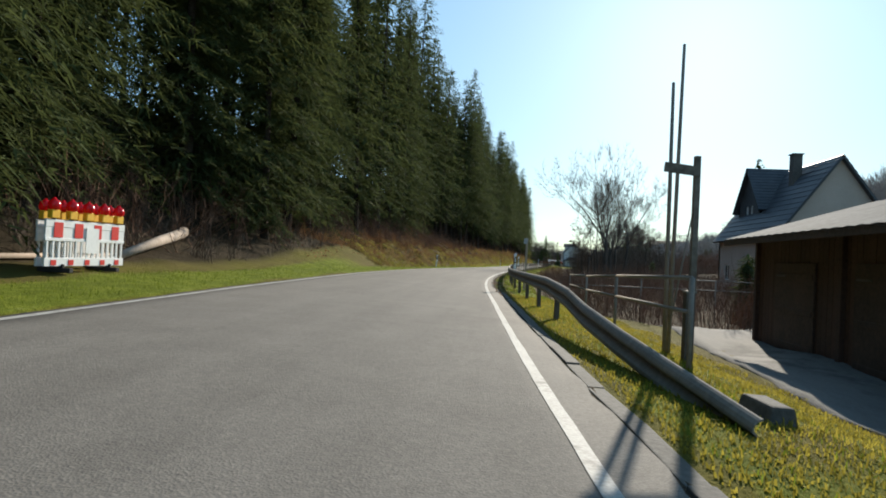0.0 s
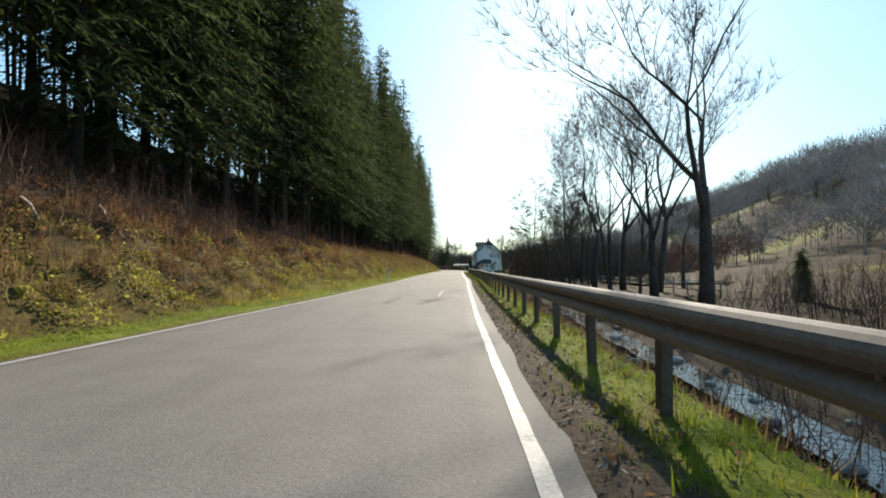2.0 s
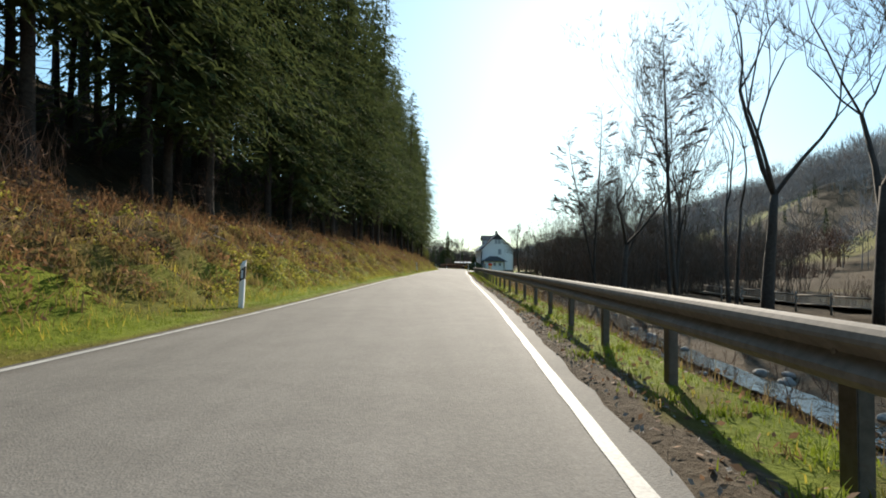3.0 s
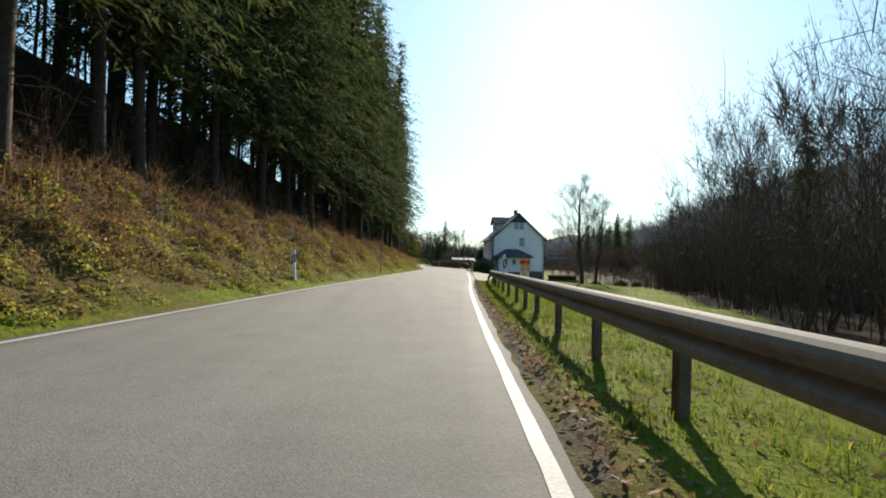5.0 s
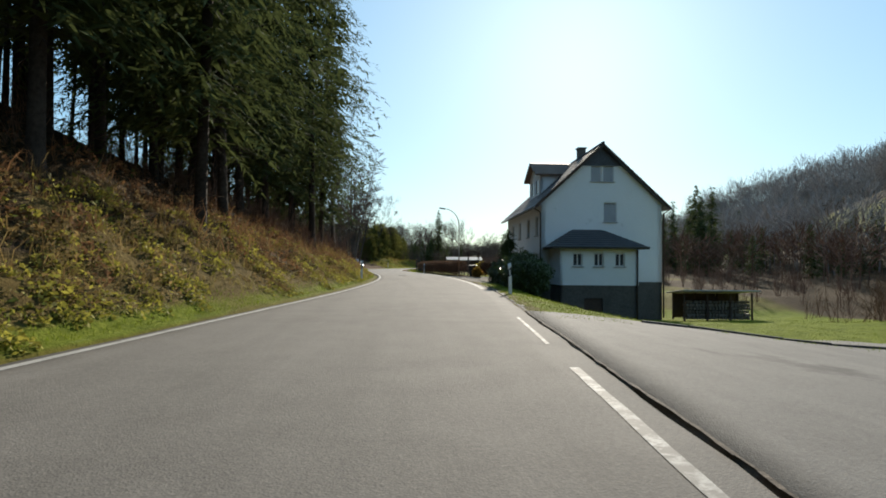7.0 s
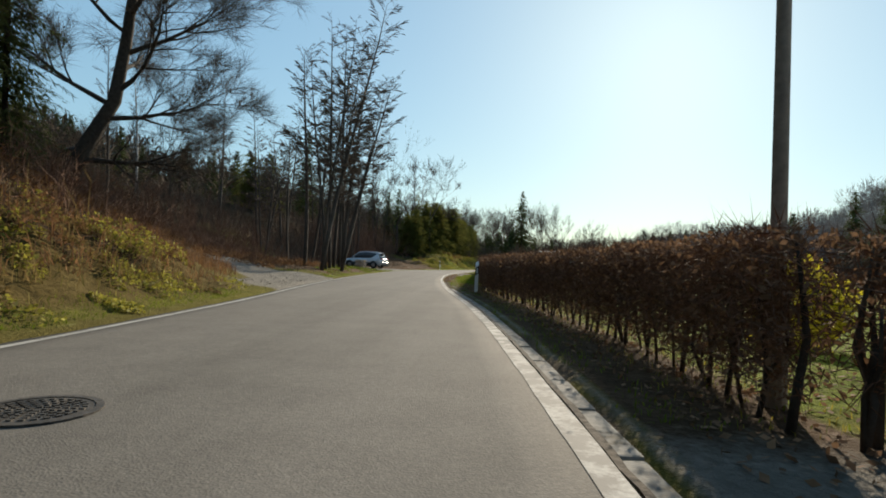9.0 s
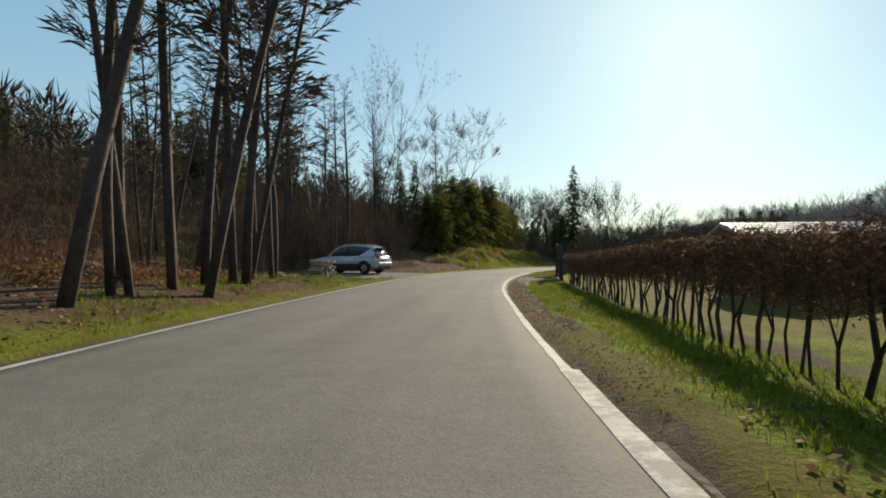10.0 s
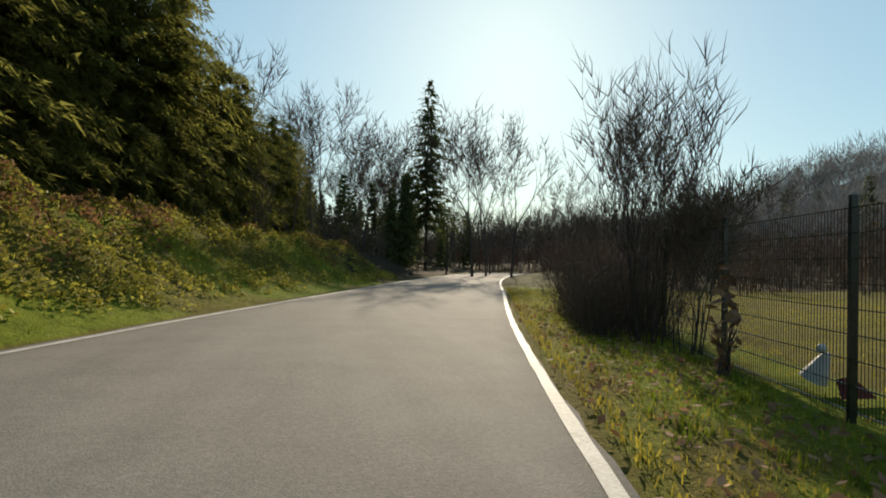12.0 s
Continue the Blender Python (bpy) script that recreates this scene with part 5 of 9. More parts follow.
    # main roof, overhanging
    o, e = 0.45, 0.35
    sl = (apex - eave) / w
    for s in (-1, 1):
        p0, p1 = (s * (w + o), -e, eave - sl * o + 0.12), (s * (w + o), L + e, eave - sl * o + 0.12)
        q0, q1 = (0, -e, apex + 0.12), (0, L + e, apex + 0.12)
        if s < 0:
            roof_plane(h, p1, p0, q0, q1, M_SLATE, "roof", 0.16, 16, 34)
        else:
            roof_plane(h, p0, p1, q1, q0, M_SLATE, "roof", 0.16, 16, 34)
    g = Geo().tube([(0, -e, apex + 0.16), (0, L + e, apex + 0.16)], 0.09, 8)
    part("ridge", g.mesh("ridge", M_SLATE, True), h)
    # slate-hung gable tip
    g = Geo()
    zt = apex - 1.25
    xt = w * (apex - zt) / (apex - eave)
    for k in range(8):
        z0, z1 = zt + (apex - zt) * k / 8, zt + (apex - zt) * (k + 1) / 8
        x0, x1 = xt * (1 - k / 8), xt * (1 - (k + 1) / 8)
        g.add([(-x0, -0.05, z0), (x0, -0.05, z0), (x1, -0.02, z1), (-x1, -0.02, z1), (-x0, 0, z0), (x0, 0, z0)], [(0, 1, 2, 3), (4, 5, 1, 0)])
    part("gable_cladding", g.mesh("gable_cladding", M_SLATE), h, "dark slate cladding at the gable tip")
    for s in (-1, 1):
        g = Geo().add([(s * (w + o), -e - 0.03, eave - sl * o - 0.06), (s * (w + o), -e - 0.03, eave - sl * o + 0.12), (0, -e - 0.03, apex + 0.14), (0, -e - 0.03, apex - 0.06),
                       (s * (w + o), -e, eave - sl * o - 0.06), (s * (w + o), -e, eave - sl * o + 0.12), (0, -e, apex + 0.14), (0, -e, apex - 0.06)],
                      [(0, 1, 2, 3), (7, 6, 5, 4), (0, 4, 5, 1), (1, 5, 6, 2), (2, 6, 7, 3), (3, 7, 4, 0)])
        part("verge_board", g.mesh("verge_board", M_DARKWOOD), h, "dark verge board")
        g = Geo().tube([(s * (w + o + 0.06), -e, eave - sl * o + 0.04), (s * (w + o + 0.06), L + e, eave - sl * o + 0.04)], 0.07, 8)
        part("gutter", g.mesh("gutter", M_SHUTTER, True), h)
        g = Geo().tube([(s * (w + o + 0.04), -0.12, eave - sl * o), (s * (w + 0.06), -0.1, eave - 0.7), (s * (w + 0.06), -0.1, -2.2)], 0.05, 8)
        part("downpipe", g.mesh("downpipe", M_DARKWOOD, True), h)
    # chimney
    g = Geo().box(0.5, 6.2, apex + 0.25, 0.55, 0.55, 1.7)
    ch = part("chimney", bevelled(g.mesh("chimney", M_BASEMENT), 0.02), h)
    part("chimney_cap", Geo().box(0.5, 6.2, apex + 1.14, 0.7, 0.7, 0.07).mesh("chimney_cap", M_CONC), ch)
    # dormer towards the road
    d0, d1 = 4.6, 8.4
    g = Geo()
    zb, zt2 = eave + 0.3, 7.55
    wall_panel(g, (-w + 0.95, d1), (-w + 0.95, d0), zb, zt2, 0.2, [(0.7, 1.5, 6.2, 7.2), (2.3, 3.1, 6.2, 7.2)])
    wall_panel(g, (-w + 0.95, d0), (-0.6, d0), zb, zt2, 0.2)
    wall_panel(g, (-0.6, d1), (-w + 0.95, d1), zb, zt2, 0.2)
    g.add([(-w + 0.95, d0, zt2), (-w + 0.95, d1, zt2), (-w + 0.95, (d0 + d1) / 2, zt2 + 0.95), (-w + 1.15, d0, zt2), (-w + 1.15, d1, zt2), (-w + 1.15, (d0 + d1) / 2, zt2 + 0.95)],
          [(0, 2, 1), (3, 4, 5), (0, 1, 4, 3), (1, 2, 5, 4), (2, 0, 3, 5)])
    dm = part("dormer", g.mesh("dormer", M_PLASTER), h, "white dormer with brown tiled roof")
    for u0, u1 in ((0.7, 1.5), (2.3, 3.1)):
        g = Geo().box(-w + 1.02, d1 - (u0 + u1) / 2, 6.7, 0.02, 0.8, 1.0)
        part("pane", g.mesh("pane", M_GLASS), dm)
    mid = (d0 + d1) / 2
    for sgn2, y0 in ((1, d0 - 0.35), (-1, d1 + 0.35)):
        lo, hi = zt2 - 0.12, zt2 + 1.05
        a, b = (-w + 0.55, y0, lo), (-0.3, y0, lo)
        c, e2 = (-0.3, mid, hi), (-w + 0.55, mid, hi)
        if sgn2 > 0:
            roof_plane(dm, a, b, c, e2, M_BROWNTILE, "dormer_roof", 0.1, 9, 12)
        else:
            roof_plane(dm, b, a, e2, c, M_BROWNTILE, "dormer_roof", 0.1, 9, 12)
    # annex in front of the gable, with three small windows and a hipped roof
    ax0, ax1, ay = -3.3, 1.35, -2.5
    g = Geo()
    hs = [(0.75, 1.35, 0.95, 1.75), (2.0, 2.6, 0.95, 1.75), (3.25, 3.85, 0.95, 1.75)]
    wall_panel(g, (ax0, ay), (ax1, ay), -0.15, 2.1, 0.25, hs)
    wall_panel(g, (ax1, ay), (ax1, 0), -0.15, 2.1, 0.25)
    wall_panel(g, (ax0, 0), (ax0, ay), -0.15, 2.1, 0.25)
    an = part("annex", g.mesh("annex", M_PLASTER), h, "white single-storey annex with three small windows")
    for u0, u1, z0, z1 in hs:
        window(h, (ax0, ay), (ax1, ay), u0, u1, z0, z1, 2, False, "small annex window")
    g = Geo()
    wall_panel(g, (ax0 + 0.06, ay + 0.06), (ax1 - 0.06, ay + 0.06), base, -0.154, 0.25, [(1.4, 2.5, base + 0.2, -0.9)])
    wall_panel(g, (ax1 - 0.06, ay + 0.06), (ax1 - 0.06, 0), base, -0.154, 0.25)
    wall_panel(g, (ax0 + 0.06, 0), (ax0 + 0.06, ay + 0.06), base, -0.154, 0.25)
    part("annex_base", g.mesh("annex_base", M_BASEMENT), an, "dark basement below the annex")
    part("garage_door", Geo().box(ax0 + 0.06 + 1.95, ay + 0.2, base + 1.15, 1.1, 0.05, 1.9).mesh("garage_door", M_DARKWOOD), an, "dark basement door")
    x0, x1, y0, zt3 = ax0 - 0.45, ax1 + 0.5, ay - 0.45, 2.06
    roof_plane(an, (x0, y0, zt3), (x1, y0, zt3), (x1 - 1.9, -0.02, 3.25), (x0 + 1.9, -0.02, 3.25), M_SLATE, "annex_roof", 0.1, 9, 16)
    roof_plane(an, (x1, y0, zt3), (x1, -0.02, zt3), (x1 - 1.9, -0.02, 3.25), (x1 - 1.9, -0.02, 3.25), M_SLATE, "annex_roof", 0.1, 7, 8)
    roof_plane(an, (x0, -0.02, zt3), (x0, y0, zt3), (x0 + 1.9, -0.02, 3.25), (x0 + 1.9, -0.02, 3.25), M_SLATE, "annex_roof", 0.1, 7, 8)
    g = Geo().tube([(ax1 - 0.1, ay - 0.1, 2.0), (ax1 - 0.1, ay - 0.08, -2.6)], 0.045, 8)
    part("downpipe", g.mesh("downpipe", M_DARKWOOD, True), an)
    cz = 7.45
    cw = w * (apex - cz) / (apex - eave)
    g = Geo().add([(-cw, -0.05, cz), (cw, -0.05, cz), (0, -0.05, apex), (-cw, 0.02, cz), (cw, 0.02, cz), (0, 0.02, apex)],
                  [(0, 1, 2), (5, 4, 3), (0, 3, 4, 1), (1, 4, 5, 2), (2, 5, 3, 0)])
    part("gable_cladding", g.mesh("gable_cladding", M_SLATE), h, "dark slate cladding under the ridge")
    return h


HOUSE_TURN = -2.5
white_house()


# brown timber shed beside the lane
def timber_shed():
    x, y = place(10.3, 7.2)
    m = pose(x, y, -0.95, 0, 0, heading(8) - 6)
    s = thing("timber_shed", "dark brown boarded timber shed with grey roof sheets", "shed", m)
    L, D, H = 17.0, 6.0, 2.75
    me = bevelled(Geo().box(0, 0, H / 2, 0.025, 0.19, H).mesh("board", M_BROWNWOOD), 0.004, 1)
    for k in range(int(L / 0.2)):
        ob = part("board", me, s)
        ob.matrix_parent_inverse = Matrix()
        ob.matrix_basis = pose(random.uniform(-0.004, 0.004), -0.1 - 0.2 * k, 0)
    for k in range(int(D / 0.2)):
        ob = part("board", me, s)
        ob.matrix_basis = pose(0.1 + 0.2 * k, 0.03, 0, 0, 0, 90)
    part("core", Geo().box(D / 2 + 0.03, -L / 2, H / 2 - 0.01, D - 0.06, L - 0.04, H).mesh("core", M_DARKWOOD), s)
    for k in (2.2, 5.6, 9.0):
        g = Geo()
        g.box(-0.04, -k, 1.1, 0.05, 1.9, 2.2)
        for dz in (0.3, 1.1, 1.9):
            g.box(-0.07, -k, dz, 0.03, 1.8, 0.12)
        d = part("shed_door", bevelled(g.mesh("shed_door", M_DARKWOOD), 0.006, 1), s, "dark plank door")
        part("hinge", Geo().box(-0.09, -k + 0.6, 1.9, 0.01, 0.5, 0.05).mesh("hinge", M_IRON), d)
    for k in range(5):
        part("frame_post", bevelled(Geo().box(-0.05, -0.12 - k * 4.1, H / 2, 0.12, 0.14, H).mesh("frame_post", M_BROWNWOOD), 0.008), s)
    g = Geo()
    n = 90
    a = [(-0.75, 0.5 - (L + 1) * i / n, H + 0.06 + 0.018 * (i % 2)) for i in range(n + 1)]
    b = [(D / 2, 0.5 - (L + 1) * i / n, H + 1.25 + 0.018 * (i % 2)) for i in range(n + 1)]
    g.add(a + b, [(i, n + 1 + i, n + 2 + i, i + 1) for i in range(n)])
    c = [(D + 0.6, 0.5 - (L + 1) * i / n, H - 0.1 + 0.018 * (i % 2)) for i in range(n + 1)]
    g.add(b + c, [(i, n + 1 + i, n + 2 + i, i + 1) for i in range(n)])
    g.add([(p[0], p[1], p[2] - 0.05) for p in a + b], [(i + 1, n + 2 + i, n + 1 + i, i) for i in range(n)])
    part("roof", g.mesh("roof", M_SHEET), s, "weathered grey corrugated roof")
    part("eave_board", bevelled(Geo().box(-0.72, 0.5 - (L + 1) / 2, H - 0.02, 0.04, L + 1, 0.16).mesh("eave_board", M_DARKWOOD), 0.006, 1), s)
    g = Geo().add([(0, 0.02, H), (D, 0.02, H), (D / 2, 0.02, H + 1.2), (0, -0.1, H), (D, -0.1, H), (D / 2, -0.1, H + 1.2)], [(0, 2, 1), (3, 4, 5), (0, 1, 4, 3), (1, 2, 5, 4), (2, 0, 3, 5)])
    part("gable_boards", g.mesh("gable_boards", M_BROWNWOOD), s)
    return s


timber_shed()


# older house behind the shed: two wings with dark roofs
def farm_house():
    m = pose(58.8, 39.4, -1.0, 0, 0, 0)
    h = thing("house", "pale rendered farmhouse with dark tiled roofs and chimney", "house", m)

    def wing(x0, x1, y0, y1, eave, apex, along_y, wins, skin=M_PINKWALL):
        xm, ym = (x0 + x1) / 2, (y0 + y1) / 2
        for a, b, hs in (((x0, y0), (x1, y0), wins.get("front", [])), ((x1, y0), (x1, y1), []), ((x1, y1), (x0, y1), []), ((x0, y1), (x0, y0), wins.get("side", []))):
            g = Geo()
            wall_panel(g, a, b, -0.4, eave, 0.3, hs)
            part("wall", g.mesh("wall", skin), h)
            for hh in hs:
                window(h, a, b, *hh, 2)
        if along_y:
            for yy, s in ((y0, 1), (y1, -1)):
                g = Geo().add([(x0, yy, eave), (x1, yy, eave), (xm, yy, apex), (x0, yy + 0.3 * s, eave), (x1, yy + 0.3 * s, eave), (xm, yy + 0.3 * s, apex)],
                              [(0, 1, 2), (5, 4, 3), (0, 3, 4, 1), (1, 4, 5, 2), (2, 5, 3, 0)])
                part("gable", g.mesh("gable", skin), h)
            sl = (apex - eave) / (xm - x0)
            roof_plane(h, (x0 - 0.5, y1 + 0.4, eave - 0.5 * sl + 0.1), (x0 - 0.5, y0 - 0.4, eave - 0.5 * sl + 0.1), (xm, y0 - 0.4, apex + 0.1), (xm, y1 + 0.4, apex + 0.1), M_SLATE, "roof", 0.15, 14, 22)
            roof_plane(h, (x1 + 0.5, y0 - 0.4, eave - 0.5 * sl + 0.1), (x1 + 0.5, y1 + 0.4, eave - 0.5 * sl + 0.1), (xm, y1 + 0.4, apex + 0.1), (xm, y0 - 0.4, apex + 0.1), M_SLATE, "roof", 0.15, 14, 22)
        else:
            for xx, s in ((x0, 1), (x1, -1)):
                g = Geo().add([(xx, y0, eave), (xx, y1, eave), (xx, ym, apex), (xx + 0.3 * s, y0, eave), (xx + 0.3 * s, y1, eave), (xx + 0.3 * s, ym, apex)],
                              [(0, 2, 1), (3, 4, 5), (0, 1, 4, 3), (1, 2, 5, 4), (2, 0, 3, 5)])
                part("gable", g.mesh("gable", skin), h)
            sl = (apex - eave) / (ym - y0)
            roof_plane(h, (x0 - 0.4, y0 - 0.5, eave - 0.5 * sl + 0.1), (x1 + 0.4, y0 - 0.5, eave - 0.5 * sl + 0.1), (x1 + 0.4, ym, apex + 0.1), (x0 - 0.4, ym, apex + 0.1), M_SLATE, "roof", 0.15, 14, 22)
            roof_plane(h, (x1 + 0.4, y1 + 0.5, eave - 0.5 * sl + 0.1), (x0 - 0.4, y1 + 0.5, eave - 0.5 * sl + 0.1), (x0 - 0.4, ym, apex + 0.1), (x1 + 0.4, ym, apex + 0.1), M_SLATE, "roof", 0.15, 14, 22)

    wing(0, 8.4, 0, 11.4, 5.3, 11.0, True, {"front": [(1.4, 2.5, 1.2, 2.6), (5.4, 6.5, 1.2, 2.6), (2.6, 3.6, 3.6, 4.9), (5.0, 6.0, 3.6, 4.9)], "side": [(1.4, 2.5, 1.2, 2.6), (4.6, 5.7, 1.2, 2.6), (8.2, 9.3, 1.2, 2.6), (8.2, 9.2, 3.4, 4.6)]})
    wing(1.2, 4.2, 5.8, 10.2, 8.0, 11.2, False, {"side": [(1.5, 2.0, 8.0 - 1.1, 7.9), (2.4, 2.9, 8.0 - 1.1, 7.9)]}, M_SLATE)
    ch = part("chimney", bevelled(Geo().box(3.2, 4.4, 10.6, 0.7, 0.7, 2.6).mesh("chimney", M_BASEMENT), 0.02), h)
    part("chimney_cap", Geo().box(3.2, 4.4, 11.94, 0.88, 0.88, 0.08).mesh("chimney_cap", M_CONC), ch)
    return h


farm_house()


# marker post with a square plate behind the rail
p = spot(15.5, 1.42)
mk = thing("marker_post", "pale grey wooden marker post with a square plate", "post", pose(p.x, p.y, p.z, 0, 1, heading(15)))
part("post", bevelled(Geo().box(0, 0, 0.8, 0.075, 0.075, 2.3).mesh("marker_post", M_LOG), 0.004, 1), mk)
part("plate", bevelled(Geo().box(-0.05, -0.035, 1.83, 0.13, 0.015, 0.2).mesh("plate", M_SHUTTER), 0.003, 1), mk, "blank grey plate")

# snow pole on the bank
p = spot(164.3, -5.9)
thing("snow_pole", "tall thin grey wooden snow pole beside the road", "pole", pose(p.x, p.y, p.z, 0, 1.5, 0), me=Geo().tube([(0, 0, -0.3), (0, 0, 1.5), (0, 0, 2.95)], [0.035, 0.03, 0.024], 8).mesh("snow_pole", M_WOOD, True))


# ---- trees ----
def spruce_meshes(seed, height, crown_from, radius, twigs, needle=None, open_top=0.85, dead=26, gap=0.42, wide=1.0, spray=1.0):
    """Trunk, dead lower branches and a crown of drooping needle sprays."""
    r = np.random.RandomState(seed)
    g = Geo()
    bend = r.uniform(-0.25, 0.25, 2)
    zs = np.array([-0.4, 0.0, 0.4, 2, height * 0.35, height * 0.7, height])
    rad = [0.30, 0.24, 0.19, 0.165, 0.13, 0.08, 0.01]
    k = height / 24.0
    g.tube([(bend[0] * (z / height) ** 2, bend[1] * (z / height) ** 2, z) for z in zs], [a * k for a in rad], 8)
    for _ in range(dead):
        z = r.uniform(1.2, crown_from + 2.5)
        a = r.uniform(0, 2 * math.pi)
        l = r.uniform(0.5, 1.9)
        c, s = math.cos(a), math.sin(a)
        g.tube([(0.1 * c, 0.1 * s, z), (l * 0.6 * c, l * 0.6 * s, z - 0.06), (l * c, l * s, z - r.uniform(0.1, 0.45))], [0.016, 0.011, 0.004], 3, False)
    trunk = g.mesh("spruce_trunk", M_SPRUCEBARK, True)
    V = []
    levels = np.arange(crown_from, height - 0.3, gap)
    for z in levels:
        f = (z - crown_from) / (height - crown_from)
        reach = radius * (1 - f) ** open_top * (0.55 + 0.45 * min(1, 0.25 + f * 5)) + 0.12
        nb = 8 if f < 0.8 else 6
        for b in range(nb):
            a = r.uniform(0, 2 * math.pi)
            l = reach * r.uniform(0.65, 1.18)
            c, s = math.cos(a), math.sin(a)
            droop = 0.25 + 0.35 * (1 - f)
            n = max(4, int(2 * twigs * (l / radius) + 1))
            t = ((np.arange(n) + r.uniform(0.1, 0.9, n)) / n) ** 0.8
            inner = t < 0.45
            px, py = c * l * t, s * l * t
            pz = z + r.uniform(-0.25, 0.25) + r.normal(0, 0.08, n) - droop * l * t ** 1.6 + 0.18 * l * t
            side = np.where(np.arange(n) % 2 == 0, 1.0, -1.0)
            wl = spray * (0.2 + 0.3 * r.rand(n)) * (0.7 + 0.5 * l / radius) * np.where(inner, 1.35, 0.85)
            ang = a + side * r.uniform(0.0, 1.5, n)
            dx, dy = np.cos(ang) * wl, np.sin(ang) * wl
            dz = wl * r.uniform(-1.1, 0.15, n)
            ww = r.uniform(0.035, 0.075, n) * wide * np.where(inner, 1.7, 0.75)
            tilt = r.normal(0, 0.5, n)
            ox, oy, oz = -np.sin(ang) * ww, np.cos(ang) * ww, ww * tilt
            p0 = np.stack([px + ox, py + oy, pz + oz], 1)
            p1 = np.stack([px - ox, py - oy, pz - oz], 1)
            p2 = np.stack([px + dx, py + dy, pz + dz], 1)
            V.append(np.stack([p0, p1, p2], 1).reshape(-1, 3))
    V = np.concatenate(V)
    crown = np_mesh("spruce_crown", V, np.arange(len(V)).reshape(-1, 3), needle or M_NEEDLE)
    return trunk, crown


def slim_tree_meshes(seed, height, stems=1, r0=0.13, lean=0.06, reach=2.2, arms=46, bark=None, first=0.3, rise=0.5, gapped=False):
    """A slender leafless tree: nearly straight stems to the top with many short side branches and fine twigs."""
    r = random.Random(seed)
    g, tw = Geo(), Geo()
    for s in range(stems):
        a = r.uniform(0, 6.28)
        ln = lean * r.uniform(0.5, 1.5) * (1 if stems == 1 else 2.2)
        off = 0 if stems == 1 else r.uniform(0.15, 0.45)
        h = height * r.uniform(0.85, 1.05)
        base = Vector((math.cos(a) * off, math.sin(a) * off, -0.3))
        w1, w2 = r.uniform(-0.3, 0.3), r.uniform(-0.3, 0.3)

        def stem(f):
            return base + Vector((math.cos(a) * ln * h * f + w1 * math.sin(f * 5), math.sin(a) * ln * h * f + w2 * math.sin(f * 4 + 1), h * f))

        rad = r0 * (1 if stems == 1 else r.uniform(0.65, 1.0))
        g.tube([stem(k / 7) for k in range(8)], [rad * (1.15 - 0.5 * k / 7) * (1 - (k / 7) ** 3 * 0.85) for k in range(8)], 7)
        for k in range(arms):
            f = first + (1 - first) * (k + r.random()) / arms
            l = reach * r.uniform(0.4, 1.15) * (1.1 - 0.8 * f) * (0.5 + min(1, (f - first) * 4) * 0.5)
            b = r.uniform(0, 6.28)
            up = rise * r.uniform(0.3, 1.5) * (0.6 + 0.8 * f)
            p = stem(f)
            d = Vector((math.cos(b), math.sin(b), up)).normalized()
            q = p + d * l * 0.55 + Vector((0, 0, r.uniform(-0.06, 0.08) * l))
            e = p + d * l + Vector((0, 0, r.uniform(0.0, 0.16) * l))
            br = max(0.01, rad * 0.2 * (1.1 - f))
            g.tube([p, q, e], [br, br * 0.65, br * 0.25], 3, False)
            for m in range(17):
                u = r.uniform(0.25, 1.0)
                o = p.lerp(q, u / 0.55) if u < 0.55 else q.lerp(e, (u - 0.55) / 0.45)
                v = (d + Vector((r.uniform(-1, 1), r.uniform(-1, 1), r.uniform(-0.5, 0.8)))).normalized() * l * r.uniform(0.15, 0.45)
                wd = v.cross(Vector((r.uniform(-1, 1), r.uniform(-1, 1), r.uniform(-1, 1)))).normalized() * 0.0045
                tw.add([o - wd, o + wd, o + v * 0.6 + wd * 0.6 + Vector((0, 0, 0.04 * l)), o + v], [(0, 1, 2), (0, 2, 3)])
    return g.mesh("limbs", bark or M_BARK, True), tw.mesh("twigs", M_TWIG)


def bare_tree_meshes(seed, height, spread=0.5, stems=1, depth=5, ratio=0.72, first=0.3, r0=0.2, up=0.35, fine=True, kids=(2, 4), bark=None, twig_l=0.5, twig_w=0.011, twig_n=3):
    """A leafless tree: forking limbs as tapered tubes and a haze of fine twigs as a second mesh."""
    r = random.Random(seed)
    g = Geo()
    tw_v, tw_f = [], []

    more = random.Random(seed + 1000)

    def twig(p, way, l, w, u):
        a = way.cross(Vector((u.uniform(-1, 1), u.uniform(-1, 1), u.uniform(-1, 1))))
        a = a.normalized() * w
        n = len(tw_v)
        mid = p + way * l * 0.55 + Vector((u.uniform(-1, 1), u.uniform(-1, 1), u.uniform(-0.2, 1))) * l * 0.1
        end = p + way * l + Vector((0, 0, l * 0.12))
        tw_v.extend([p - a, p + a, mid + a * 0.7, mid - a * 0.7, end])
        tw_f.append((n, n + 1, n + 2))
        tw_f.append((n, n + 2, n + 3))
        tw_f.append((n + 3, n + 2, n + 4))

    def grow(p, way, l, rad, lev):
        seg = 4 if lev <= 1 else 3
        pts, rads = [p.copy()], [rad]
        q, w = p.copy(), way.copy()
        marks = []
        for i in range(seg):
            w = (w + Vector((r.uniform(-1, 1), r.uniform(-1, 1), r.uniform(-0.6, 1) + up)) * (0.12 + 0.03 * lev if lev else 0.045)).normalized()
            q = q + w * (l / seg)
            pts.append(q.copy())
            rads.append(rad * (1 - 0.45 * (i + 1) / seg))
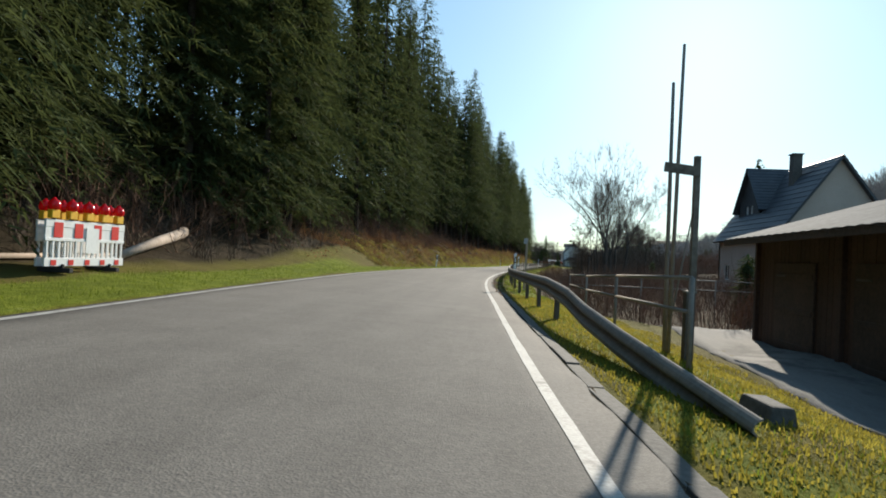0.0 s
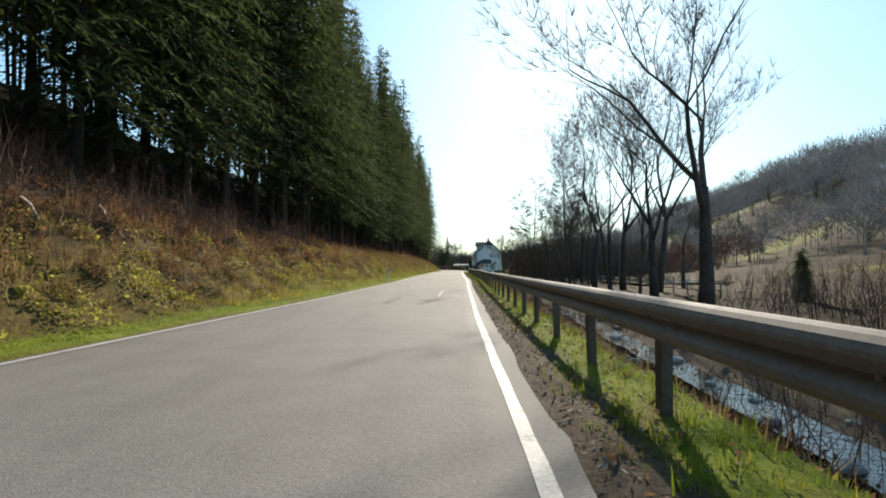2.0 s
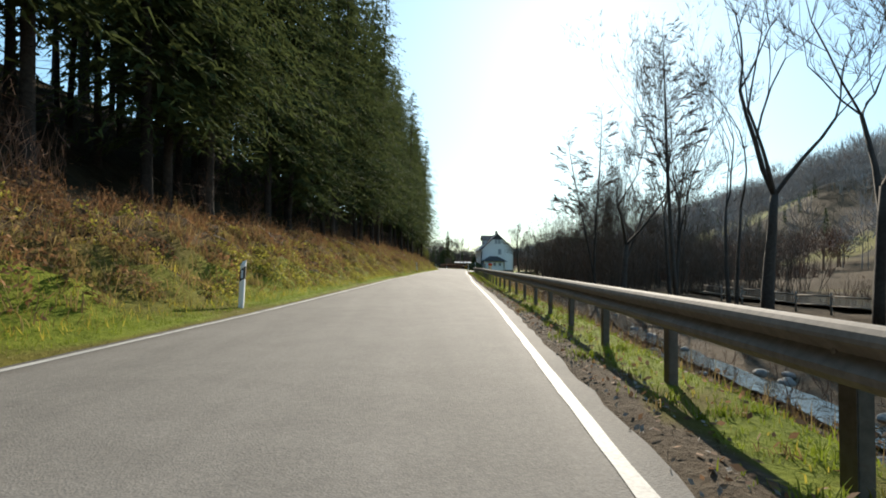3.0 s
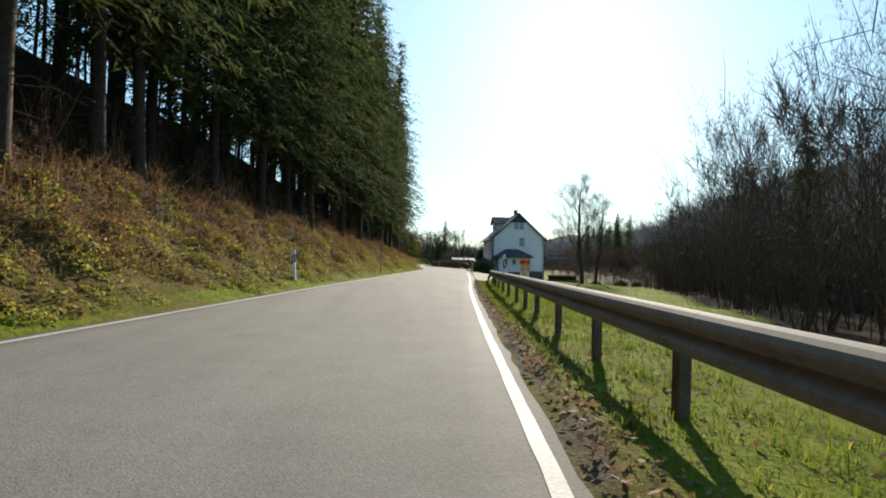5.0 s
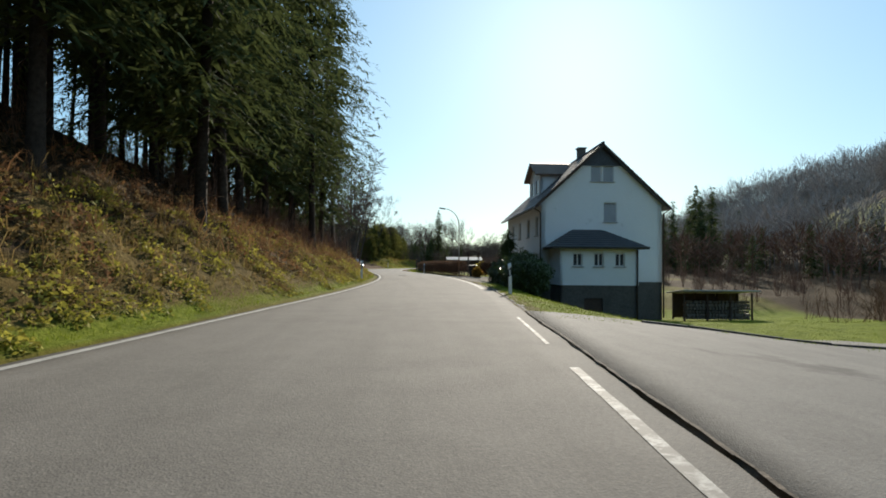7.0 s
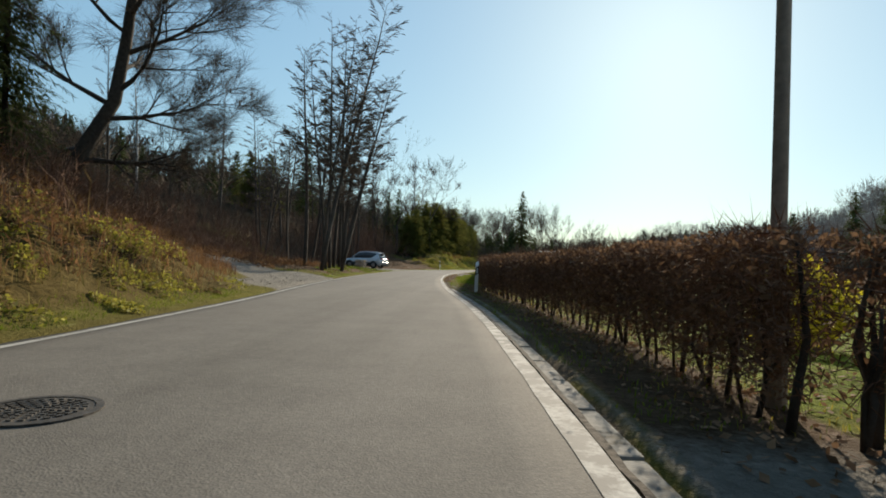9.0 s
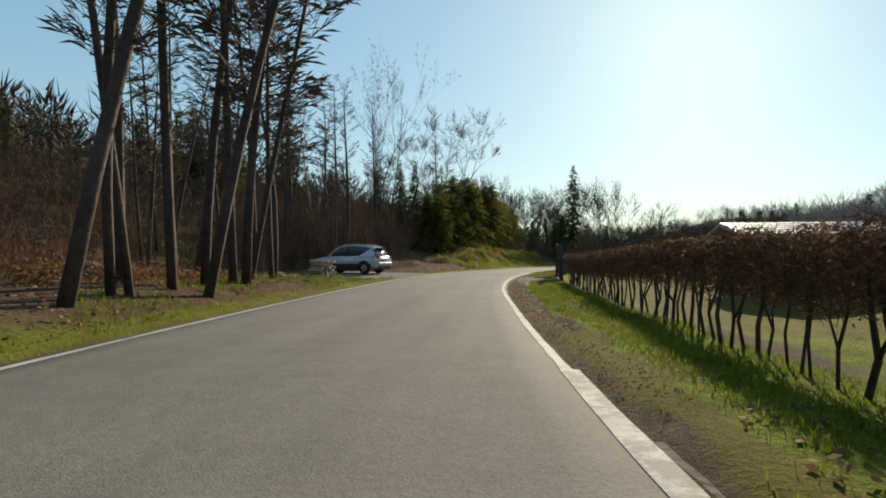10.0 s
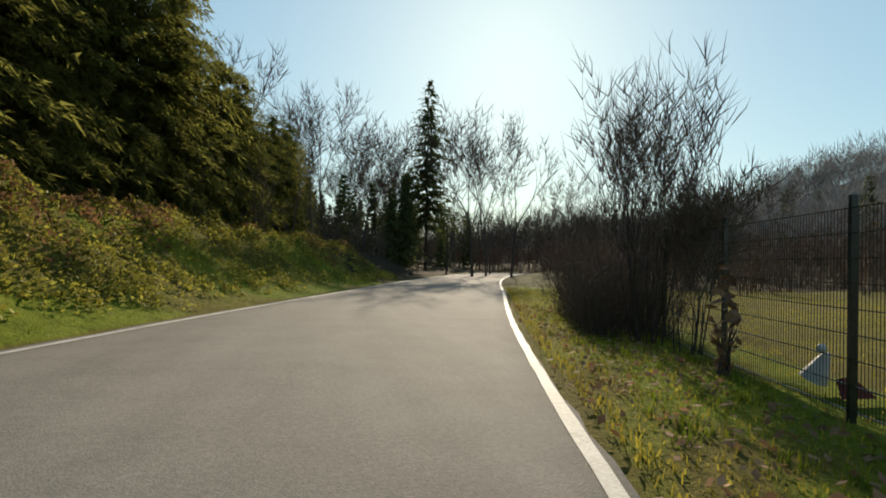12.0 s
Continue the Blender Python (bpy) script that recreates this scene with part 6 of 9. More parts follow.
            marks.append((q.copy(), w.copy(), rads[-1], (i + 1) / seg))
        sides = 8 if lev == 0 else 5 if lev <= 2 else 3
        g.tube(pts, rads, sides, lev == 0)
        if lev >= depth:
            if fine:
                for q2, w2, _, f in marks:
                    for k in range(twig_n):
                        u = r if k < 3 else more
                        v = (w2 + Vector((u.uniform(-1, 1), u.uniform(-1, 1), u.uniform(-0.5, 0.9))) * 0.9).normalized()
                        twig(q2, v, twig_l * u.uniform(0.5, 1.3), twig_w, u)
            return
        n = r.randint(*kids)
        for k in range(n):
            q2, w2, rr, f = marks[-1] if k < 2 else marks[r.randrange(1 if lev == 0 else 0, seg)]
            side = Vector((r.uniform(-1, 1), r.uniform(-1, 1), r.uniform(-0.25, 0.5)))
            side = (side - w2 * side.dot(w2)).normalized()
            v = (w2 + side * spread * r.uniform(0.6, 1.4)).normalized()
            grow(q2, v, l * ratio * r.uniform(0.75, 1.15), rr * (0.82 if k == 0 else r.uniform(0.5, 0.7)), lev + 1)

    for s in range(stems):
        a = r.uniform(0, 6.28)
        off = 0 if stems == 1 else r.uniform(0.1, 0.35)
        lean = 0.05 if stems == 1 else r.uniform(0.08, 0.22)
        grow(Vector((math.cos(a) * off, math.sin(a) * off, -0.3)), Vector((math.cos(a) * lean, math.sin(a) * lean, 1)).normalized(), height * first, r0 * (1 if stems == 1 else r.uniform(0.7, 1.0)), 0)
    limbs = g.mesh("limbs", bark or M_BARK, True)
    twigs = Geo()
    twigs.v, twigs.f = [tuple(v) for v in tw_v], tw_f
    return limbs, twigs.mesh("twigs", M_TWIG) if tw_f else None


def tree(name, label, meshes, m, names=("trunk", "crown"), group=""):
    t = thing(name, label, "tree", m, group)
    for nm, me in zip(names, meshes):
        if me is not None:
            part(nm, me, t)
    return t


rnd = random.Random(7)
FRONT = [spruce_meshes(11, 25, 3.2, 4.5, 16, gap=0.46, dead=40, open_top=0.62), spruce_meshes(12, 28, 4.2, 4.9, 16, gap=0.46, dead=40, open_top=0.62), spruce_meshes(13, 23, 2.4, 4.2, 16, gap=0.46, dead=40, open_top=0.62), spruce_meshes(14, 26, 4.6, 4.6, 16, gap=0.46, dead=40, open_top=0.62)]
LOW = [spruce_meshes(15, 24, 0.9, 3.6, 32, gap=0.44, wide=0.6), spruce_meshes(16, 26, 1.4, 3.8, 32, gap=0.44, wide=0.6)]
PINE = [spruce_meshes(36, 8.5, 0.3, 2.6, 60, M_NEEDLE2, dead=0, wide=0.62, open_top=0.42, gap=0.34, spray=0.55), spruce_meshes(37, 7.0, 0.2, 2.5, 60, M_NEEDLE2, dead=0, wide=0.62, open_top=0.4, gap=0.34, spray=0.55)]
BACK = [spruce_meshes(21, 21, 8.6, 3.0, 4, dead=24, gap=0.7, wide=4.0), spruce_meshes(22, 23, 10.0, 2.9, 4, dead=24, gap=0.7, wide=4.0)]
YOUNG = [spruce_meshes(31, 11, 0.4, 2.9, 16, M_NEEDLE2, dead=0), spruce_meshes(32, 8.5, 0.3, 2.7, 16, M_NEEDLE2, dead=0), spruce_meshes(33, 13, 0.6, 2.9, 15, dead=0, wide=1.2)]
SPRUCE_LABEL = "tall dark green spruce with bare lower trunk at the forest edge"


def plant(meshes, y, d, label, group, size=1.0, sink=0.1, name="spruce", names=("trunk", "crown"), lean=2.0, turn=None):
    p = spot(y, d)
    m = pose(p.x, p.y, p.z - sink, rnd.uniform(-lean, lean), rnd.uniform(-lean, lean), rnd.uniform(0, 360) if turn is None else turn) @ Matrix.Scale(size, 4)
    return tree(name, label, meshes, m, names, group)


y = -14.0
while y < 222:
    d = -ROAD_W - float(np.interp(y, [30, 34, 40, 72, 115, 135, 180, 190, 225], [5.4, 5.0, 7.2, 7.2, 6.0, 4.8, 4.6, 4.0, 4.2])) - 3.0 * rnd.random() ** 2
    plant(LOW[rnd.randrange(2)] if y < 34 or (y < 60 and rnd.random() < 0.4) else FRONT[rnd.randrange(4)], y, d, SPRUCE_LABEL, "spruce forest edge", rnd.uniform(0.92, 1.16))
    y += rnd.choice((1.6, 2.6, 3.4, 4.2, 5.2)) + rnd.uniform(-0.4, 0.6)
for k in range(16):
    plant(BACK[k % 2] if k < 10 else FRONT[k % 4], 168 + 3.9 * k, -18.5 - 3.5 * (k % 2), SPRUCE_LABEL, "spruce forest edge", rnd.uniform(0.85, 1.0))
for y, d in ((166, -12.6), (172, -12.9), (178, -13.0), (184, -12.7), (189, -13.2), (195, -12.9), (200, -13.6), (206, -14.5), (212, -15), (218, -15.5), (224, -16)):
    plant(FRONT[rnd.randrange(4)], y, d, SPRUCE_LABEL, "spruce forest edge", rnd.uniform(0.85, 1.05))
y = -18.0
while y < 228:
    plant(LOW[rnd.randrange(2)] if y < 40 else BACK[rnd.randrange(2)], y, -ROAD_W - (12.0 if 40 < y < 74 else 9.4) + rnd.uniform(-1.4, 1.4), "slim spruce with bare trunk inside the forest", "spruce forest", rnd.uniform(0.85, 1.12))
    y += 4.0 * rnd.uniform(0.75, 1.3)


def joined(name, sources, mats, material):
    """Many placed copies of small meshes in one."""
    V, F, n = [], [], 0
    for me, m in zip(sources, mats):
        co = np.empty(len(me.vertices) * 3, np.float32)
        me.vertices.foreach_get("co", co)
        co = co.reshape(-1, 3) @ np.array(m.to_3x3()).T + np.array(m.translation)
        V.append(co)
        for p in me.polygons:
            vs = tuple(v + n for v in p.vertices)
            F.append(vs)
        n += len(co)
    out = bpy.data.meshes.new(name)
    out.from_pydata(np.concatenate(V).tolist(), [], F)
    out.materials.append(material)
    out.update()
    return out


inner = []
for row, (off, gap) in enumerate(((13.5, 4.2), (18.0, 4.4), (23.0, 4.4), (28.5, 4.6), (34.0, 4.8))):
    y = -18.0 + row
    while y < 228:
        p = spot(y, -ROAD_W - off + rnd.uniform(-1.4, 1.4))
        inner.append((rnd.randrange(2), pose(p.x, p.y, p.z - 0.1, rnd.uniform(-2, 2), rnd.uniform(-2, 2), rnd.uniform(0, 360)) @ Matrix.Scale(rnd.uniform(0.85, 1.12), 4)))
        y += gap * rnd.uniform(0.75, 1.3)
thing("forest_trunks", "bare spruce trunks deep inside the forest", "wood", kind="stuff", me=joined("forest_trunks", [BACK[k][0] for k, _ in inner], [m for _, m in inner], M_SPRUCEBARK))
thing("forest_canopy", "dark spruce canopy deep inside the forest", "wood", kind="stuff", me=joined("forest_canopy", [BACK[k][1] for k, _ in inner], [m for _, m in inner], M_NEEDLE))

# ---- leafless trees ----
LT = ("trunk", "crown")
ALDER = [slim_tree_meshes(41, 16.5, 2, 0.125, 0.06, 3.0, 64, rise=0.4), slim_tree_meshes(42, 16, 2, 0.13, 0.06, 3.2, 64, rise=0.4)]
ROWTREE = [slim_tree_meshes(44, 17, 1, 0.115, 0.05, 3.6, 70, rise=0.45, first=0.35), slim_tree_meshes(45, 16, 2, 0.105, 0.07, 3.4, 60, rise=0.4, first=0.3)]
OAK = [bare_tree_meshes(51, 15, 0.75, 1, 5, 0.76, 0.3, 0.27, 0.2, twig_l=0.65, twig_n=5), bare_tree_meshes(52, 16, 0.7, 1, 5, 0.76, 0.32, 0.25, 0.25, twig_l=0.65, twig_n=5), bare_tree_meshes(53, 14, 0.8, 1, 5, 0.78, 0.26, 0.22, 0.15, twig_l=0.65, twig_n=5)]
SLIM = [slim_tree_meshes(61, 15, 1, 0.12, 0.04, 2.4, 60, rise=0.8), slim_tree_meshes(62, 16.5, 1, 0.14, 0.05, 2.7, 60, rise=0.8), slim_tree_meshes(63, 12, 2, 0.09, 0.06, 2.0, 44, rise=0.8)]
BIRCH = [slim_tree_meshes(71, 16, 1, 0.12, 0.05, 2.0, 40, M_BIRCH, 0.45, 0.9), slim_tree_meshes(72, 15, 2, 0.1, 0.06, 1.8, 36, M_BIRCH, 0.45, 0.9)]
FORK = [bare_tree_meshes(61, 15, 0.45, 1, 4, 0.74, 0.36, 0.12, 0.5, kids=(3, 4)), bare_tree_meshes(62, 17, 0.4, 1, 4, 0.74, 0.38, 0.14, 0.55, kids=(3, 4)), bare_tree_meshes(64, 15, 0.5, 2, 4, 0.72, 0.34, 0.12, 0.4, kids=(2, 4))]
BIG = [bare_tree_meshes(151, 19, 0.66, 1, 4, 0.8, 0.3, 0.36, 0.3, kids=(3, 4), twig_l=0.9, twig_w=0.012, twig_n=6), bare_tree_meshes(157, 18, 0.5, 1, 4, 0.79, 0.32, 0.3, 0.45, kids=(2, 4), twig_l=0.9, twig_w=0.012, twig_n=7)]


def sweeping_oak(seed, trunk, thick, limbs, limb_r, forks=2):
    """A bent trunk with long limbs that fork again and again into fine twigs."""
    r = random.Random(seed)
    g = Geo()
    v, f = [], []
    trunk = [Vector(q) for q in trunk]
    g.tube(trunk, thick, 10, True)

    def limb(p, way, l, rad, lev):
        pts, q, w = [p.copy()], p.copy(), way.copy()
        seg = 6 if lev < 2 else 4
        bend = Vector((r.uniform(-0.5, 0.5), r.uniform(-0.5, 0.5), r.uniform(0.0, 0.5)))
        for i in range(seg):
            w = (w + bend * 0.16 + Vector((r.uniform(-1, 1), r.uniform(-1, 1), r.uniform(-1, 1))) * 0.17).normalized()
            q = q + w * (l / seg)
            pts.append(q.copy())
            if lev < 3 and i > 0:
                for _ in range(forks if lev == 0 else 2 if forks > 1 else r.randrange(1, 3) if lev == 1 else 1):
                    side = Vector((r.uniform(-1, 1), r.uniform(-1, 1), r.uniform(-0.7, 0.9)))
                    limb(q, (w + side * 0.85).normalized(), l * r.uniform(0.34, 0.56), rad * (1 - 0.8 * i / seg) * 0.5, lev + 1)
            if lev >= 2:
                for _ in range(forks):
                    t = (w + Vector((r.uniform(-1, 1), r.uniform(-1, 1), r.uniform(-0.8, 0.8))) * 0.9).normalized() * r.uniform(0.3, 1.0)
                    a = t.cross(Vector((r.uniform(-1, 1), r.uniform(-1, 1), r.uniform(-1, 1)))).normalized() * 0.005
                    n = len(v)
                    v.extend([tuple(q - a), tuple(q + a), tuple(q + t)])
                    f.append((n, n + 1, n + 2))
        g.tube(pts, [max(rad * (1 - 0.85 * i / seg), 0.006) for i in range(seg + 1)], 7 if lev == 0 else 4 if lev == 1 else 3, False)

    for at_z, az, el, l in limbs:
        k = next(i for i in range(len(trunk) - 1) if trunk[i + 1].z >= at_z)
        p = trunk[k].lerp(trunk[k + 1], (at_z - trunk[k].z) / (trunk[k + 1].z - trunk[k].z))
        a, e = radians(az), radians(el)
        limb(p, Vector((math.cos(a) * math.cos(e), math.sin(a) * math.cos(e), math.sin(e))), l, limb_r * (1 - 0.6 * at_z / trunk[-1].z), 0)
    twigs = Geo()
    twigs.v, twigs.f = v, f
    return g.mesh("limbs", M_BARK, True), twigs.mesh("twigs", M_TWIG)


BANKOAK = sweeping_oak(7, ((0, 0, -0.8), (0.9, 0, 1.9), (2.2, 0.1, 4.2), (2.6, 0.1, 6.8), (2.8, 0.3, 10.5), (3.3, 0.5, 15), (3.7, 0.6, 19)), (0.42, 0.34, 0.29, 0.25, 0.18, 0.1, 0.03),
                       ((1.5, 4, 2, 4.8), (1.9, 160, 20, 4.8), (3.4, 12, 10, 4.5), (4.0, 200, 30, 5.2), (4.6, -8, 24, 5.2), (5.5, 100, 30, 5.6), (6.3, 20, 32, 5.6), (7.2, 185, 35, 6), (8.0, -20, 30, 5.6), (9.4, 60, 40, 5.2), (10.5, 215, 42, 5.2), (12, 10, 45, 4.8), (13.5, 150, 48, 4.5), (15, 300, 55, 4)), 0.15)
LAWNTREE = [sweeping_oak(11, ((0, 0, -0.3), (-0.1, 0, 1.4), (-0.35, 0, 3.2), (-0.5, 0.1, 5.6), (-0.5, 0.1, 8.2), (-0.3, 0.1, 10.8)), (0.24, 0.2, 0.17, 0.12, 0.07, 0.02),
                         ((1.7, 10, 55, 4.4), (2.3, 190, 45, 4.2), (2.9, 80, 50, 4.0), (3.5, 260, 48, 3.8), (4.2, 330, 50, 3.6), (5.0, 150, 50, 3.4), (5.8, 30, 55, 3.2), (6.8, 220, 58, 2.8), (7.8, 300, 60, 2.4)), 0.085, 1),
            sweeping_oak(13, ((0, 0, -0.3), (0.15, 0, 1.6), (0.4, 0, 3.4), (0.6, 0, 5.4), (0.7, 0.1, 7.4), (0.7, 0.1, 9.4)), (0.2, 0.16, 0.13, 0.1, 0.06, 0.02),
                         ((1.9, 170, 58, 3.6), (2.6, 20, 50, 3.6), (3.2, 270, 52, 3.2), (4.0, 100, 55, 3.2), (4.8, 350, 55, 2.8), (5.8, 200, 58, 2.6), (6.8, 60, 60, 2.2)), 0.065, 1)]
SHRUB = [bare_tree_meshes(81, 6.5, 0.3, 14, 2, 0.8, 0.42, 0.028, 0.6, kids=(2, 4), twig_l=0.7), bare_tree_meshes(82, 5.0, 0.5, 10, 3, 0.74, 0.36, 0.025, 0.3, kids=(2, 4), twig_l=0.5)]
FARBARE = [bare_tree_meshes(101, 15, 0.45, 1, 3, 0.74, 0.36, 0.14, 0.5, kids=(3, 5), twig_l=1.3, twig_w=0.028), bare_tree_meshes(102, 16, 0.5, 2, 3, 0.76, 0.36, 0.12, 0.5, kids=(3, 4), twig_l=1.3, twig_w=0.028), bare_tree_meshes(103, 13, 0.4, 3, 3, 0.76, 0.36, 0.1, 0.5, kids=(2, 4), twig_l=1.2, twig_w=0.028)]
L_OAK = "leafless spreading tree with dark bark beside the stream"
L_ALDER = "leafless multi-stemmed alder with fine twigs"
L_SLIM = "slender leafless tree with fine upright twigs"
L_BIRCH = "slender leafless birch with pale bark"

for y, d, me, s, turn in ((73.5, 10.2, BIG[0], 1.0, 40), (91.0, 14.2, BIG[1], 1.0, 90), (96.5, 13.2, BIG[0], 0.9, 250), (101.3, 12.0, BIG[1], 0.95, 150), (109.3, 11.4, ROWTREE[0], 0.95, 10), (116.9, 8.8, ROWTREE[1], 0.85, 60), (113.4, 9.6, BIG[0], 0.72, 200), (97.0, 18.5, OAK[2], 0.9, 300), (84.4, 11.6, BIG[0], 0.85, 120)):
    plant(me, y, d, L_OAK, "stream-side trees", s, name="bare_tree", names=LT, turn=turn)
for y, d, me, s in ((86, 9.6, FORK[2], 0.95), (88.5, 12.0, FORK[1], 0.9), (94, 11.5, FORK[0], 1.05), (105, 12.5, FORK[2], 1.05), (114, 12.8, FORK[0], 1.1), (117, 14.2, FORK[1], 1.1), (121, 16, FORK[2], 1.0),
                    (128, 18, FARBARE[1], 0.75), (139, 14, FORK[0], 0.72), (143, 17, FORK[1], 0.8), (147, 14.5, FORK[2], 0.78), (148, 19, FORK[0], 0.9), (151, 16, FORK[1], 0.75), (155, 18, FORK[2], 0.85), (157, 15.5, FORK[0], 0.72), (161, 18, FORK[1], 0.72), (165, 17, FORK[2], 0.7), (169, 19, FORK[0], 0.65), (145, 23, OAK[0], 0.85), (153, 24, OAK[1], 0.85), (137, 20, OAK[2], 0.8),
                    (157, 23, FARBARE[0], 0.85), (163, 25, FARBARE[1], 0.85), (171, 22, FARBARE[2], 0.8), (178, 25, FARBARE[0], 0.8)):
    plant(me, y, d, L_OAK if me in OAK or me in BIG else L_SLIM, "stream-side trees", s, name="bare_tree", names=LT)
for y, d, me, s in ((162, 24, FORK[1], 0.95), (167.5, 20.5, FORK[2], 1.0), (169.5, 24, FARBARE[1], 1.05), (171.5, 22, FORK[0], 1.05), (174, 25.5, FARBARE[0], 1.1), (176.5, 23.5, FORK[1], 0.95), (181, 26, FARBARE[1], 0.95)):
    plant(me, y, d, "tall leafless tree at the edge of the valley wood", "valley wood edge", s, name="bare_tree", names=LT)
plant(YOUNG[2], 165.5, 22.0, "tall dark spruce at the edge of the valley wood", "garden conifers", 1.0)
# pair of trees on the lawn
plant(LAWNTREE[0], 172.0, 8.9, "leafless spreading tree with a forked trunk on the lawn", "lawn trees", 0.78, name="bare_tree", names=LT, turn=0)
plant(LAWNTREE[1], 173.4, 10.2, "slender leafless tree on the lawn", "lawn trees", 0.78, name="bare_tree", names=LT, turn=0)
# left of the far bend
p = spot(244.0, -14.6)
tree("bare_tree", "large leaning oak with wide sweeping limbs above the bank", BANKOAK, pose(p.x, p.y, p.z - 0.1) @ Matrix.Scale(0.85, 4), LT, "roadside trees")
plant(BIG[1], 229.5, -9.4, "grey leafless tree with a straight trunk above the bank", "roadside trees", 0.78, name="bare_tree", names=LT, turn=30)
plant(LOW[0], 233.0, -11.4, SPRUCE_LABEL, "spruce forest edge", 0.5)
plant(LOW[0], 242.6, -15.6, SPRUCE_LABEL, "spruce forest edge", 0.62)
plant(LOW[1], 240.0, -18.5, SPRUCE_LABEL, "spruce forest edge", 0.7)
plant(LOW[1], 258.0, -30.0, SPRUCE_LABEL, "spruce forest edge", 0.65)
plant(LOW[0], 252.0, -26.0, SPRUCE_LABEL, "spruce forest edge", 0.6)
plant(LOW[0], 238.0, -14.5, SPRUCE_LABEL, "spruce forest edge", 0.7)
plant(LOW[1], 234.0, -16.0, SPRUCE_LABEL, "spruce forest edge", 0.8)
plant(FRONT[0], 233.0, -24.0, SPRUCE_LABEL, "spruce forest edge", 0.7)
for y, d, me, s, rx, ry in ((255.2, -6.9, ROWTREE[0], 1.0, -3, 9), (257.0, -7.2, ROWTREE[1], 0.95, 2, 5), (258.6, -7.0, ALDER[0], 0.95, 0, 3), (260.2, -7.4, ROWTREE[0], 0.9, -4, 6), (261.8, -7.3, ALDER[1], 0.98, 2, 2), (263.6, -7.8, ROWTREE[1], 0.9, 3, 8), (266.0, -8.2, ALDER[0], 0.8, 0, -3), (259.5, -9.2, SLIM[1], 0.85, 2, 0), (264.5, -10.2, SLIM[0], 0.8, -2, 3)):
    p = spot(y, d)
    tree("bare_tree", "dark leaning alder with fine twigs on the roadside verge", me, pose(p.x, p.y, p.z - 0.1, rx, ry, 0) @ Matrix.Scale(s, 4) @ pose(0, 0, 0, 0, 0, rnd.uniform(0, 360)), LT, "roadside alders")
for y, d, me, s in ((252.0, -31.0, SLIM[1], 0.95), (268.5, -13.5, SLIM[0], 0.8), (259.0, -22.5, SLIM[1], 0.7), (270.5, -16.5, ALDER[1], 0.7)):
    plant(me, y, d, L_SLIM, "roadside alders", s, name="bare_tree", names=LT, lean=4)
for y, d, me, s in ((283.0, -17.0, SLIM[0], 0.9), (285.5, -13.5, SLIM[1], 0.85), (288.0, -16.0, ALDER[0], 0.9), (287.0, -19.5, SLIM[1], 0.9), (291.0, -12.8, SLIM[2], 1.0), (280.5, -20, ALDER[1], 0.9), (278.0, -26, SLIM[0], 1.0), (284.0, -24, OAK[0], 0.8), (293.3, -14.6, FORK[1], 0.95), (294.8, -15.6, SLIM[0], 0.95), (290.0, -22, ALDER[1], 0.8),
                    (304.0, -10.9, OAK[1], 0.98), (299.0, -14.0, OAK[0], 1.0), (308.0, -13.0, OAK[2], 1.0), (274.5, -19.0, ALDER[0], 0.85), (296.5, -19, OAK[2], 0.8), (282.0, -12.2, SLIM[2], 0.8)):
    plant(me, y, d, "leafless woodland tree with dark bark", "woodland trees", s, name="bare_tree", names=LT)
plant(BIRCH[0], 306.0, -14.5, L_BIRCH, "birches", 0.95, name="birch", names=LT)
plant(BIRCH[1], 311.0, -17.0, L_BIRCH, "birches", 1.0, name="birch", names=LT)
plant(BIRCH[0], 273.0, -31.0, L_BIRCH, "birches", 0.9, name="birch", names=LT)
plant(BIRCH[1], 300.0, -26.0, L_BIRCH, "birches", 1.0, name="birch", names=LT)
for y, d, me, s in ((299.0, -29.0, YOUNG[2], 1.1), (291.0, -29.5, PINE[0], 1.0), (289.0, -31.0, PINE[1], 1.1)):
    plant(me, y, d, "dark bushy spruce behind the lay-by", "young spruces", s)
for k in range(17):
    y = 299.2 + 1.75 * k
    tall = float(np.interp(y, [299, 304, 307, 317, 321, 327], [0.7, 0.74, 1.0, 1.0, 0.82, 0.72]))
    plant(PINE[k % 2], y, -11.3 - 0.7 * (k % 3 == 1), "bushy olive-green young conifer branching down to the ground", "young conifers", tall * rnd.uniform(0.9, 1.06) * (1.0 if k % 2 == 0 else 1.14))
    plant(PINE[(k + 1) % 2], y + 0.8, -13.0 - 0.8 * (k % 2), "bushy olive-green young conifer branching down to the ground", "young conifers", tall * rnd.uniform(0.92, 1.1) * (1.0 if k % 2 else 1.14))
for y, d, k, s in ((299.0, -18.0, 2, 0.65), (303.5, -17.5, 2, 0.7), (308.0, -18.5, 2, 0.75), (313.0, -17.0, 0, 0.95), (319.0, -16.5, 0, 0.85)):
    plant(YOUNG[k], y, d, "taller young spruce behind the bushy conifers", "young conifers", s)
# landmark spruce and beech clump beyond the bend
tree("spruce", "tall lone spruce with open lower trunk beyond the bend", spruce_meshes(91, 17.5, 4.0, 4.3, 14, wide=1.8), pose(66.8, 348.3, gz(66.8, 348.3)), group="far spruces")
for k, (x, y, s) in enumerate(((70.2, 344.5, 0.98), (72.2, 346.5, 0.92), (73.8, 345.0, 0.85), (69.0, 350, 0.9))):
    tree("bare_tree", "tall leafless tree with upright limbs beyond the bend", FARBARE[k % 2], pose(x, y, gz(x, y), 0, 0, 77 * k) @ Matrix.Scale(s, 4), LT, "far tree clump")
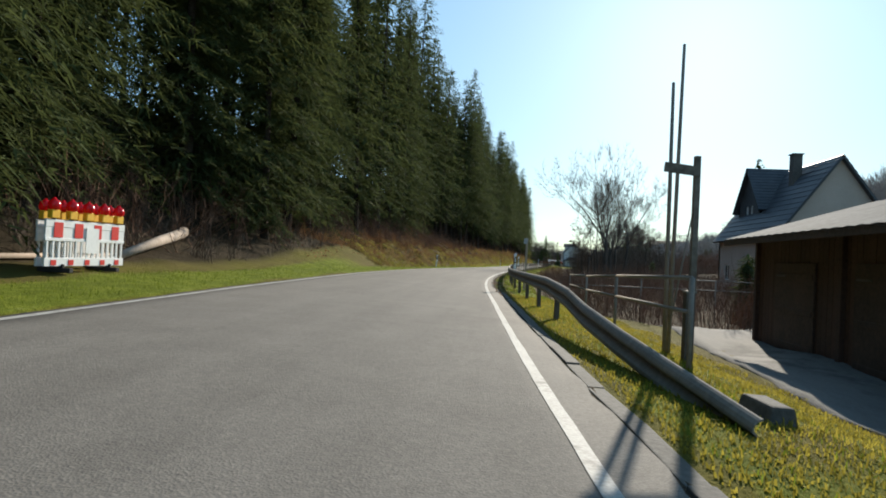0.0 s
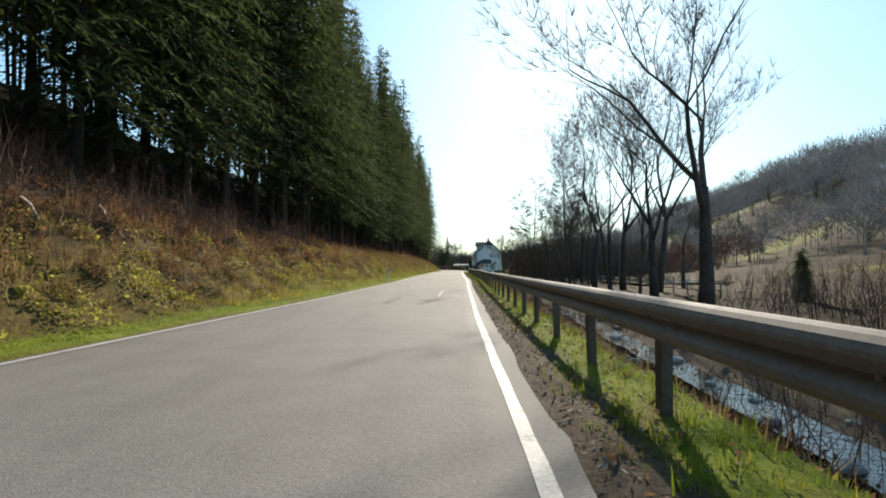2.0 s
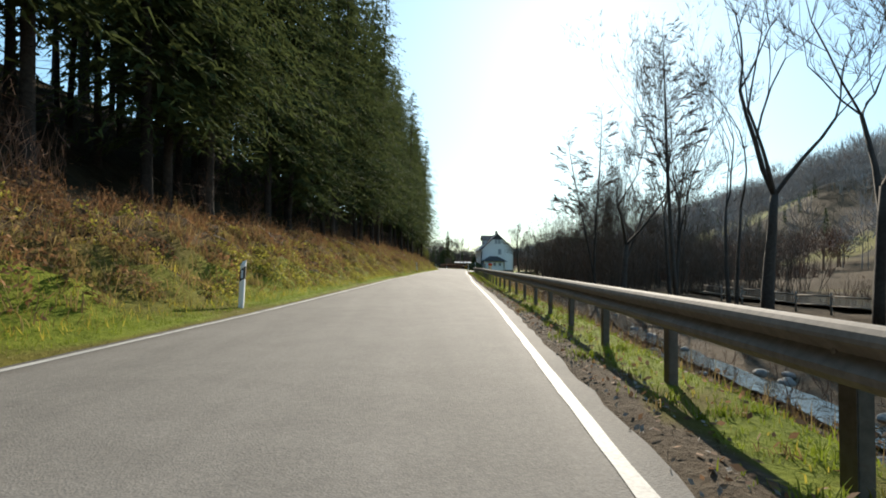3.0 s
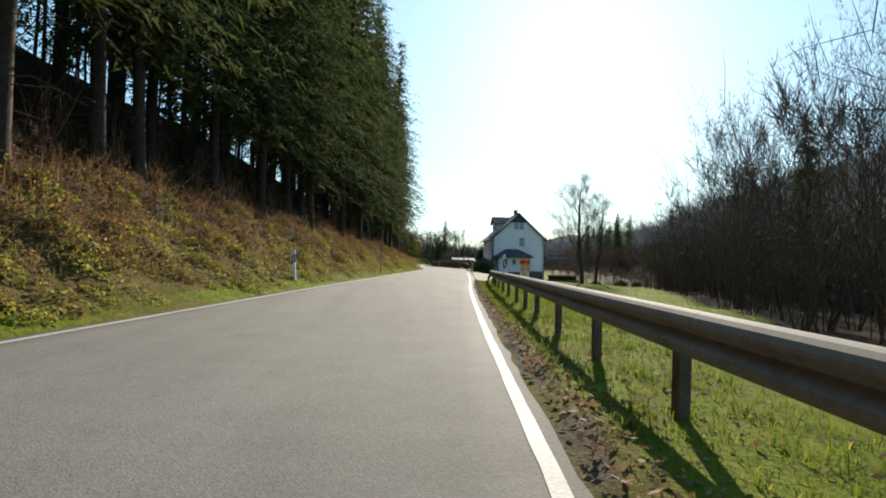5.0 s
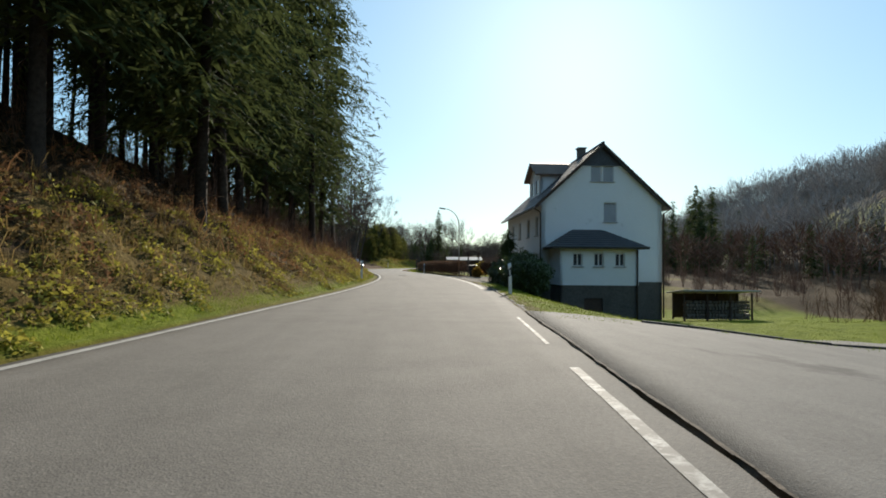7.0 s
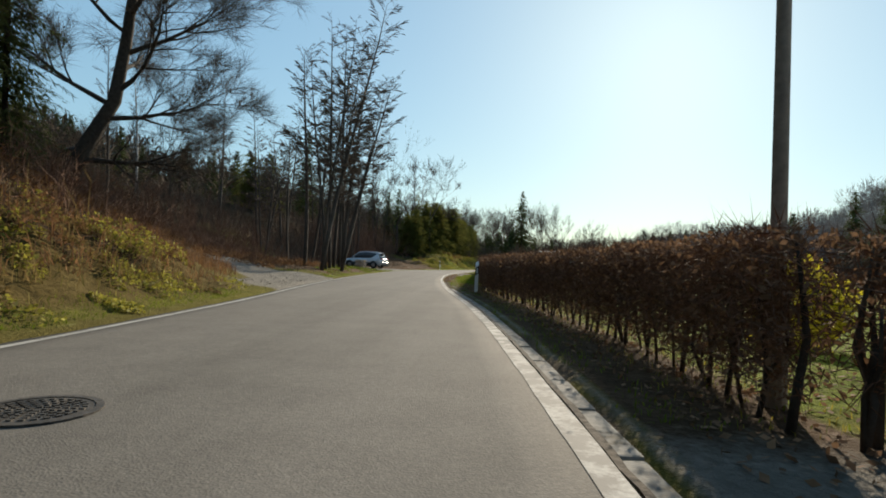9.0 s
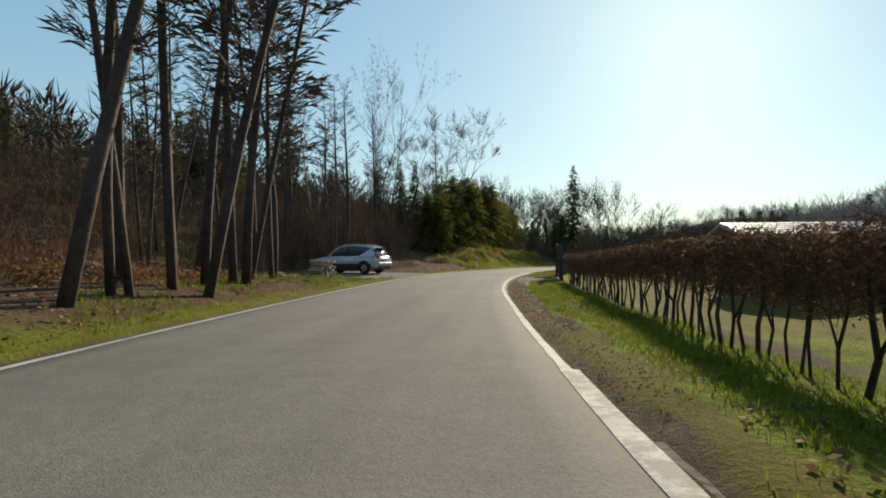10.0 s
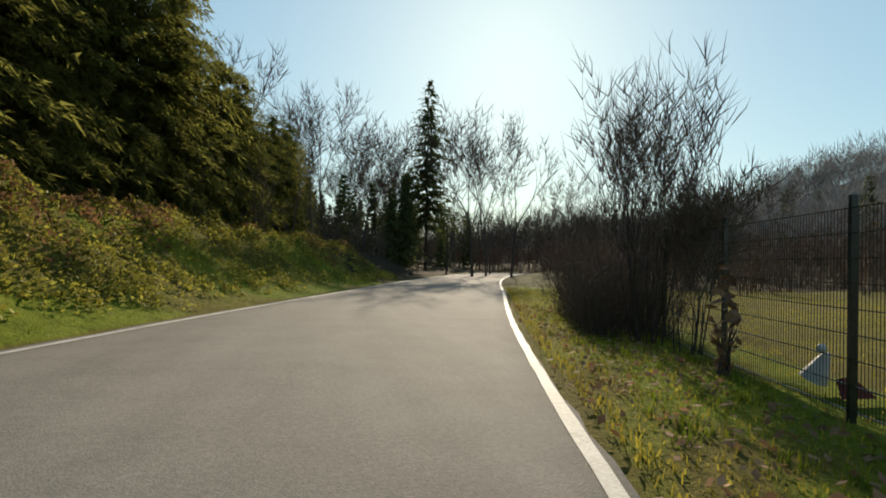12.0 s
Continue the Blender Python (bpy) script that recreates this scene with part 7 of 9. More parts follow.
for k in range(34):
    x, y = rnd.uniform(34, 66), rnd.uniform(332, 372)
    me = FARBARE[k % 3]
    tree("bare_tree", "leafless tree in the wood beyond the bend", me, pose(x, y, gz(x, y), 0, 0, rnd.uniform(0, 360)) @ Matrix.Scale(rnd.uniform(0.6, 0.85), 4), LT, "far wood")
for k in range(20):
    x, y = rnd.uniform(74, 104), rnd.uniform(340, 375)
    tree("bare_tree", "leafless tree in the wood beyond the bend", FARBARE[k % 3], pose(x, y, gz(x, y), 0, 0, rnd.uniform(0, 360)) @ Matrix.Scale(rnd.uniform(0.45, 0.7), 4), LT, "far wood")
x, y = 101.8, 358.2
tree("bare_tree", "lone spreading leafless tree on the meadow slope", OAK[2], pose(x, y, gz(x, y), 0, 0, 20) @ Matrix.Scale(0.95, 4), LT)
# firs and conifers behind the gardens
for y, d, k, s in ((47, 33, 2, 1.15), (52, 36, 2, 1.2), (255, 36, 2, 0.7), (262, 48, 2, 1.0), (300, 46, 2, 1.05), (304, 50, 2, 1.1), (310, 52, 2, 1.0), (316, 47, 2, 1.0), (296, 52, 2, 1.1), (270, 50, 2, 1.2), (275, 54, 2, 1.2), (281, 52, 2, 1.1)):
    plant(YOUNG[k], y, d, "dark conifer in the gardens across the valley", "garden conifers", s)
tree("spruce", "tall dark spruce behind the farmhouse", YOUNG[2], pose(70.5, 70.0, gz(70.5, 70.0) - 0.1) @ Matrix.Scale(1.3, 4), group="garden conifers")
# columnar cypresses
CYP = spruce_meshes(95, 3.4, 0.1, 0.42, 7, dead=0, gap=0.12, wide=0.45, open_top=0.6)
plant(CYP, 214.5, 3.4, "narrow dark cypress beside the white house", "cypresses", 1.25, name="cypress")
plant(CYP, 78.0, 17.0, "narrow dark cypress in the meadow garden", "cypresses", 0.85, name="cypress")
plant(CYP, 21.0, 11.5, "narrow dark cypress beside the lane", "cypresses", 0.9, name="cypress")


# ---- masses of twigs, grass and leaves ----
NR = np.random.RandomState(5)


def scatter(n, y0, y1, d0, d1, keep=None):
    """Points on the ground: x, y, z, and their station and offset."""
    y = NR.uniform(y0, y1, n)
    a = d0(y) if callable(d0) else d0
    b = d1(y) if callable(d1) else d1
    d = a + (b - a) * NR.rand(n)
    if keep is not None:
        use = keep(y, d)
        y, d = y[use], d[use]
    x = line_x(y) + d * np.sqrt(1 + slope_at(y) ** 2)
    return np.stack([x, y, ground_z(x, y)], 1), y, d


def blades(name, pts, h, w, lean, material, bend=0.3, simple=False):
    """Thin pointed blades: two faces each, leaning and bending at random."""
    n = len(pts)
    a = NR.uniform(0, 2 * np.pi, n)
    t = NR.uniform(0, 2 * np.pi, n)
    l = np.abs(NR.normal(0, lean, n))
    hh = h * NR.uniform(0.55, 1.35, n)
    side = np.stack([np.cos(a), np.sin(a), np.zeros(n)], 1) * (w * NR.uniform(0.6, 1.4, n))[:, None]
    go = np.stack([np.cos(t) * np.sin(l), np.sin(t) * np.sin(l), np.cos(l)], 1) * hh[:, None]
    mid = pts + go * 0.55
    if simple:
        v = np.stack([pts - side, pts + side, pts + go], 1).reshape(-1, 3)
        return np_mesh(name, v, np.arange(3 * n).reshape(-1, 3), material)
    end = pts + go + np.stack([np.cos(t), np.sin(t), -0.6 * np.ones(n)], 1) * (bend * hh)[:, None] * NR.rand(n)[:, None]
    base = pts - np.array([0, 0, 0.03])
    v = np.stack([base - side, base + side, mid + side * 0.7, mid - side * 0.7, end], 1).reshape(-1, 3)
    k = np.arange(n)[:, None] * 5
    f = np.concatenate([k + [0, 1, 2], k + [0, 2, 3], k + [3, 2, 4]], 0)
    return np_mesh(name, v, f, material)


def flakes(name, pts, size, material, flat=0.5):
    """Small leaves: one bent quad each."""
    n = len(pts)
    u = NR.normal(0, 1, (n, 3)) * [1, 1, flat]
    u /= np.linalg.norm(u, axis=1)[:, None]
    v = np.cross(u, NR.normal(0, 1, (n, 3)) * [flat, flat, 1])
    v /= np.linalg.norm(v, axis=1)[:, None] + 1e-9
    s = (size * NR.uniform(0.6, 1.4, n))[:, None]
    q = np.stack([pts - u * s, pts - v * s * 0.55, pts + u * s, pts + v * s * 0.55], 1).reshape(-1, 3)
    return np_mesh(name, q, np.arange(4 * n).reshape(-1, 4), material)


def clumps(name, pts, stems, h, w, spread, material, twigs=4):
    """Brushwood: stems fanning from each point, with side twigs."""
    n = len(pts)
    base = np.repeat(pts, stems, 0) + NR.normal(0, 0.12, (n * stems, 3)) * [1, 1, 0.2]
    size = np.repeat(NR.uniform(0.6, 1.3, n), stems)
    m = len(base)
    t = NR.uniform(0, 2 * np.pi, m)
    l = np.abs(NR.normal(0, spread, m))
    hh = h * size * NR.uniform(0.5, 1.1, m)
    go = np.stack([np.cos(t) * np.sin(l), np.sin(t) * np.sin(l), np.cos(l)], 1) * hh[:, None]
    P, D, W = [base], [go], [np.full(m, w)]
    for k in range(twigs):
        f = NR.uniform(0.25, 0.95, m)[:, None]
        q = base + go * f
        dv = go / hh[:, None] + NR.normal(0, 0.65, (m, 3))
        dv *= (hh * NR.uniform(0.15, 0.4, m) / np.linalg.norm(dv, axis=1))[:, None]
        P.append(q)
        D.append(dv)
        W.append(np.full(m, w * 0.55))
    P, D, W = np.concatenate(P), np.concatenate(D), np.concatenate(W)
    a = NR.normal(0, 1, P.shape)
    a = np.cross(a, D)
    a = a / (np.linalg.norm(a, axis=1)[:, None] + 1e-9) * W[:, None]
    sag = NR.normal(0, 0.06, P.shape) * np.linalg.norm(D, axis=1)[:, None]
    mid = P + D * 0.5 + sag
    v = np.stack([P - a, P + a, mid + a * 0.75, mid - a * 0.75, P + D], 1).reshape(-1, 3)
    k = np.arange(len(P))[:, None] * 5
    f = np.concatenate([k + [0, 1, 2], k + [0, 2, 3], k + [3, 2, 4]], 0)
    return np_mesh(name, v, f, material)


def stuff(name, label, category, me):
    return thing(name, label, category, kind="stuff", me=me)


# brushwood right of the road
pts, _, _ = scatter(760, 13, 58, 3.0, 16)
stuff("brushwood", "brown leafless brushwood behind the guard rail", "brushwood", clumps("brushwood", pts, 7, 1.8, 0.01, 0.3, M_TWIGRED, 5))
pts, _, _ = scatter(260, 48, 74, 8.5, 22)
stuff("brushwood", "brown leafless brushwood along the stream", "brushwood", clumps("brushwood", pts, 7, 1.8, 0.012, 0.35, M_TWIG, 4))
pts, _, _ = scatter(520, 50, 132, 2.5, 9.5)
stuff("bramble", "tangled dead bramble on the stream bank", "brushwood", clumps("bramble", pts, 8, 0.65, 0.008, 0.8, M_TWIGRED, 4))
pts, _, _ = scatter(7000, 46, 122, 1.9, 6.0)
stuff("dead_leaves", "dead brown leaves and reeds on the stream bank", "leaves", flakes("dead_leaves", pts + [0, 0, 0.04], 0.06, M_LEAF))
pts, _, _ = scatter(6000, 46, 128, 1.9, 4.6)
stuff("dry_reeds", "bleached dry reeds leaning down the stream bank", "grass", blades("dry_reeds", pts, 0.4, 0.008, 0.9, M_DRY, 0.8, True))
pts, _, _ = scatter(820, 116, 190, lambda y: np.interp(y, [116, 124, 132, 142, 179, 190], [7.0, 5.4, 5.0, 7.6, 16, 22]), lambda y: np.interp(y, [116, 186], [26, 36]))
stuff("thicket", "dense leafless thicket beside the meadow", "brushwood", clumps("thicket", pts, 8, 5.8, 0.018, 0.24, M_TWIG, 10))
pts, _, _ = scatter(640, 140, 215, lambda y: np.interp(y, [140, 175, 190, 215], [22, 20, 22, 32]), lambda y: np.interp(y, [140, 215], [44, 66]))
stuff("thicket", "reddish brown leafless thicket across the meadow", "brushwood", clumps("thicket", pts, 9, 2.6, 0.022, 0.34, M_TWIGRED, 7))
pts, _, _ = scatter(520, 268, 350, 32, 46)
stuff("undergrowth", "dark leafless hedgerow beyond the meadow", "brushwood", clumps("undergrowth", pts, 9, 3.4, 0.02, 0.4, M_TWIG, 9))
pts, _, _ = scatter(260, 192, 262, 21, 44)
stuff("thicket", "reddish leafless shrubs beyond the lawn", "brushwood", clumps("thicket", pts, 8, 2.6, 0.016, 0.35, M_TWIGRED, 7))
pts, _, _ = scatter(380, 40, 118, 22, 60)
stuff("thicket", "brown leafless scrub on the valley floor", "brushwood", clumps("thicket", pts, 7, 1.3, 0.014, 0.35, M_TWIGRED, 4))
# undergrowth left of the road
pts, _, _ = scatter(620, -14, 60, lambda y: -ROAD_W - np.interp(y, [0, 14, 60], [4.0, 3.6, 3.6]), lambda y: -ROAD_W - 10)
stuff("undergrowth", "tangled dead twigs at the forest edge", "brushwood", clumps("undergrowth", pts, 7, 0.9, 0.01, 0.6, M_TWIG, 4))
pts, _, _ = scatter(520, 24, 215, -ROAD_W - 3.4, -ROAD_W - 8.5)
stuff("undergrowth", "dead bracken and twigs on the forest bank", "brushwood", clumps("undergrowth", pts, 7, 0.8, 0.008, 0.55, M_BRACKEN, 4))
pts, _, _ = scatter(520, 205, 246, lambda y: -ROAD_W - np.interp(y, [205, 222, 236, 241, 246], [3.4, 2.9, 3.2, 4.6, 8]), -ROAD_W - 17)
stuff("undergrowth", "reddish leafless scrub on the bank", "brushwood", clumps("undergrowth", pts, 8, 1.5, 0.01, 0.6, M_TWIGRED, 10))
pts, _, _ = scatter(560, 250, 302, lambda y: np.interp(y, [250, 276, 284, 300], [-ROAD_W - 9, -ROAD_W - 10, -ROAD_W - 5.5, -ROAD_W - 6]), -ROAD_W - 32)
stuff("undergrowth", "leafless woodland undergrowth behind the lay-by", "brushwood", clumps("undergrowth", pts, 8, 2.3, 0.012, 0.6, M_TWIGRED, 13))
pts, _, _ = scatter(260, 274, 302, -ROAD_W - 8, -ROAD_W - 26)
stuff("undergrowth", "dark tangled twigs under the woodland trees", "brushwood", clumps("undergrowth", pts, 8, 2.4, 0.018, 0.5, M_TWIG, 6))
pts, _, _ = scatter(170, 283, 299, -ROAD_W - 6.5, -ROAD_W - 14)
stuff("undergrowth", "tall brown saplings at the woodland edge", "brushwood", clumps("undergrowth", pts, 7, 4.6, 0.016, 0.3, M_TWIGRED, 7))
pts, _, _ = scatter(420, 318, 372, -ROAD_W - 3, -ROAD_W - 30)
stuff("undergrowth", "leafless undergrowth beyond the bend", "brushwood", clumps("undergrowth", pts, 8, 3.4, 0.025, 0.3, M_TWIG, 5))
pts, _, _ = scatter(300, 322, 372, 3, 26)
stuff("undergrowth", "leafless undergrowth at the bend", "brushwood", clumps("undergrowth", pts, 8, 3.2, 0.025, 0.3, M_TWIGRED, 5))

# dry grass and bracken on the banks
pts, _, _ = scatter(20000, 30, 236, -ROAD_W - 1.3, lambda y: -ROAD_W - np.interp(y, [30, 60, 236], [4.0, 5.6, 5.6]))
stuff("dry_grass", "dry straw-coloured grass on the road bank", "grass", blades("dry_grass", pts, 0.3, 0.011, 0.75, M_DRY, 0.6))
pts, _, _ = scatter(24000, 30, 236, -ROAD_W - 1.0, lambda y: -ROAD_W - np.interp(y, [30, 60, 236], [3.0, 4.6, 4.6]))
stuff("bank_grass", "mossy olive grass tufts on the road bank", "grass", blades("bank_grass", pts, 0.22, 0.009, 1.0, M_BANK, 0.7))
pts, _, _ = scatter(9000, 20, 230, -ROAD_W - 2.6, -ROAD_W - 8.5)
stuff("dead_leaves", "dead brown leaves on the forest bank", "leaves", flakes("dead_leaves", pts + [0, 0, 0.05], 0.07, M_BRACKEN))
tus, _, _ = scatter(1500, 28, 236, -ROAD_W - 1.5, -ROAD_W - 5.4)
tus = np.repeat(tus, 22, 0) + NR.normal(0, 0.09, (1500 * 22, 3)) * [1, 1, 0.15]
stuff("tussocks", "straw-coloured grass tussocks on the bank", "grass", blades("tussocks", tus, 0.42, 0.009, 0.85, M_DRY, 0.8))
tus, _, _ = scatter(900, 28, 236, -ROAD_W - 1.1, -ROAD_W - 4.2)
tus = np.repeat(tus, 24, 0) + NR.normal(0, 0.1, (900 * 24, 3)) * [1, 1, 0.15]
stuff("tussocks", "mossy green grass tussocks on the bank", "grass", blades("tussocks", tus, 0.26, 0.009, 1.0, M_BANK, 0.7, True))


def leaf_mounds(n, per, y0, y1, o0, o1, wide, tall, keep=None):
    """Points over low domes: overgrown cushions of leaves, thick at the skin."""
    c, cy, cd = scatter(n, y0, y1, -ROAD_W - o0, -ROAD_W - o1)
    if keep is not None:
        c = c[keep(cy, -cd - ROAD_W)]
    n = len(c)
    size = np.repeat(NR.uniform(0.55, 1.3, n), per)
    u = NR.normal(0, 1, (n * per, 3))
    u[:, 2] = np.abs(u[:, 2])
    u /= np.linalg.norm(u, axis=1)[:, None]
    u *= (NR.uniform(0.72, 1.1, n * per) * size)[:, None]
    q = np.repeat(c, per, 0)
    q[:, :2] += u[:, :2] * wide
    q[:, 2] = ground_z(q[:, 0], q[:, 1]) + u[:, 2] * tall + 0.02
    return q


def patchy(seed, cut):
    return lambda y, o: wobble(y, o * 1.6, 3.2, seed) > cut


stuff("bramble_leaves", "olive bramble leaves in cushions on the bank", "leaves", flakes("bramble_leaves", leaf_mounds(900, 85, 28, 238, 1.0, 4.6, 0.42, 0.3, patchy(1.0, -0.35)), 0.045, M_MOSS, 0.8))
stuff("bramble_leaves", "low mossy cushions at the foot of the bank", "leaves", flakes("bramble_leaves", leaf_mounds(520, 70, 118, 236, 0.6, 2.6, 0.3, 0.13, patchy(4.3, -0.2)), 0.04, M_MOSS, 0.6))
stuff("bramble_leaves", "straw-coloured litter at the foot of the bank", "leaves", flakes("bramble_leaves", leaf_mounds(420, 60, 118, 236, 0.8, 2.8, 0.32, 0.11, patchy(6.1, -0.1)), 0.045, M_DRY, 0.5))
stuff("bramble_leaves", "withered brown bramble leaves in cushions on the bank", "leaves", flakes("bramble_leaves", leaf_mounds(1000, 80, 26, 238, 1.8, 7.0, 0.5, 0.38, patchy(2.4, -0.3)), 0.05, M_BRACKEN, 0.8))
stuff("bramble_leaves", "straw-coloured dead leaves in cushions on the bank", "leaves", flakes("bramble_leaves", leaf_mounds(700, 80, 28, 238, 1.3, 5.4, 0.4, 0.26, patchy(3.7, -0.1)), 0.045, M_DRY, 0.6))
pts, _, _ = scatter(420, 26, 236, -ROAD_W - 1.6, -ROAD_W - 7.0)
stuff("dead_stems", "pale dead bramble stems arching over the bank", "brushwood", clumps("dead_stems", pts, 5, 0.95, 0.009, 1.0, M_DRY, 2))
pts, _, _ = scatter(150, 8, 60, -ROAD_W - 4.5, -ROAD_W - 9)
stuff("undergrowth", "tall brown leafless saplings at the forest edge", "brushwood", clumps("undergrowth", pts, 6, 2.3, 0.012, 0.55, M_TWIGRED, 8))
pts, _, _ = scatter(150, 60, 226, -ROAD_W - 4.8, -ROAD_W - 8)
stuff("undergrowth", "brown leafless saplings under the spruces", "brushwood", clumps("undergrowth", pts, 6, 2.2, 0.011, 0.35, M_TWIGRED, 6))
pts, _, _ = scatter(420, 38, 82, -ROAD_W - 3.5, -ROAD_W - 11.5)
stuff("undergrowth", "rust-brown leafless scrub on the open slope", "brushwood", clumps("undergrowth", pts, 8, 1.25, 0.011, 0.5, M_TWIGRED, 6))
stuff("bramble_leaves", "rust-brown dead leaves in cushions on the open slope", "leaves", flakes("bramble_leaves", leaf_mounds(520, 80, 38, 84, 4.0, 11.0, 0.5, 0.36), 0.05, M_BRACKEN, 0.8))
stuff("bramble_leaves", "green moss and bramble cushions on the bank below the conifers", "leaves", flakes("bramble_leaves", leaf_mounds(420, 90, 297, 332, 0.9, 5.0, 0.45, 0.26), 0.045, M_MOSS, 0.7))
stuff("bramble_leaves", "red-brown dead leaves on the eroded bank crest", "leaves", flakes("bramble_leaves", leaf_mounds(170, 90, 299, 332, 2.2, 4.6, 0.45, 0.3, patchy(5.1, 0.0)), 0.05, M_BRACKEN, 0.8))
pts, _, _ = scatter(170, 252, 266, -ROAD_W - 4.6, -ROAD_W - 14)
stuff("undergrowth", "low reddish scrub behind the alder row", "brushwood", clumps("undergrowth", pts, 9, 0.95, 0.011, 0.6, M_TWIGRED, 6))
stuff("bramble_leaves", "dark brown leaf heaps behind the alder row", "leaves", flakes("bramble_leaves", leaf_mounds(150, 80, 252, 268, 3.6, 12, 0.6, 0.4), 0.05, M_BRACKEN, 0.8))
stuff("bramble_leaves", "green cushions of weeds under the alder row", "leaves", flakes("bramble_leaves", leaf_mounds(34, 80, 258, 273, 0.9, 2.6, 0.3, 0.14), 0.03, M_GRASS, 0.7))
stuff("tall_grass", "reddish dry grass on the bank beside the track", "grass", blades("tall_grass", scatter(15000, 226, 250, -ROAD_W - 1.6, -ROAD_W - 13, lambda y, d: -d - ROAD_W > np.where(y > 239, track_mid(y) + 2.0, 0.0))[0], 0.45, 0.009, 0.5, M_BRACKEN, 0.6))
pts, _, _ = scatter(2600, 238, 256, -ROAD_W - 0.5, -ROAD_W - 16, lambda y, d: -d - ROAD_W < track_mid(y) + 1.8)
stuff("track_gravel", "loose gravel on the forest track", "gravel", flakes("track_gravel", pts + [0, 0, 0.012], 0.03, M_STONE, 0.6))
log_rnd = random.Random(12)
for k in range(16):
    y = log_rnd.uniform(30, 225)
    p, q = spot(y, -ROAD_W - log_rnd.uniform(3.0, 6.5), 0.12), spot(y + log_rnd.uniform(-2, 2), -ROAD_W - log_rnd.uniform(3.0, 6.5), 0.14)
    r = log_rnd.uniform(0.03, 0.07)
    thing("fallen_branch", "pale fallen branch lying on the forest bank", "branch", me=Geo().tube([p, (p + q) / 2 + Vector((0, 0, 0.08)), q], [r, r * 0.8, r * 0.4], 7).mesh("fallen_branch", M_LOG, True), group="fallen branches")
pts, _, _ = scatter(950, 30, 225, -ROAD_W - 2.3, -ROAD_W - 6.5)
stuff("bracken", "rust-brown dead bracken on the upper bank", "brushwood", clumps("bracken", pts, 8, 0.65, 0.012, 0.8, M_BRACKEN, 4))
# verge grass
def tuft_patch(y, d):
    """Where the verge carries grass: broken cover, thin along the asphalt."""
    return wobble(d, y, 0.6, 3.3) + 0.5 * wobble(d, y, 1.7, 1.1) > 0.35 - 1.1 * step(0.25, 1.0, d)


pts, y, d = scatter(110000, -10, 312, 0.38, 2.3, lambda y, d: tuft_patch(y, d) & ~((y > 159) & (y < 187.5) & (d < np.interp(y, [159.5, 161, 168, 176, 187.2], [0.4, 0.9, 1.8, 9, 9]))) & ~((y > 208) & (y < 226)) & ~((y > 226) & (y < 250) & (d > 0.9) & (np.sin(y * 9.1 + d * 23.0) > -0.75)) & ~((y > 271) & (y < 279)) & ~((y < 13) & (d < 0.75)) & ~((y > 252) & (y < 271) & (d < 0.85)))
stuff("verge_grass", "fresh green grass tufts on the roadside verge", "grass", blades("verge_grass", pts, 0.06, 0.005, 0.8, M_GRASS, 0.5))
pts, y, d = scatter(16000, -10, 300, 0.8, 2.4, lambda y, d: ~((y > 159) & (y < 226)) & ~((y > 271) & (y < 279)))
stuff("verge_grass", "olive and straw grass mixed into the verge", "grass", blades("verge_grass", pts, 0.075, 0.0045, 0.6, M_OLIVE, 0.5))
pts, y, d = scatter(42000, -10, 330, -ROAD_W - 0.5, lambda y: -ROAD_W - np.interp(y, [0, 14, 30, 290, 300, 330], [3.0, 2.6, 1.2, 1.2, 2.6, 2.4]), lambda y, d: ~((y > 237) & (y < 251)) & ~((y > 273) & (y < 296)) & ~((y > 250) & (y < 268) & (np.sin(y * 2.3) + np.sin(y * 0.9 + d * 3.0) < 0.7)))
stuff("verge_grass", "short green grass along the far verge", "grass", blades("verge_grass", pts, 0.065, 0.007, 0.5, M_GRASS, 0.5, True))
pts, y, d = scatter(64000, 118, 214, 2.3, 25, lambda y, d: (d < np.interp(y, [116, 128, 140, 165, 184, 188, 206], [3.0, 3.3, 7.5, 13, 16, 34, 34])) & ~((y > 159) & (d < np.interp(y, [159.5, 161, 168, 176, 189, 189.05], [0.4, 0.9, 1.8, 30, 30, 0])) & ~((y > 187) & (y < 197.2) & (d > np.interp(y, [189, 197], [3.7, 6.0])) & (d < np.interp(y, [189, 192, 197], [12.2, 10.4, 8.8]))) & ~((y > 204) & (d < 8))))
stuff("lawn_grass", "bright green lawn grass beside the driveway", "grass", blades("lawn_grass", pts, 0.06, 0.009, 0.5, M_GRASS, 0.5, True))
pts, y, d = scatter(15000, 112, 158, 0.4, 2.6)
stuff("verge_grass", "long fresh grass under the guard rail", "grass", blades("verge_grass", pts, 0.1, 0.005, 0.9, M_GRASS, 0.7))
pts, y, d = scatter(11000, 138, 161, 0.42, 3.0, lambda y, d: ~((y > 159) & (d < 1.0)))
stuff("verge_grass", "long yellow-green grass round the end of the guard rail", "grass", blades("verge_grass", pts, 0.13, 0.006, 0.9, M_GRASS, 0.7))
pts, y, d = scatter(1500, 128, 161, 0.22, 0.7)
stuff("leaf_litter", "dry leaves along the asphalt edge", "leaves", flakes("leaf_litter", pts + [0, 0, 0.02], 0.035, M_LEAF, 0.4))
pts, y, d = scatter(16000, 250, 275, 0.95, 2.7)
stuff("verge_grass", "lush green grass ridge beside the rutted soil", "grass", blades("verge_grass", pts, 0.09, 0.006, 0.8, M_GRASS, 0.6))
pts, y, d = scatter(22000, 288, 322, 0.22, 2.5)
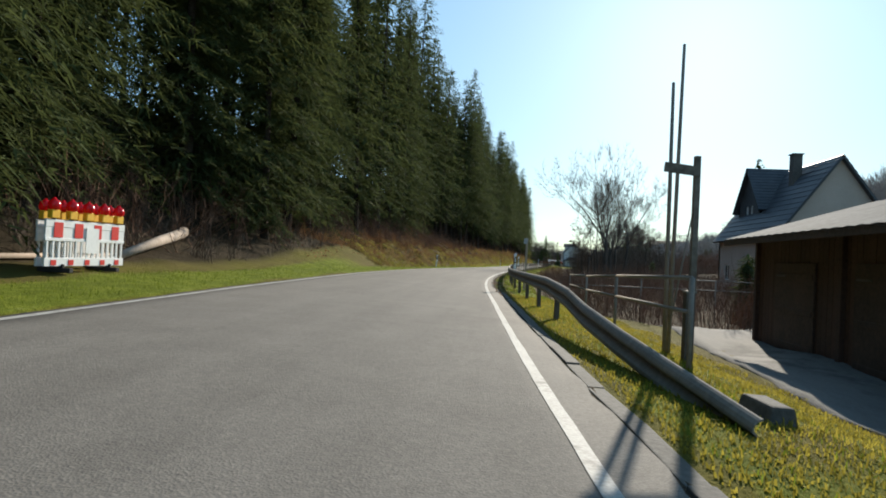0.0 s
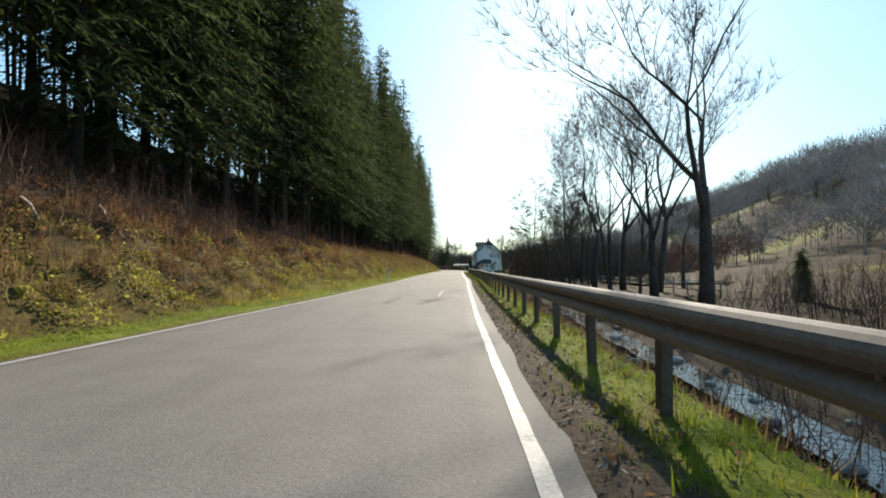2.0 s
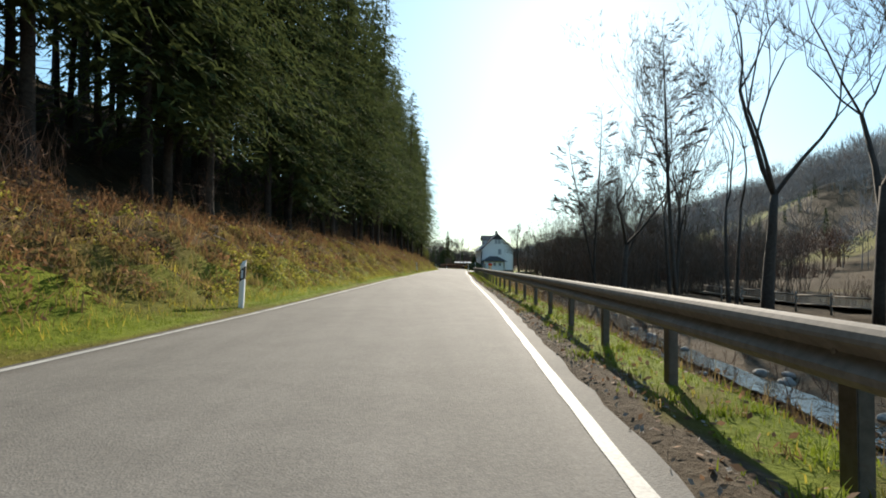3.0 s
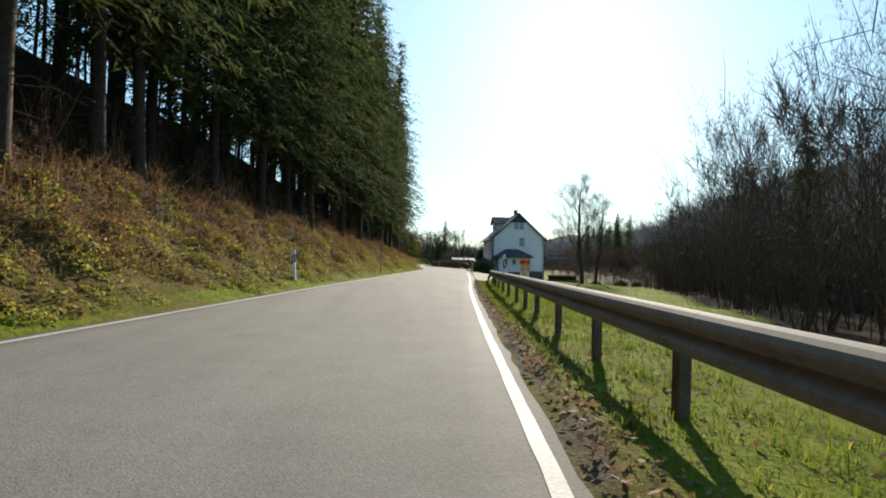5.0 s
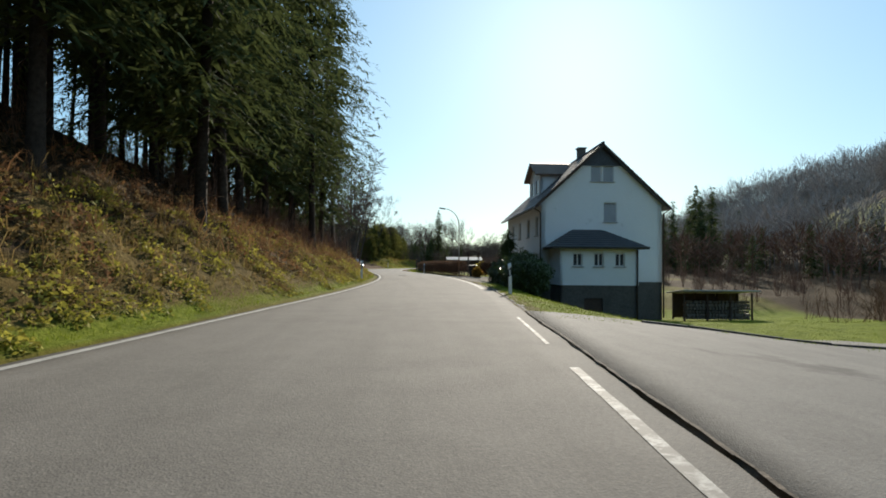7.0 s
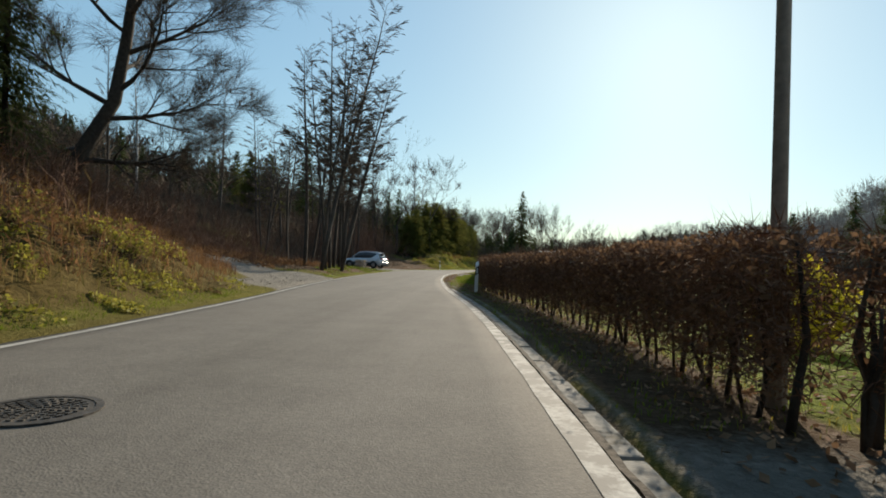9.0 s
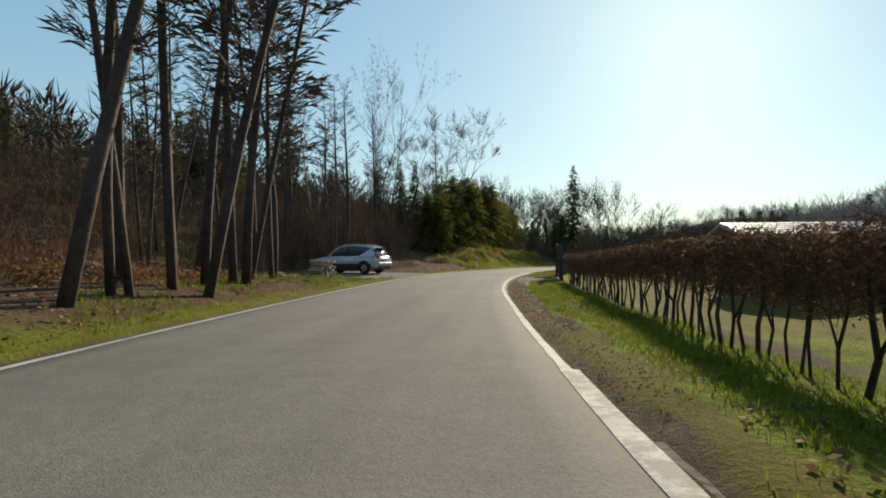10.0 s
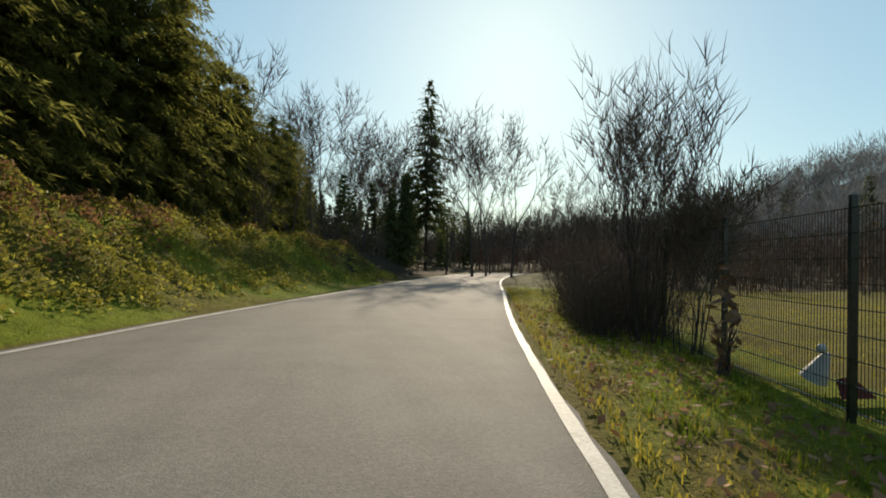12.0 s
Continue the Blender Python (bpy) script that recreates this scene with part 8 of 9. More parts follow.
stuff("verge_grass", "short olive grass reaching the asphalt", "grass", blades("verge_grass", pts, 0.05, 0.006, 0.8, M_OLIVE, 0.5))
pts, y, d = scatter(26000, 276, 330, 2.3, 16)
stuff("meadow_grass", "ochre green meadow grass behind the fence", "grass", blades("meadow_grass", pts, 0.055, 0.011, 0.5, M_OLIVE, 0.5, True))
pts, y, d = scatter(12000, 296, 326, -ROAD_W - 1.4, -ROAD_W - 4.6)
stuff("bank_grass", "rough green grass on the bank below the conifers", "grass", blades("bank_grass", pts, 0.14, 0.009, 0.9, M_OLIVE, 0.6))
pts, y, d = scatter(9000, 252, 275, -ROAD_W - 0.5, -ROAD_W - 3.0, lambda y, d: np.sin(y * 1.3 + 2.0) + np.sin(y * 0.57 + d * 1.9) > 0.25)
stuff("verge_grass", "rough green grass along the alder row", "grass", blades("verge_grass", pts, 0.11, 0.008, 0.7, M_GRASS, 0.6))
pts, y, d = scatter(46000, -6, 12, 0.62, 3.8)
stuff("verge_grass", "short yellowish grass beside the kerb", "grass", blades("verge_grass", pts, 0.045, 0.007, 0.8, M_OLIVE, 0.5))
pts, y, d = scatter(14000, 64, 124, -ROAD_W - 0.8, lambda y: -ROAD_W - np.interp(y, [64, 80, 112, 124], [1.6, 3.4, 3.2, 1.6]))
stuff("bank_grass", "yellow-green grass on the lower bank", "grass", blades("bank_grass", pts, 0.15, 0.008, 0.9, M_OLIVE, 0.7, True))
tus, y, d = scatter(1500, 14, 312, 0.45, 2.4, lambda y, d: tuft_patch(y, d) & ~((y > 158) & (y < 252)) & ~((y > 271) & (y < 279)) & ~((y > 251) & (y < 271) & (d < 0.9)))
tus = np.repeat(tus, 26, 0) + NR.normal(0, 0.055, (len(tus) * 26, 3)) * [1, 1, 0.1]
stuff("verge_tufts", "taller tufts of fresh grass on the verge", "grass", blades("verge_tufts", tus, 0.13, 0.0055, 0.75, M_GRASS, 0.8))
tus, y, d = scatter(500, 14, 312, 0.4, 2.4, lambda y, d: ~((y > 158) & (y < 252)) & ~((y > 271) & (y < 279)) & ~((y > 251) & (y < 271) & (d < 0.9)))
tus = np.repeat(tus, 22, 0) + NR.normal(0, 0.06, (len(tus) * 22, 3)) * [1, 1, 0.1]
stuff("verge_tufts", "withered straw tufts on the verge", "grass", blades("verge_tufts", tus, 0.11, 0.005, 0.95, M_DRY, 0.8))
pts, y, d = scatter(5200, 14, 160, 0.22, 0.95)
stuff("soil_clods", "brown clods of soil and gravel along the asphalt edge", "debris", flakes("soil_clods", pts + [0, 0, 0.012], 0.022, M_GRAVEL, 0.9))
pts, y, d = scatter(3600, 14, 158, 0.5, 2.2)
stuff("leaf_litter", "dead brown leaves scattered over the verge grass", "leaves", flakes("leaf_litter", pts + [0, 0, 0.04], 0.035, M_LEAF, 0.5))
pts, y, d = scatter(1500, 251, 273, 0.16, 0.8)
stuff("soil_clods", "dark brown clods of earth in the rut beside the asphalt", "debris", flakes("soil_clods", pts + [0, 0, 0.006], 0.02, M_BRACKEN, 0.5))
pts, y, d = scatter(900, 286, 312, 0.14, 1.9)
stuff("leaf_litter", "pale curled leaves scattered over the verge", "leaves", flakes("leaf_litter", pts + [0, 0, 0.05], 0.04, M_LEAF, 0.5))
for y0, y1, d0, d1, n in ((64.6, 68.0, -1.75, -0.75, 1500), (65.0, 68.6, -2.75, -2.3, 600), (70.0, 76.0, -1.1, -0.4, 500), (200.0, 209.0, -1.4, -0.6, 350)):
    ys, ds = NR.uniform(y0, y1, n), (d0 + d1) / 2 + NR.normal(0, 0.25, n) * (d1 - d0)
    keep = wobble(ys, ds * 2, 0.6, 4.0) > -0.1
    ys, ds = ys[keep], ds[keep]
    q = np.stack([line_x(ys) + ds * np.sqrt(1 + slope_at(ys) ** 2), ys, road_z(ys, ds) + 0.002], 1)
    stuff("worn_asphalt", "dark pits in the worn asphalt surface", "damage", flakes("worn_asphalt", q, 0.02, M_MUD, 0.03))
# leaf litter
pts, y, d = scatter(5000, 224, 251, 0.75, 3.4)
stuff("leaf_litter", "brown hedge leaves on the soil below the hedge", "leaves", flakes("leaf_litter", pts + [0, 0, 0.02], 0.035, M_LEAF, 0.35))
pts, y, d = scatter(9000, 252, 297, -ROAD_W - 0.7, -ROAD_W - 12, lambda y, d: ~((y < 283) & (y > 273.5) & (d > -ROAD_W - 6)))
stuff("leaf_litter", "dry brown leaf litter beside the road", "leaves", flakes("leaf_litter", pts + [0, 0, 0.03], 0.05, M_LEAF, 0.35))
pts, y, d = scatter(3000, 255, 312, 0.5, 2.2)
stuff("leaf_litter", "scattered dry leaves on the verge", "leaves", flakes("leaf_litter", pts + [0, 0, 0.03], 0.035, M_LEAF, 0.35))
pts, y, d = scatter(2600, 10, 160, 0.3, 0.85)
stuff("verge_debris", "small stones and dry leaves along the road edge", "debris", flakes("verge_debris", pts + [0, 0, 0.015], 0.028, M_LEAF, 0.5))


# ---- wooded valley sides ----
def far_wood(name, label, spots, h, arms, w, material, spread=0.3):
    """Many leafless trees seen from afar: thin trunks under rounded crowns of upright twigs."""
    base = np.array(spots)
    n = len(base)
    size = NR.uniform(0.7, 1.2, n) * h
    P = [base - [0, 0, 0.5]]
    D = [np.stack([NR.normal(0, 0.3, n), NR.normal(0, 0.3, n), size * 0.9], 1)]
    W = [np.full(n, w * 1.2)]
    u = NR.normal(0, 1, (arms, n, 3))
    u /= np.linalg.norm(u, axis=2)[:, :, None]
    u *= np.cbrt(NR.uniform(0.15, 1, (arms, n)))[:, :, None]
    c = u * size[None, :, None] * np.array([spread, spread, 0.36]) + base[None] + np.stack([np.zeros(n), np.zeros(n), size * 0.62], 1)[None]
    go = (u * [1, 1, 0.4] + [0, 0, 0.75] + NR.normal(0, 0.25, u.shape)) * (size[None, :, None] * NR.uniform(0.1, 0.22, (arms, n, 1)))
    P.append((c - go * 0.5).reshape(-1, 3))
    D.append(go.reshape(-1, 3))
    W.append(np.full(arms * n, w * 0.7))
    P, D, W = np.concatenate(P), np.concatenate(D), np.concatenate(W)
    a = np.cross(NR.normal(0, 1, P.shape), D)
    a = a / (np.linalg.norm(a, axis=1)[:, None] + 1e-9) * W[:, None]
    v = np.stack([P - a, P + a, P + D], 1).reshape(-1, 3)
    return stuff(name, label, "wood", np_mesh(name, v, np.arange(len(v)).reshape(-1, 3), material))


def wood_spots(n, y0, y1, d0, d1):
    y, d = NR.uniform(y0, y1, n), NR.uniform(d0, d1, n)
    x = line_x(np.clip(y, -50, 370)) + d
    return np.stack([x, y, ground_z(x, y)], 1)


# M_FARTWIG woods carry the distance haze in their pale twig colour
far_wood("hillside_wood", "grey-brown leafless wood on the valley side, paled for haze", [q for q in wood_spots(1700, 20, 480, 60, 175) if wobble(q[0], q[1], 34.0, 2.5) < (-0.12 if q[1] < 230 else 0.42) and not in_glade(q[0], q[1])], 12, 120, 0.1, M_FARTWIG)
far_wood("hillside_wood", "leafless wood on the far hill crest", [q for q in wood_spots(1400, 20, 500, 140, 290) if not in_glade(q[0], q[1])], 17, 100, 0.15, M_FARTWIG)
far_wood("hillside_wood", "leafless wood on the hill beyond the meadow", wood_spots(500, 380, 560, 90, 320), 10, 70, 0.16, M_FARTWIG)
far_wood("valley_wood", "reddish leafless trees along the valley floor", wood_spots(420, 165, 380, 42, 74), 7, 80, 0.1, M_TWIGRED)
far_wood("forest_hill", "leafless wood on the hill behind the lay-by", wood_spots(1300, 225, 420, -180, -28), 6.5, 60, 0.13, M_TWIG)
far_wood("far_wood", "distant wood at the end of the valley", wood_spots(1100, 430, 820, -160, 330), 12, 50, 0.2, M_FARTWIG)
def box_spots(n, x0, x1, y0, y1):
    x, y = NR.uniform(x0, x1, n), NR.uniform(y0, y1, n)
    return np.stack([x, y, ground_z(x, y)], 1)


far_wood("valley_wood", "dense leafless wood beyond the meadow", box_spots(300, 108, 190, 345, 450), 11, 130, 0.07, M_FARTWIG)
far_wood("valley_wood", "leafless undergrowth at the wood edge beyond the meadow", box_spots(500, 98, 130, 330, 420), 4, 60, 0.06, M_TWIGRED)
far_wood("valley_wood", "dense leafless wood closing the bend", box_spots(260, 66, 128, 376, 420), 9, 120, 0.06, M_TWIG)
far_wood("valley_wood", "brown undergrowth closing the bend", box_spots(420, 66, 120, 374, 396), 3.6, 70, 0.05, M_TWIGRED)
FARSPRUCE = spruce_meshes(97, 15, 0.6, 3.2, 2, dead=0, gap=0.9, wide=9.0)
hill = []
for k in range(580):
    y, d = (rnd.uniform(226, 371), rnd.uniform(-150, -32)) if k < 400 else (rnd.uniform(60, 330), rnd.uniform(70, 150)) if k < 440 else (rnd.uniform(225, 371), rnd.uniform(52, 84)) if k < 520 else (rnd.uniform(332, 371), rnd.uniform(-32, -8))
    p = spot(y, d)
    hill.append(pose(p.x, p.y, p.z - 0.2, 0, 0, rnd.uniform(0, 360)) @ Matrix.Scale(rnd.uniform(0.32, 0.55), 4))
for x, y, z in box_spots(34, 112, 180, 350, 430):
    hill.append(pose(x, y, z - 0.2, 0, 0, rnd.uniform(0, 360)) @ Matrix.Scale(rnd.uniform(0.6, 0.95), 4))
thing("hill_spruces", "dark spruces scattered through the hillside woods", "wood", kind="stuff", me=joined("hill_spruces", [FARSPRUCE[1]] * len(hill), hill, M_NEEDLE))


# ---- hedges ----
def hedge(name, label, path, top, stem_h, density, leaf, thick=0.35, seed=1):
    """A clipped beech hedge: stems, twigs and clinging brown leaves along a path of ground points."""
    r = np.random.RandomState(seed)
    h = thing(name, label, "hedge")
    path = [Vector(p) for p in path]
    seg = [(a, b, (b - a).length) for a, b in zip(path, path[1:])]
    total = sum(s[2] for s in seg)

    def along(u):
        for a, b, l in seg:
            if u <= l:
                return a.lerp(b, u / l)
            u -= l
        return path[-1].copy()

    n = int(total / 0.32)
    for k in range(n):
        p = along((k + r.uniform(0.2, 0.8)) * total / n)
        g = Geo()
        bx, by = r.normal(0, 0.05, 2)
        j = [(p.x + r.normal(0, thick * 0.12), p.y, p.z - 0.1)]
        for i in range(1, 5):
            f = i / 4
            j.append((p.x + bx * f + r.normal(0, 0.035), p.y + by * f + r.normal(0, 0.05), p.z + top * 0.92 * f))
        r0 = r.uniform(0.016, 0.034)
        g.tube(j, [r0, r0 * 0.9, r0 * 0.75, r0 * 0.55, r0 * 0.3], 5)
        if r.rand() < 0.5:
            q = Vector(j[1])
            s = r.choice([-1, 1])
            g.tube([q, q + Vector((r.normal(0, 0.05), s * 0.14, 0.22)), q + Vector((r.normal(0, 0.05), s * 0.2, 0.55))], [r0 * 0.7, r0 * 0.5, r0 * 0.3], 4)
        part("stem", g.mesh("stem", M_BARK, True), h)
    m = int(total * density)
    us = np.sort(r.uniform(0, total, m))
    base = np.array([along(u)[:] for u in us])
    z = stem_h + (top - stem_h) * r.beta(1.6, 1.25, m) + 0.05 * np.sin(us * 2.1)
    pts = base + np.stack([r.normal(0, thick * 0.33, m), r.normal(0, 0.1, m), z], 1)
    go = r.normal(0, 1, (m, 3)) * [1, 1, 0.8]
    go = go / np.linalg.norm(go, axis=1)[:, None] * r.uniform(0.1, 0.3, m)[:, None]
    a = np.cross(r.normal(0, 1, (m, 3)), go)
    a = a / np.linalg.norm(a, axis=1)[:, None] * 0.005
    v = np.stack([pts - a, pts + a, pts + go], 1).reshape(-1, 3)
    part("twig_mass", np_mesh("twig_mass", v, np.arange(3 * m).reshape(-1, 3), M_TWIGRED), h)["kind"] = "stuff"
    n2 = int(total * leaf)
    us = np.sort(r.uniform(0, total, n2))
    base = np.array([along(u)[:] for u in us])
    z = stem_h * 0.9 + (top - stem_h * 0.9) * r.beta(1.9, 1.2, n2)
    pts = base + np.stack([r.normal(0, thick * 0.36, n2), r.normal(0, 0.1, n2), z], 1)
    part("leaf_mass", flakes("leaf_mass", pts, 0.028, M_LEAF, 1.0), h)["kind"] = "stuff"
    return h


hedge("beech_hedge", "dense clipped beech hedge with brown leaves beside the road", [spot(y, d) for y, d in ((226.0, 1.45), (228, 1.66), (231, 1.72), (236, 1.55), (241, 1.5), (245.5, 1.7), (250, 2.15))], 1.34, 0.14, 2400, 1500, 0.46, 21)
hedge("beech_hedge", "thin beech hedge with bare lower stems", [spot(y, d) for y, d in ((250, 2.15), (256, 2.6), (262, 2.9), (268, 2.95), (274.0, 2.8))], 1.38, 0.6, 1500, 500, 0.32, 22)
hedge("beech_hedge", "clipped brown beech hedge beside the garden gate", [spot(y, d) for y, d in ((225.1, 3.4), (224.6, 4.6), (224.0, 6.4), (223.2, 8.6))], 1.3, 0.12, 7000, 5200, 0.42, 23)

hedge("beech_hedge", "gappy end of the beech hedge beside the garden arch", [spot(y, d) for y, d in ((225.9, 1.5), (225.5, 2.28), (225.8, 1.6), (225.4, 2.2), (225.9, 1.7))], 1.3, 0.3, 420, 240, 0.2, 24)

# ---- garden gate with arched trellis, bin, lamp and parasol ----
p = spot(225.35, 2.8)
arch = thing("garden_arch", "dark wooden arched pergola over a garden gate", "pergola", pose(p.x, p.y, p.z, 0, 0, -12))
for sx in (-0.43, 0.43):
    for sy in (-0.22, 0.22):
        part("post", bevelled(Geo().box(sx, sy, 0.95, 0.07, 0.07, 2.1).mesh("arch_post", M_DARKWOOD), 0.005, 1), arch)
for sy in (-0.25, 0.25):
    g = Geo()
    arcs = [(-0.63 + 1.26 * k / 12, sy, 1.93 + 0.26 * math.sin(math.pi * k / 12)) for k in range(13)]
    for a, b in zip(arcs, arcs[1:]):
        a, b = Vector(a), Vector(b)
        g.box(*((a + b) / 2), (b - a).length + 0.02, 0.045, 0.09, 0, 0, -math.degrees(math.atan2(b.z - a.z, b.x - a.x)))
    part("arch_beam", g.mesh("arch_beam", M_DARKWOOD), arch)
for k in range(7):
    u = -0.57 + 0.19 * k
    z = 1.93 + 0.26 * math.sin(math.pi * (u + 0.63) / 1.26) + 0.075
    part("cross_batten", bevelled(Geo().box(u, 0, z, 0.05, 0.95, 0.05).mesh("cross_batten", M_DARKWOOD), 0.004, 1), arch)
p = spot(224.85, 2.66)
bin_ = thing("waste_bin", "black plastic wheeled bin standing before the garden arch", "bin", pose(p.x, p.y, p.z, 0, 0, -19) @ Matrix.Scale(0.96, 4))
g = Geo().add([(-0.25, -0.28, 0.05), (0.25, -0.28, 0.05), (0.25, 0.28, 0.05), (-0.25, 0.28, 0.05), (-0.31, -0.34, 0.98), (0.31, -0.34, 0.98), (0.31, 0.36, 0.98), (-0.31, 0.36, 0.98)],
              [(3, 2, 1, 0), (4, 5, 6, 7), (0, 1, 5, 4), (1, 2, 6, 5), (2, 3, 7, 6), (3, 0, 4, 7)])
part("body", bevelled(g.mesh("bin_body", M_BLACK), 0.02), bin_)
part("lid", bevelled(Geo().box(0, 0, 1.02, 0.66, 0.74, 0.06, 0, 2).mesh("bin_lid", M_BLACK), 0.02), bin_)
for s in (-0.24, 0.24):
    part("wheel", Geo().tube([(s - 0.03, 0.32, 0.1), (s + 0.03, 0.32, 0.1)], 0.1, 14).mesh("bin_wheel", M_RUBBER), bin_)

p = spot(226.75, 1.76)
lamp = thing("street_lamp", "tall grey street lamp with curved arm", "street lamp", pose(p.x, p.y, p.z, 0, 0, heading(226)))
pts = [(0, 0, -0.2), (0, 0, 1.2), (0, 0, 4.5)] + [(-1.35 + 1.35 * math.cos(a), 0.1 * math.sin(a), 4.5 + 1.5 * math.sin(a)) for a in (0.25, 0.5, 0.8, 1.1, 1.4)]
part("mast", Geo().tube(pts, [0.065, 0.06, 0.05, 0.046, 0.043, 0.04, 0.038, 0.036], 10).mesh("mast", M_STEEL, True), lamp)
part("base_sleeve", Geo().lathe([(0.085, -0.1), (0.085, 0.9), (0.07, 0.95)], 12).mesh("base_sleeve", M_STEEL), lamp)
g = Geo().box(-1.5, 0.1, 6.02, 0.6, 0.2, 0.1, 0, 0, 6)
head = part("lamp_head", bevelled(g.mesh("lamp_head", M_SHUTTER), 0.03), lamp)
part("diffuser", bevelled(Geo().box(-1.5, 0.1, 5.96, 0.45, 0.15, 0.05, 0, 0, 6).mesh("diffuser", M_WHITE), 0.02), head)

p = spot(230.0, 8.6)
par = thing("parasol", "pale open garden parasol behind the hedge", "parasol", pose(p.x, p.y, p.z, 0, 0, 15))
n = 8
g = Geo()
ring = [(2.4 * math.cos(2 * math.pi * k / n), 2.4 * math.sin(2 * math.pi * k / n), 1.54 - 0.04 * (k % 2)) for k in range(n)]
mid = [(1.2 * math.cos(2 * math.pi * k / n), 1.2 * math.sin(2 * math.pi * k / n), 1.72) for k in range(n)]
g.add(ring + mid + [(0, 0, 1.92)], [(k, (k + 1) % n, n + (k + 1) % n, n + k) for k in range(n)] + [(n + k, n + (k + 1) % n, 2 * n) for k in range(n)])
drop = [(x, y, z - 0.16) for x, y, z in ring]
g.add(ring + drop, [(n + k, n + (k + 1) % n, (k + 1) % n, k) for k in range(n)])
part("canopy", g.mesh("canopy", M_PARASOL), par)
part("pole", Geo().tube([(0, 0, 0), (0, 0, 1.95)], 0.025, 8).mesh("parasol_pole", M_WOOD, True), par)
for k in range(n):
    part("rib", Geo().tube([(0, 0, 1.88), (mid[k][0], mid[k][1], 1.7), (ring[k][0], ring[k][1], 1.47)], 0.01, 5).mesh("rib", M_WOOD), par)
part("foot", bevelled(Geo().box(0, 0, 0.05, 0.5, 0.5, 0.1).mesh("parasol_foot", M_CONC), 0.02), par)


def leafy_bush(name, label, pts, radii, leaves, size, material, seed, stems=14):
    """A rounded bush: woody stems and leaves thickest near its skin, with an uneven outline."""
    r = np.random.RandomState(seed)
    b = thing(name, label, "bush", Matrix.Translation(pts))
    g = Geo()
    for k in range(stems):
        a, e = r.uniform(0, 6.28), r.uniform(0.3, 1.4)
        end = Vector((math.cos(a) * math.cos(e) * radii[0], math.sin(a) * math.cos(e) * radii[1], radii[2] * (0.5 + 0.9 * math.sin(e)) * 0.9))
        g.tube([(r.normal(0, 0.05), r.normal(0, 0.05), -0.1), end * 0.5 + Vector((0, 0, 0.1)), end], [0.02, 0.012, 0.005], 4)
    part("stem", g.mesh("stem", M_BARK), b)
    u = r.normal(0, 1, (leaves, 3))
    u /= np.linalg.norm(u, axis=1)[:, None]
    lump = 1 + 0.16 * np.sin(u[:, 0] * 5 + seed) * np.sin(u[:, 1] * 6) + 0.1 * np.sin(u[:, 2] * 9 + u[:, 0] * 7)
    rad = lump * np.cbrt(r.uniform(0.25, 1.0, leaves))
    q = u * rad[:, None] * np.array(radii) + [0, 0, radii[2] * 0.92]
    q = q[q[:, 2] > 0.02]
    part("foliage", flakes("foliage", q, size, material, 1.0), b)
    return b


leafy_bush("golden_bush", "rounded golden-orange clipped thuja bush on gravel", spot(221.85, 2.5), (0.42, 0.42, 0.4), 9000, 0.03, M_ORANGE, 3)
leafy_bush("flowering_bush", "yellow flowering shrub in the garden", spot(231.5, 5.0), (0.8, 0.8, 0.75), 4500, 0.05, M_FLOWER, 4)
for k, (y, d, rr) in enumerate(((206.5, 2.9, (1.3, 1.4, 1.1)), (208.5, 3.3, (1.4, 1.4, 1.3)), (211.0, 3.4, (1.4, 1.5, 1.25)), (204.8, 2.7, (1.1, 1.2, 0.9)), (213.5, 3.0, (1.1, 1.3, 1.0)))):
    leafy_bush("evergreen_bush", "dark evergreen bush beside the white house", spot(y, d, -0.1), rr, 7000, 0.06, M_IVY, 30 + k)
for k, (y, d, rr) in enumerate(((17.5, 12.0, (1.0, 1.0, 0.7)), (19.5, 14.0, (1.2, 1.0, 0.7)), (22, 15.5, (1.1, 1.1, 0.9)))):
    leafy_bush("evergreen_bush", "low dark evergreen bush beside the lane", spot(y, d, -0.1), rr, 4500, 0.06, M_IVY, 40 + k)
for k, (y, d, rr) in enumerate(((198.5, 16.5, (0.6, 0.6, 0.42)), (196.5, 19.0, (0.8, 0.7, 0.5)), (199.5, 22.0, (0.6, 0.6, 0.4)))):
    leafy_bush("round_bush", "small round clipped bush on the lawn", spot(y, d, -0.05), rr, 3500, 0.05, M_IVY, 50 + k)

# ---- blocks and wood on the lawn ----
for k, (y, d) in enumerate(((169.4, 2.6), (170.8, 2.85), (172.5, 3.15), (174.1, 3.3), (175.6, 3.5))):
    p = spot(y, d)
    t = thing("wooden_block", "dark weathered timber block edging the driveway", "block", pose(p.x, p.y, p.z, random.uniform(-3, 3), random.uniform(-4, 4), heading(y) + random.uniform(-14, 14)), "timber blocks")
    part("body", bevelled(Geo().box(0, 0, 0.05, 0.36, 0.2, 0.2).mesh("block_body", M_DARKWOOD), 0.025), t)

p = Vector((70.9, 209.9, gz(73.0, 210.0)))
ws = thing("wood_store", "dark low wooden log store with pale roof sheet", "shed", pose(p.x, p.y, p.z, 0, 0, -4) @ Matrix.Diagonal((0.95, 1, 1.15, 1)))
for x in (0, 1.5, 3.0, 4.4):
    for y in (0, 1.6):
        part("post", bevelled(Geo().box(x, y, 0.7, 0.1, 0.1, 1.5).mesh("store_post", M_DARKWOOD), 0.008, 1), ws)
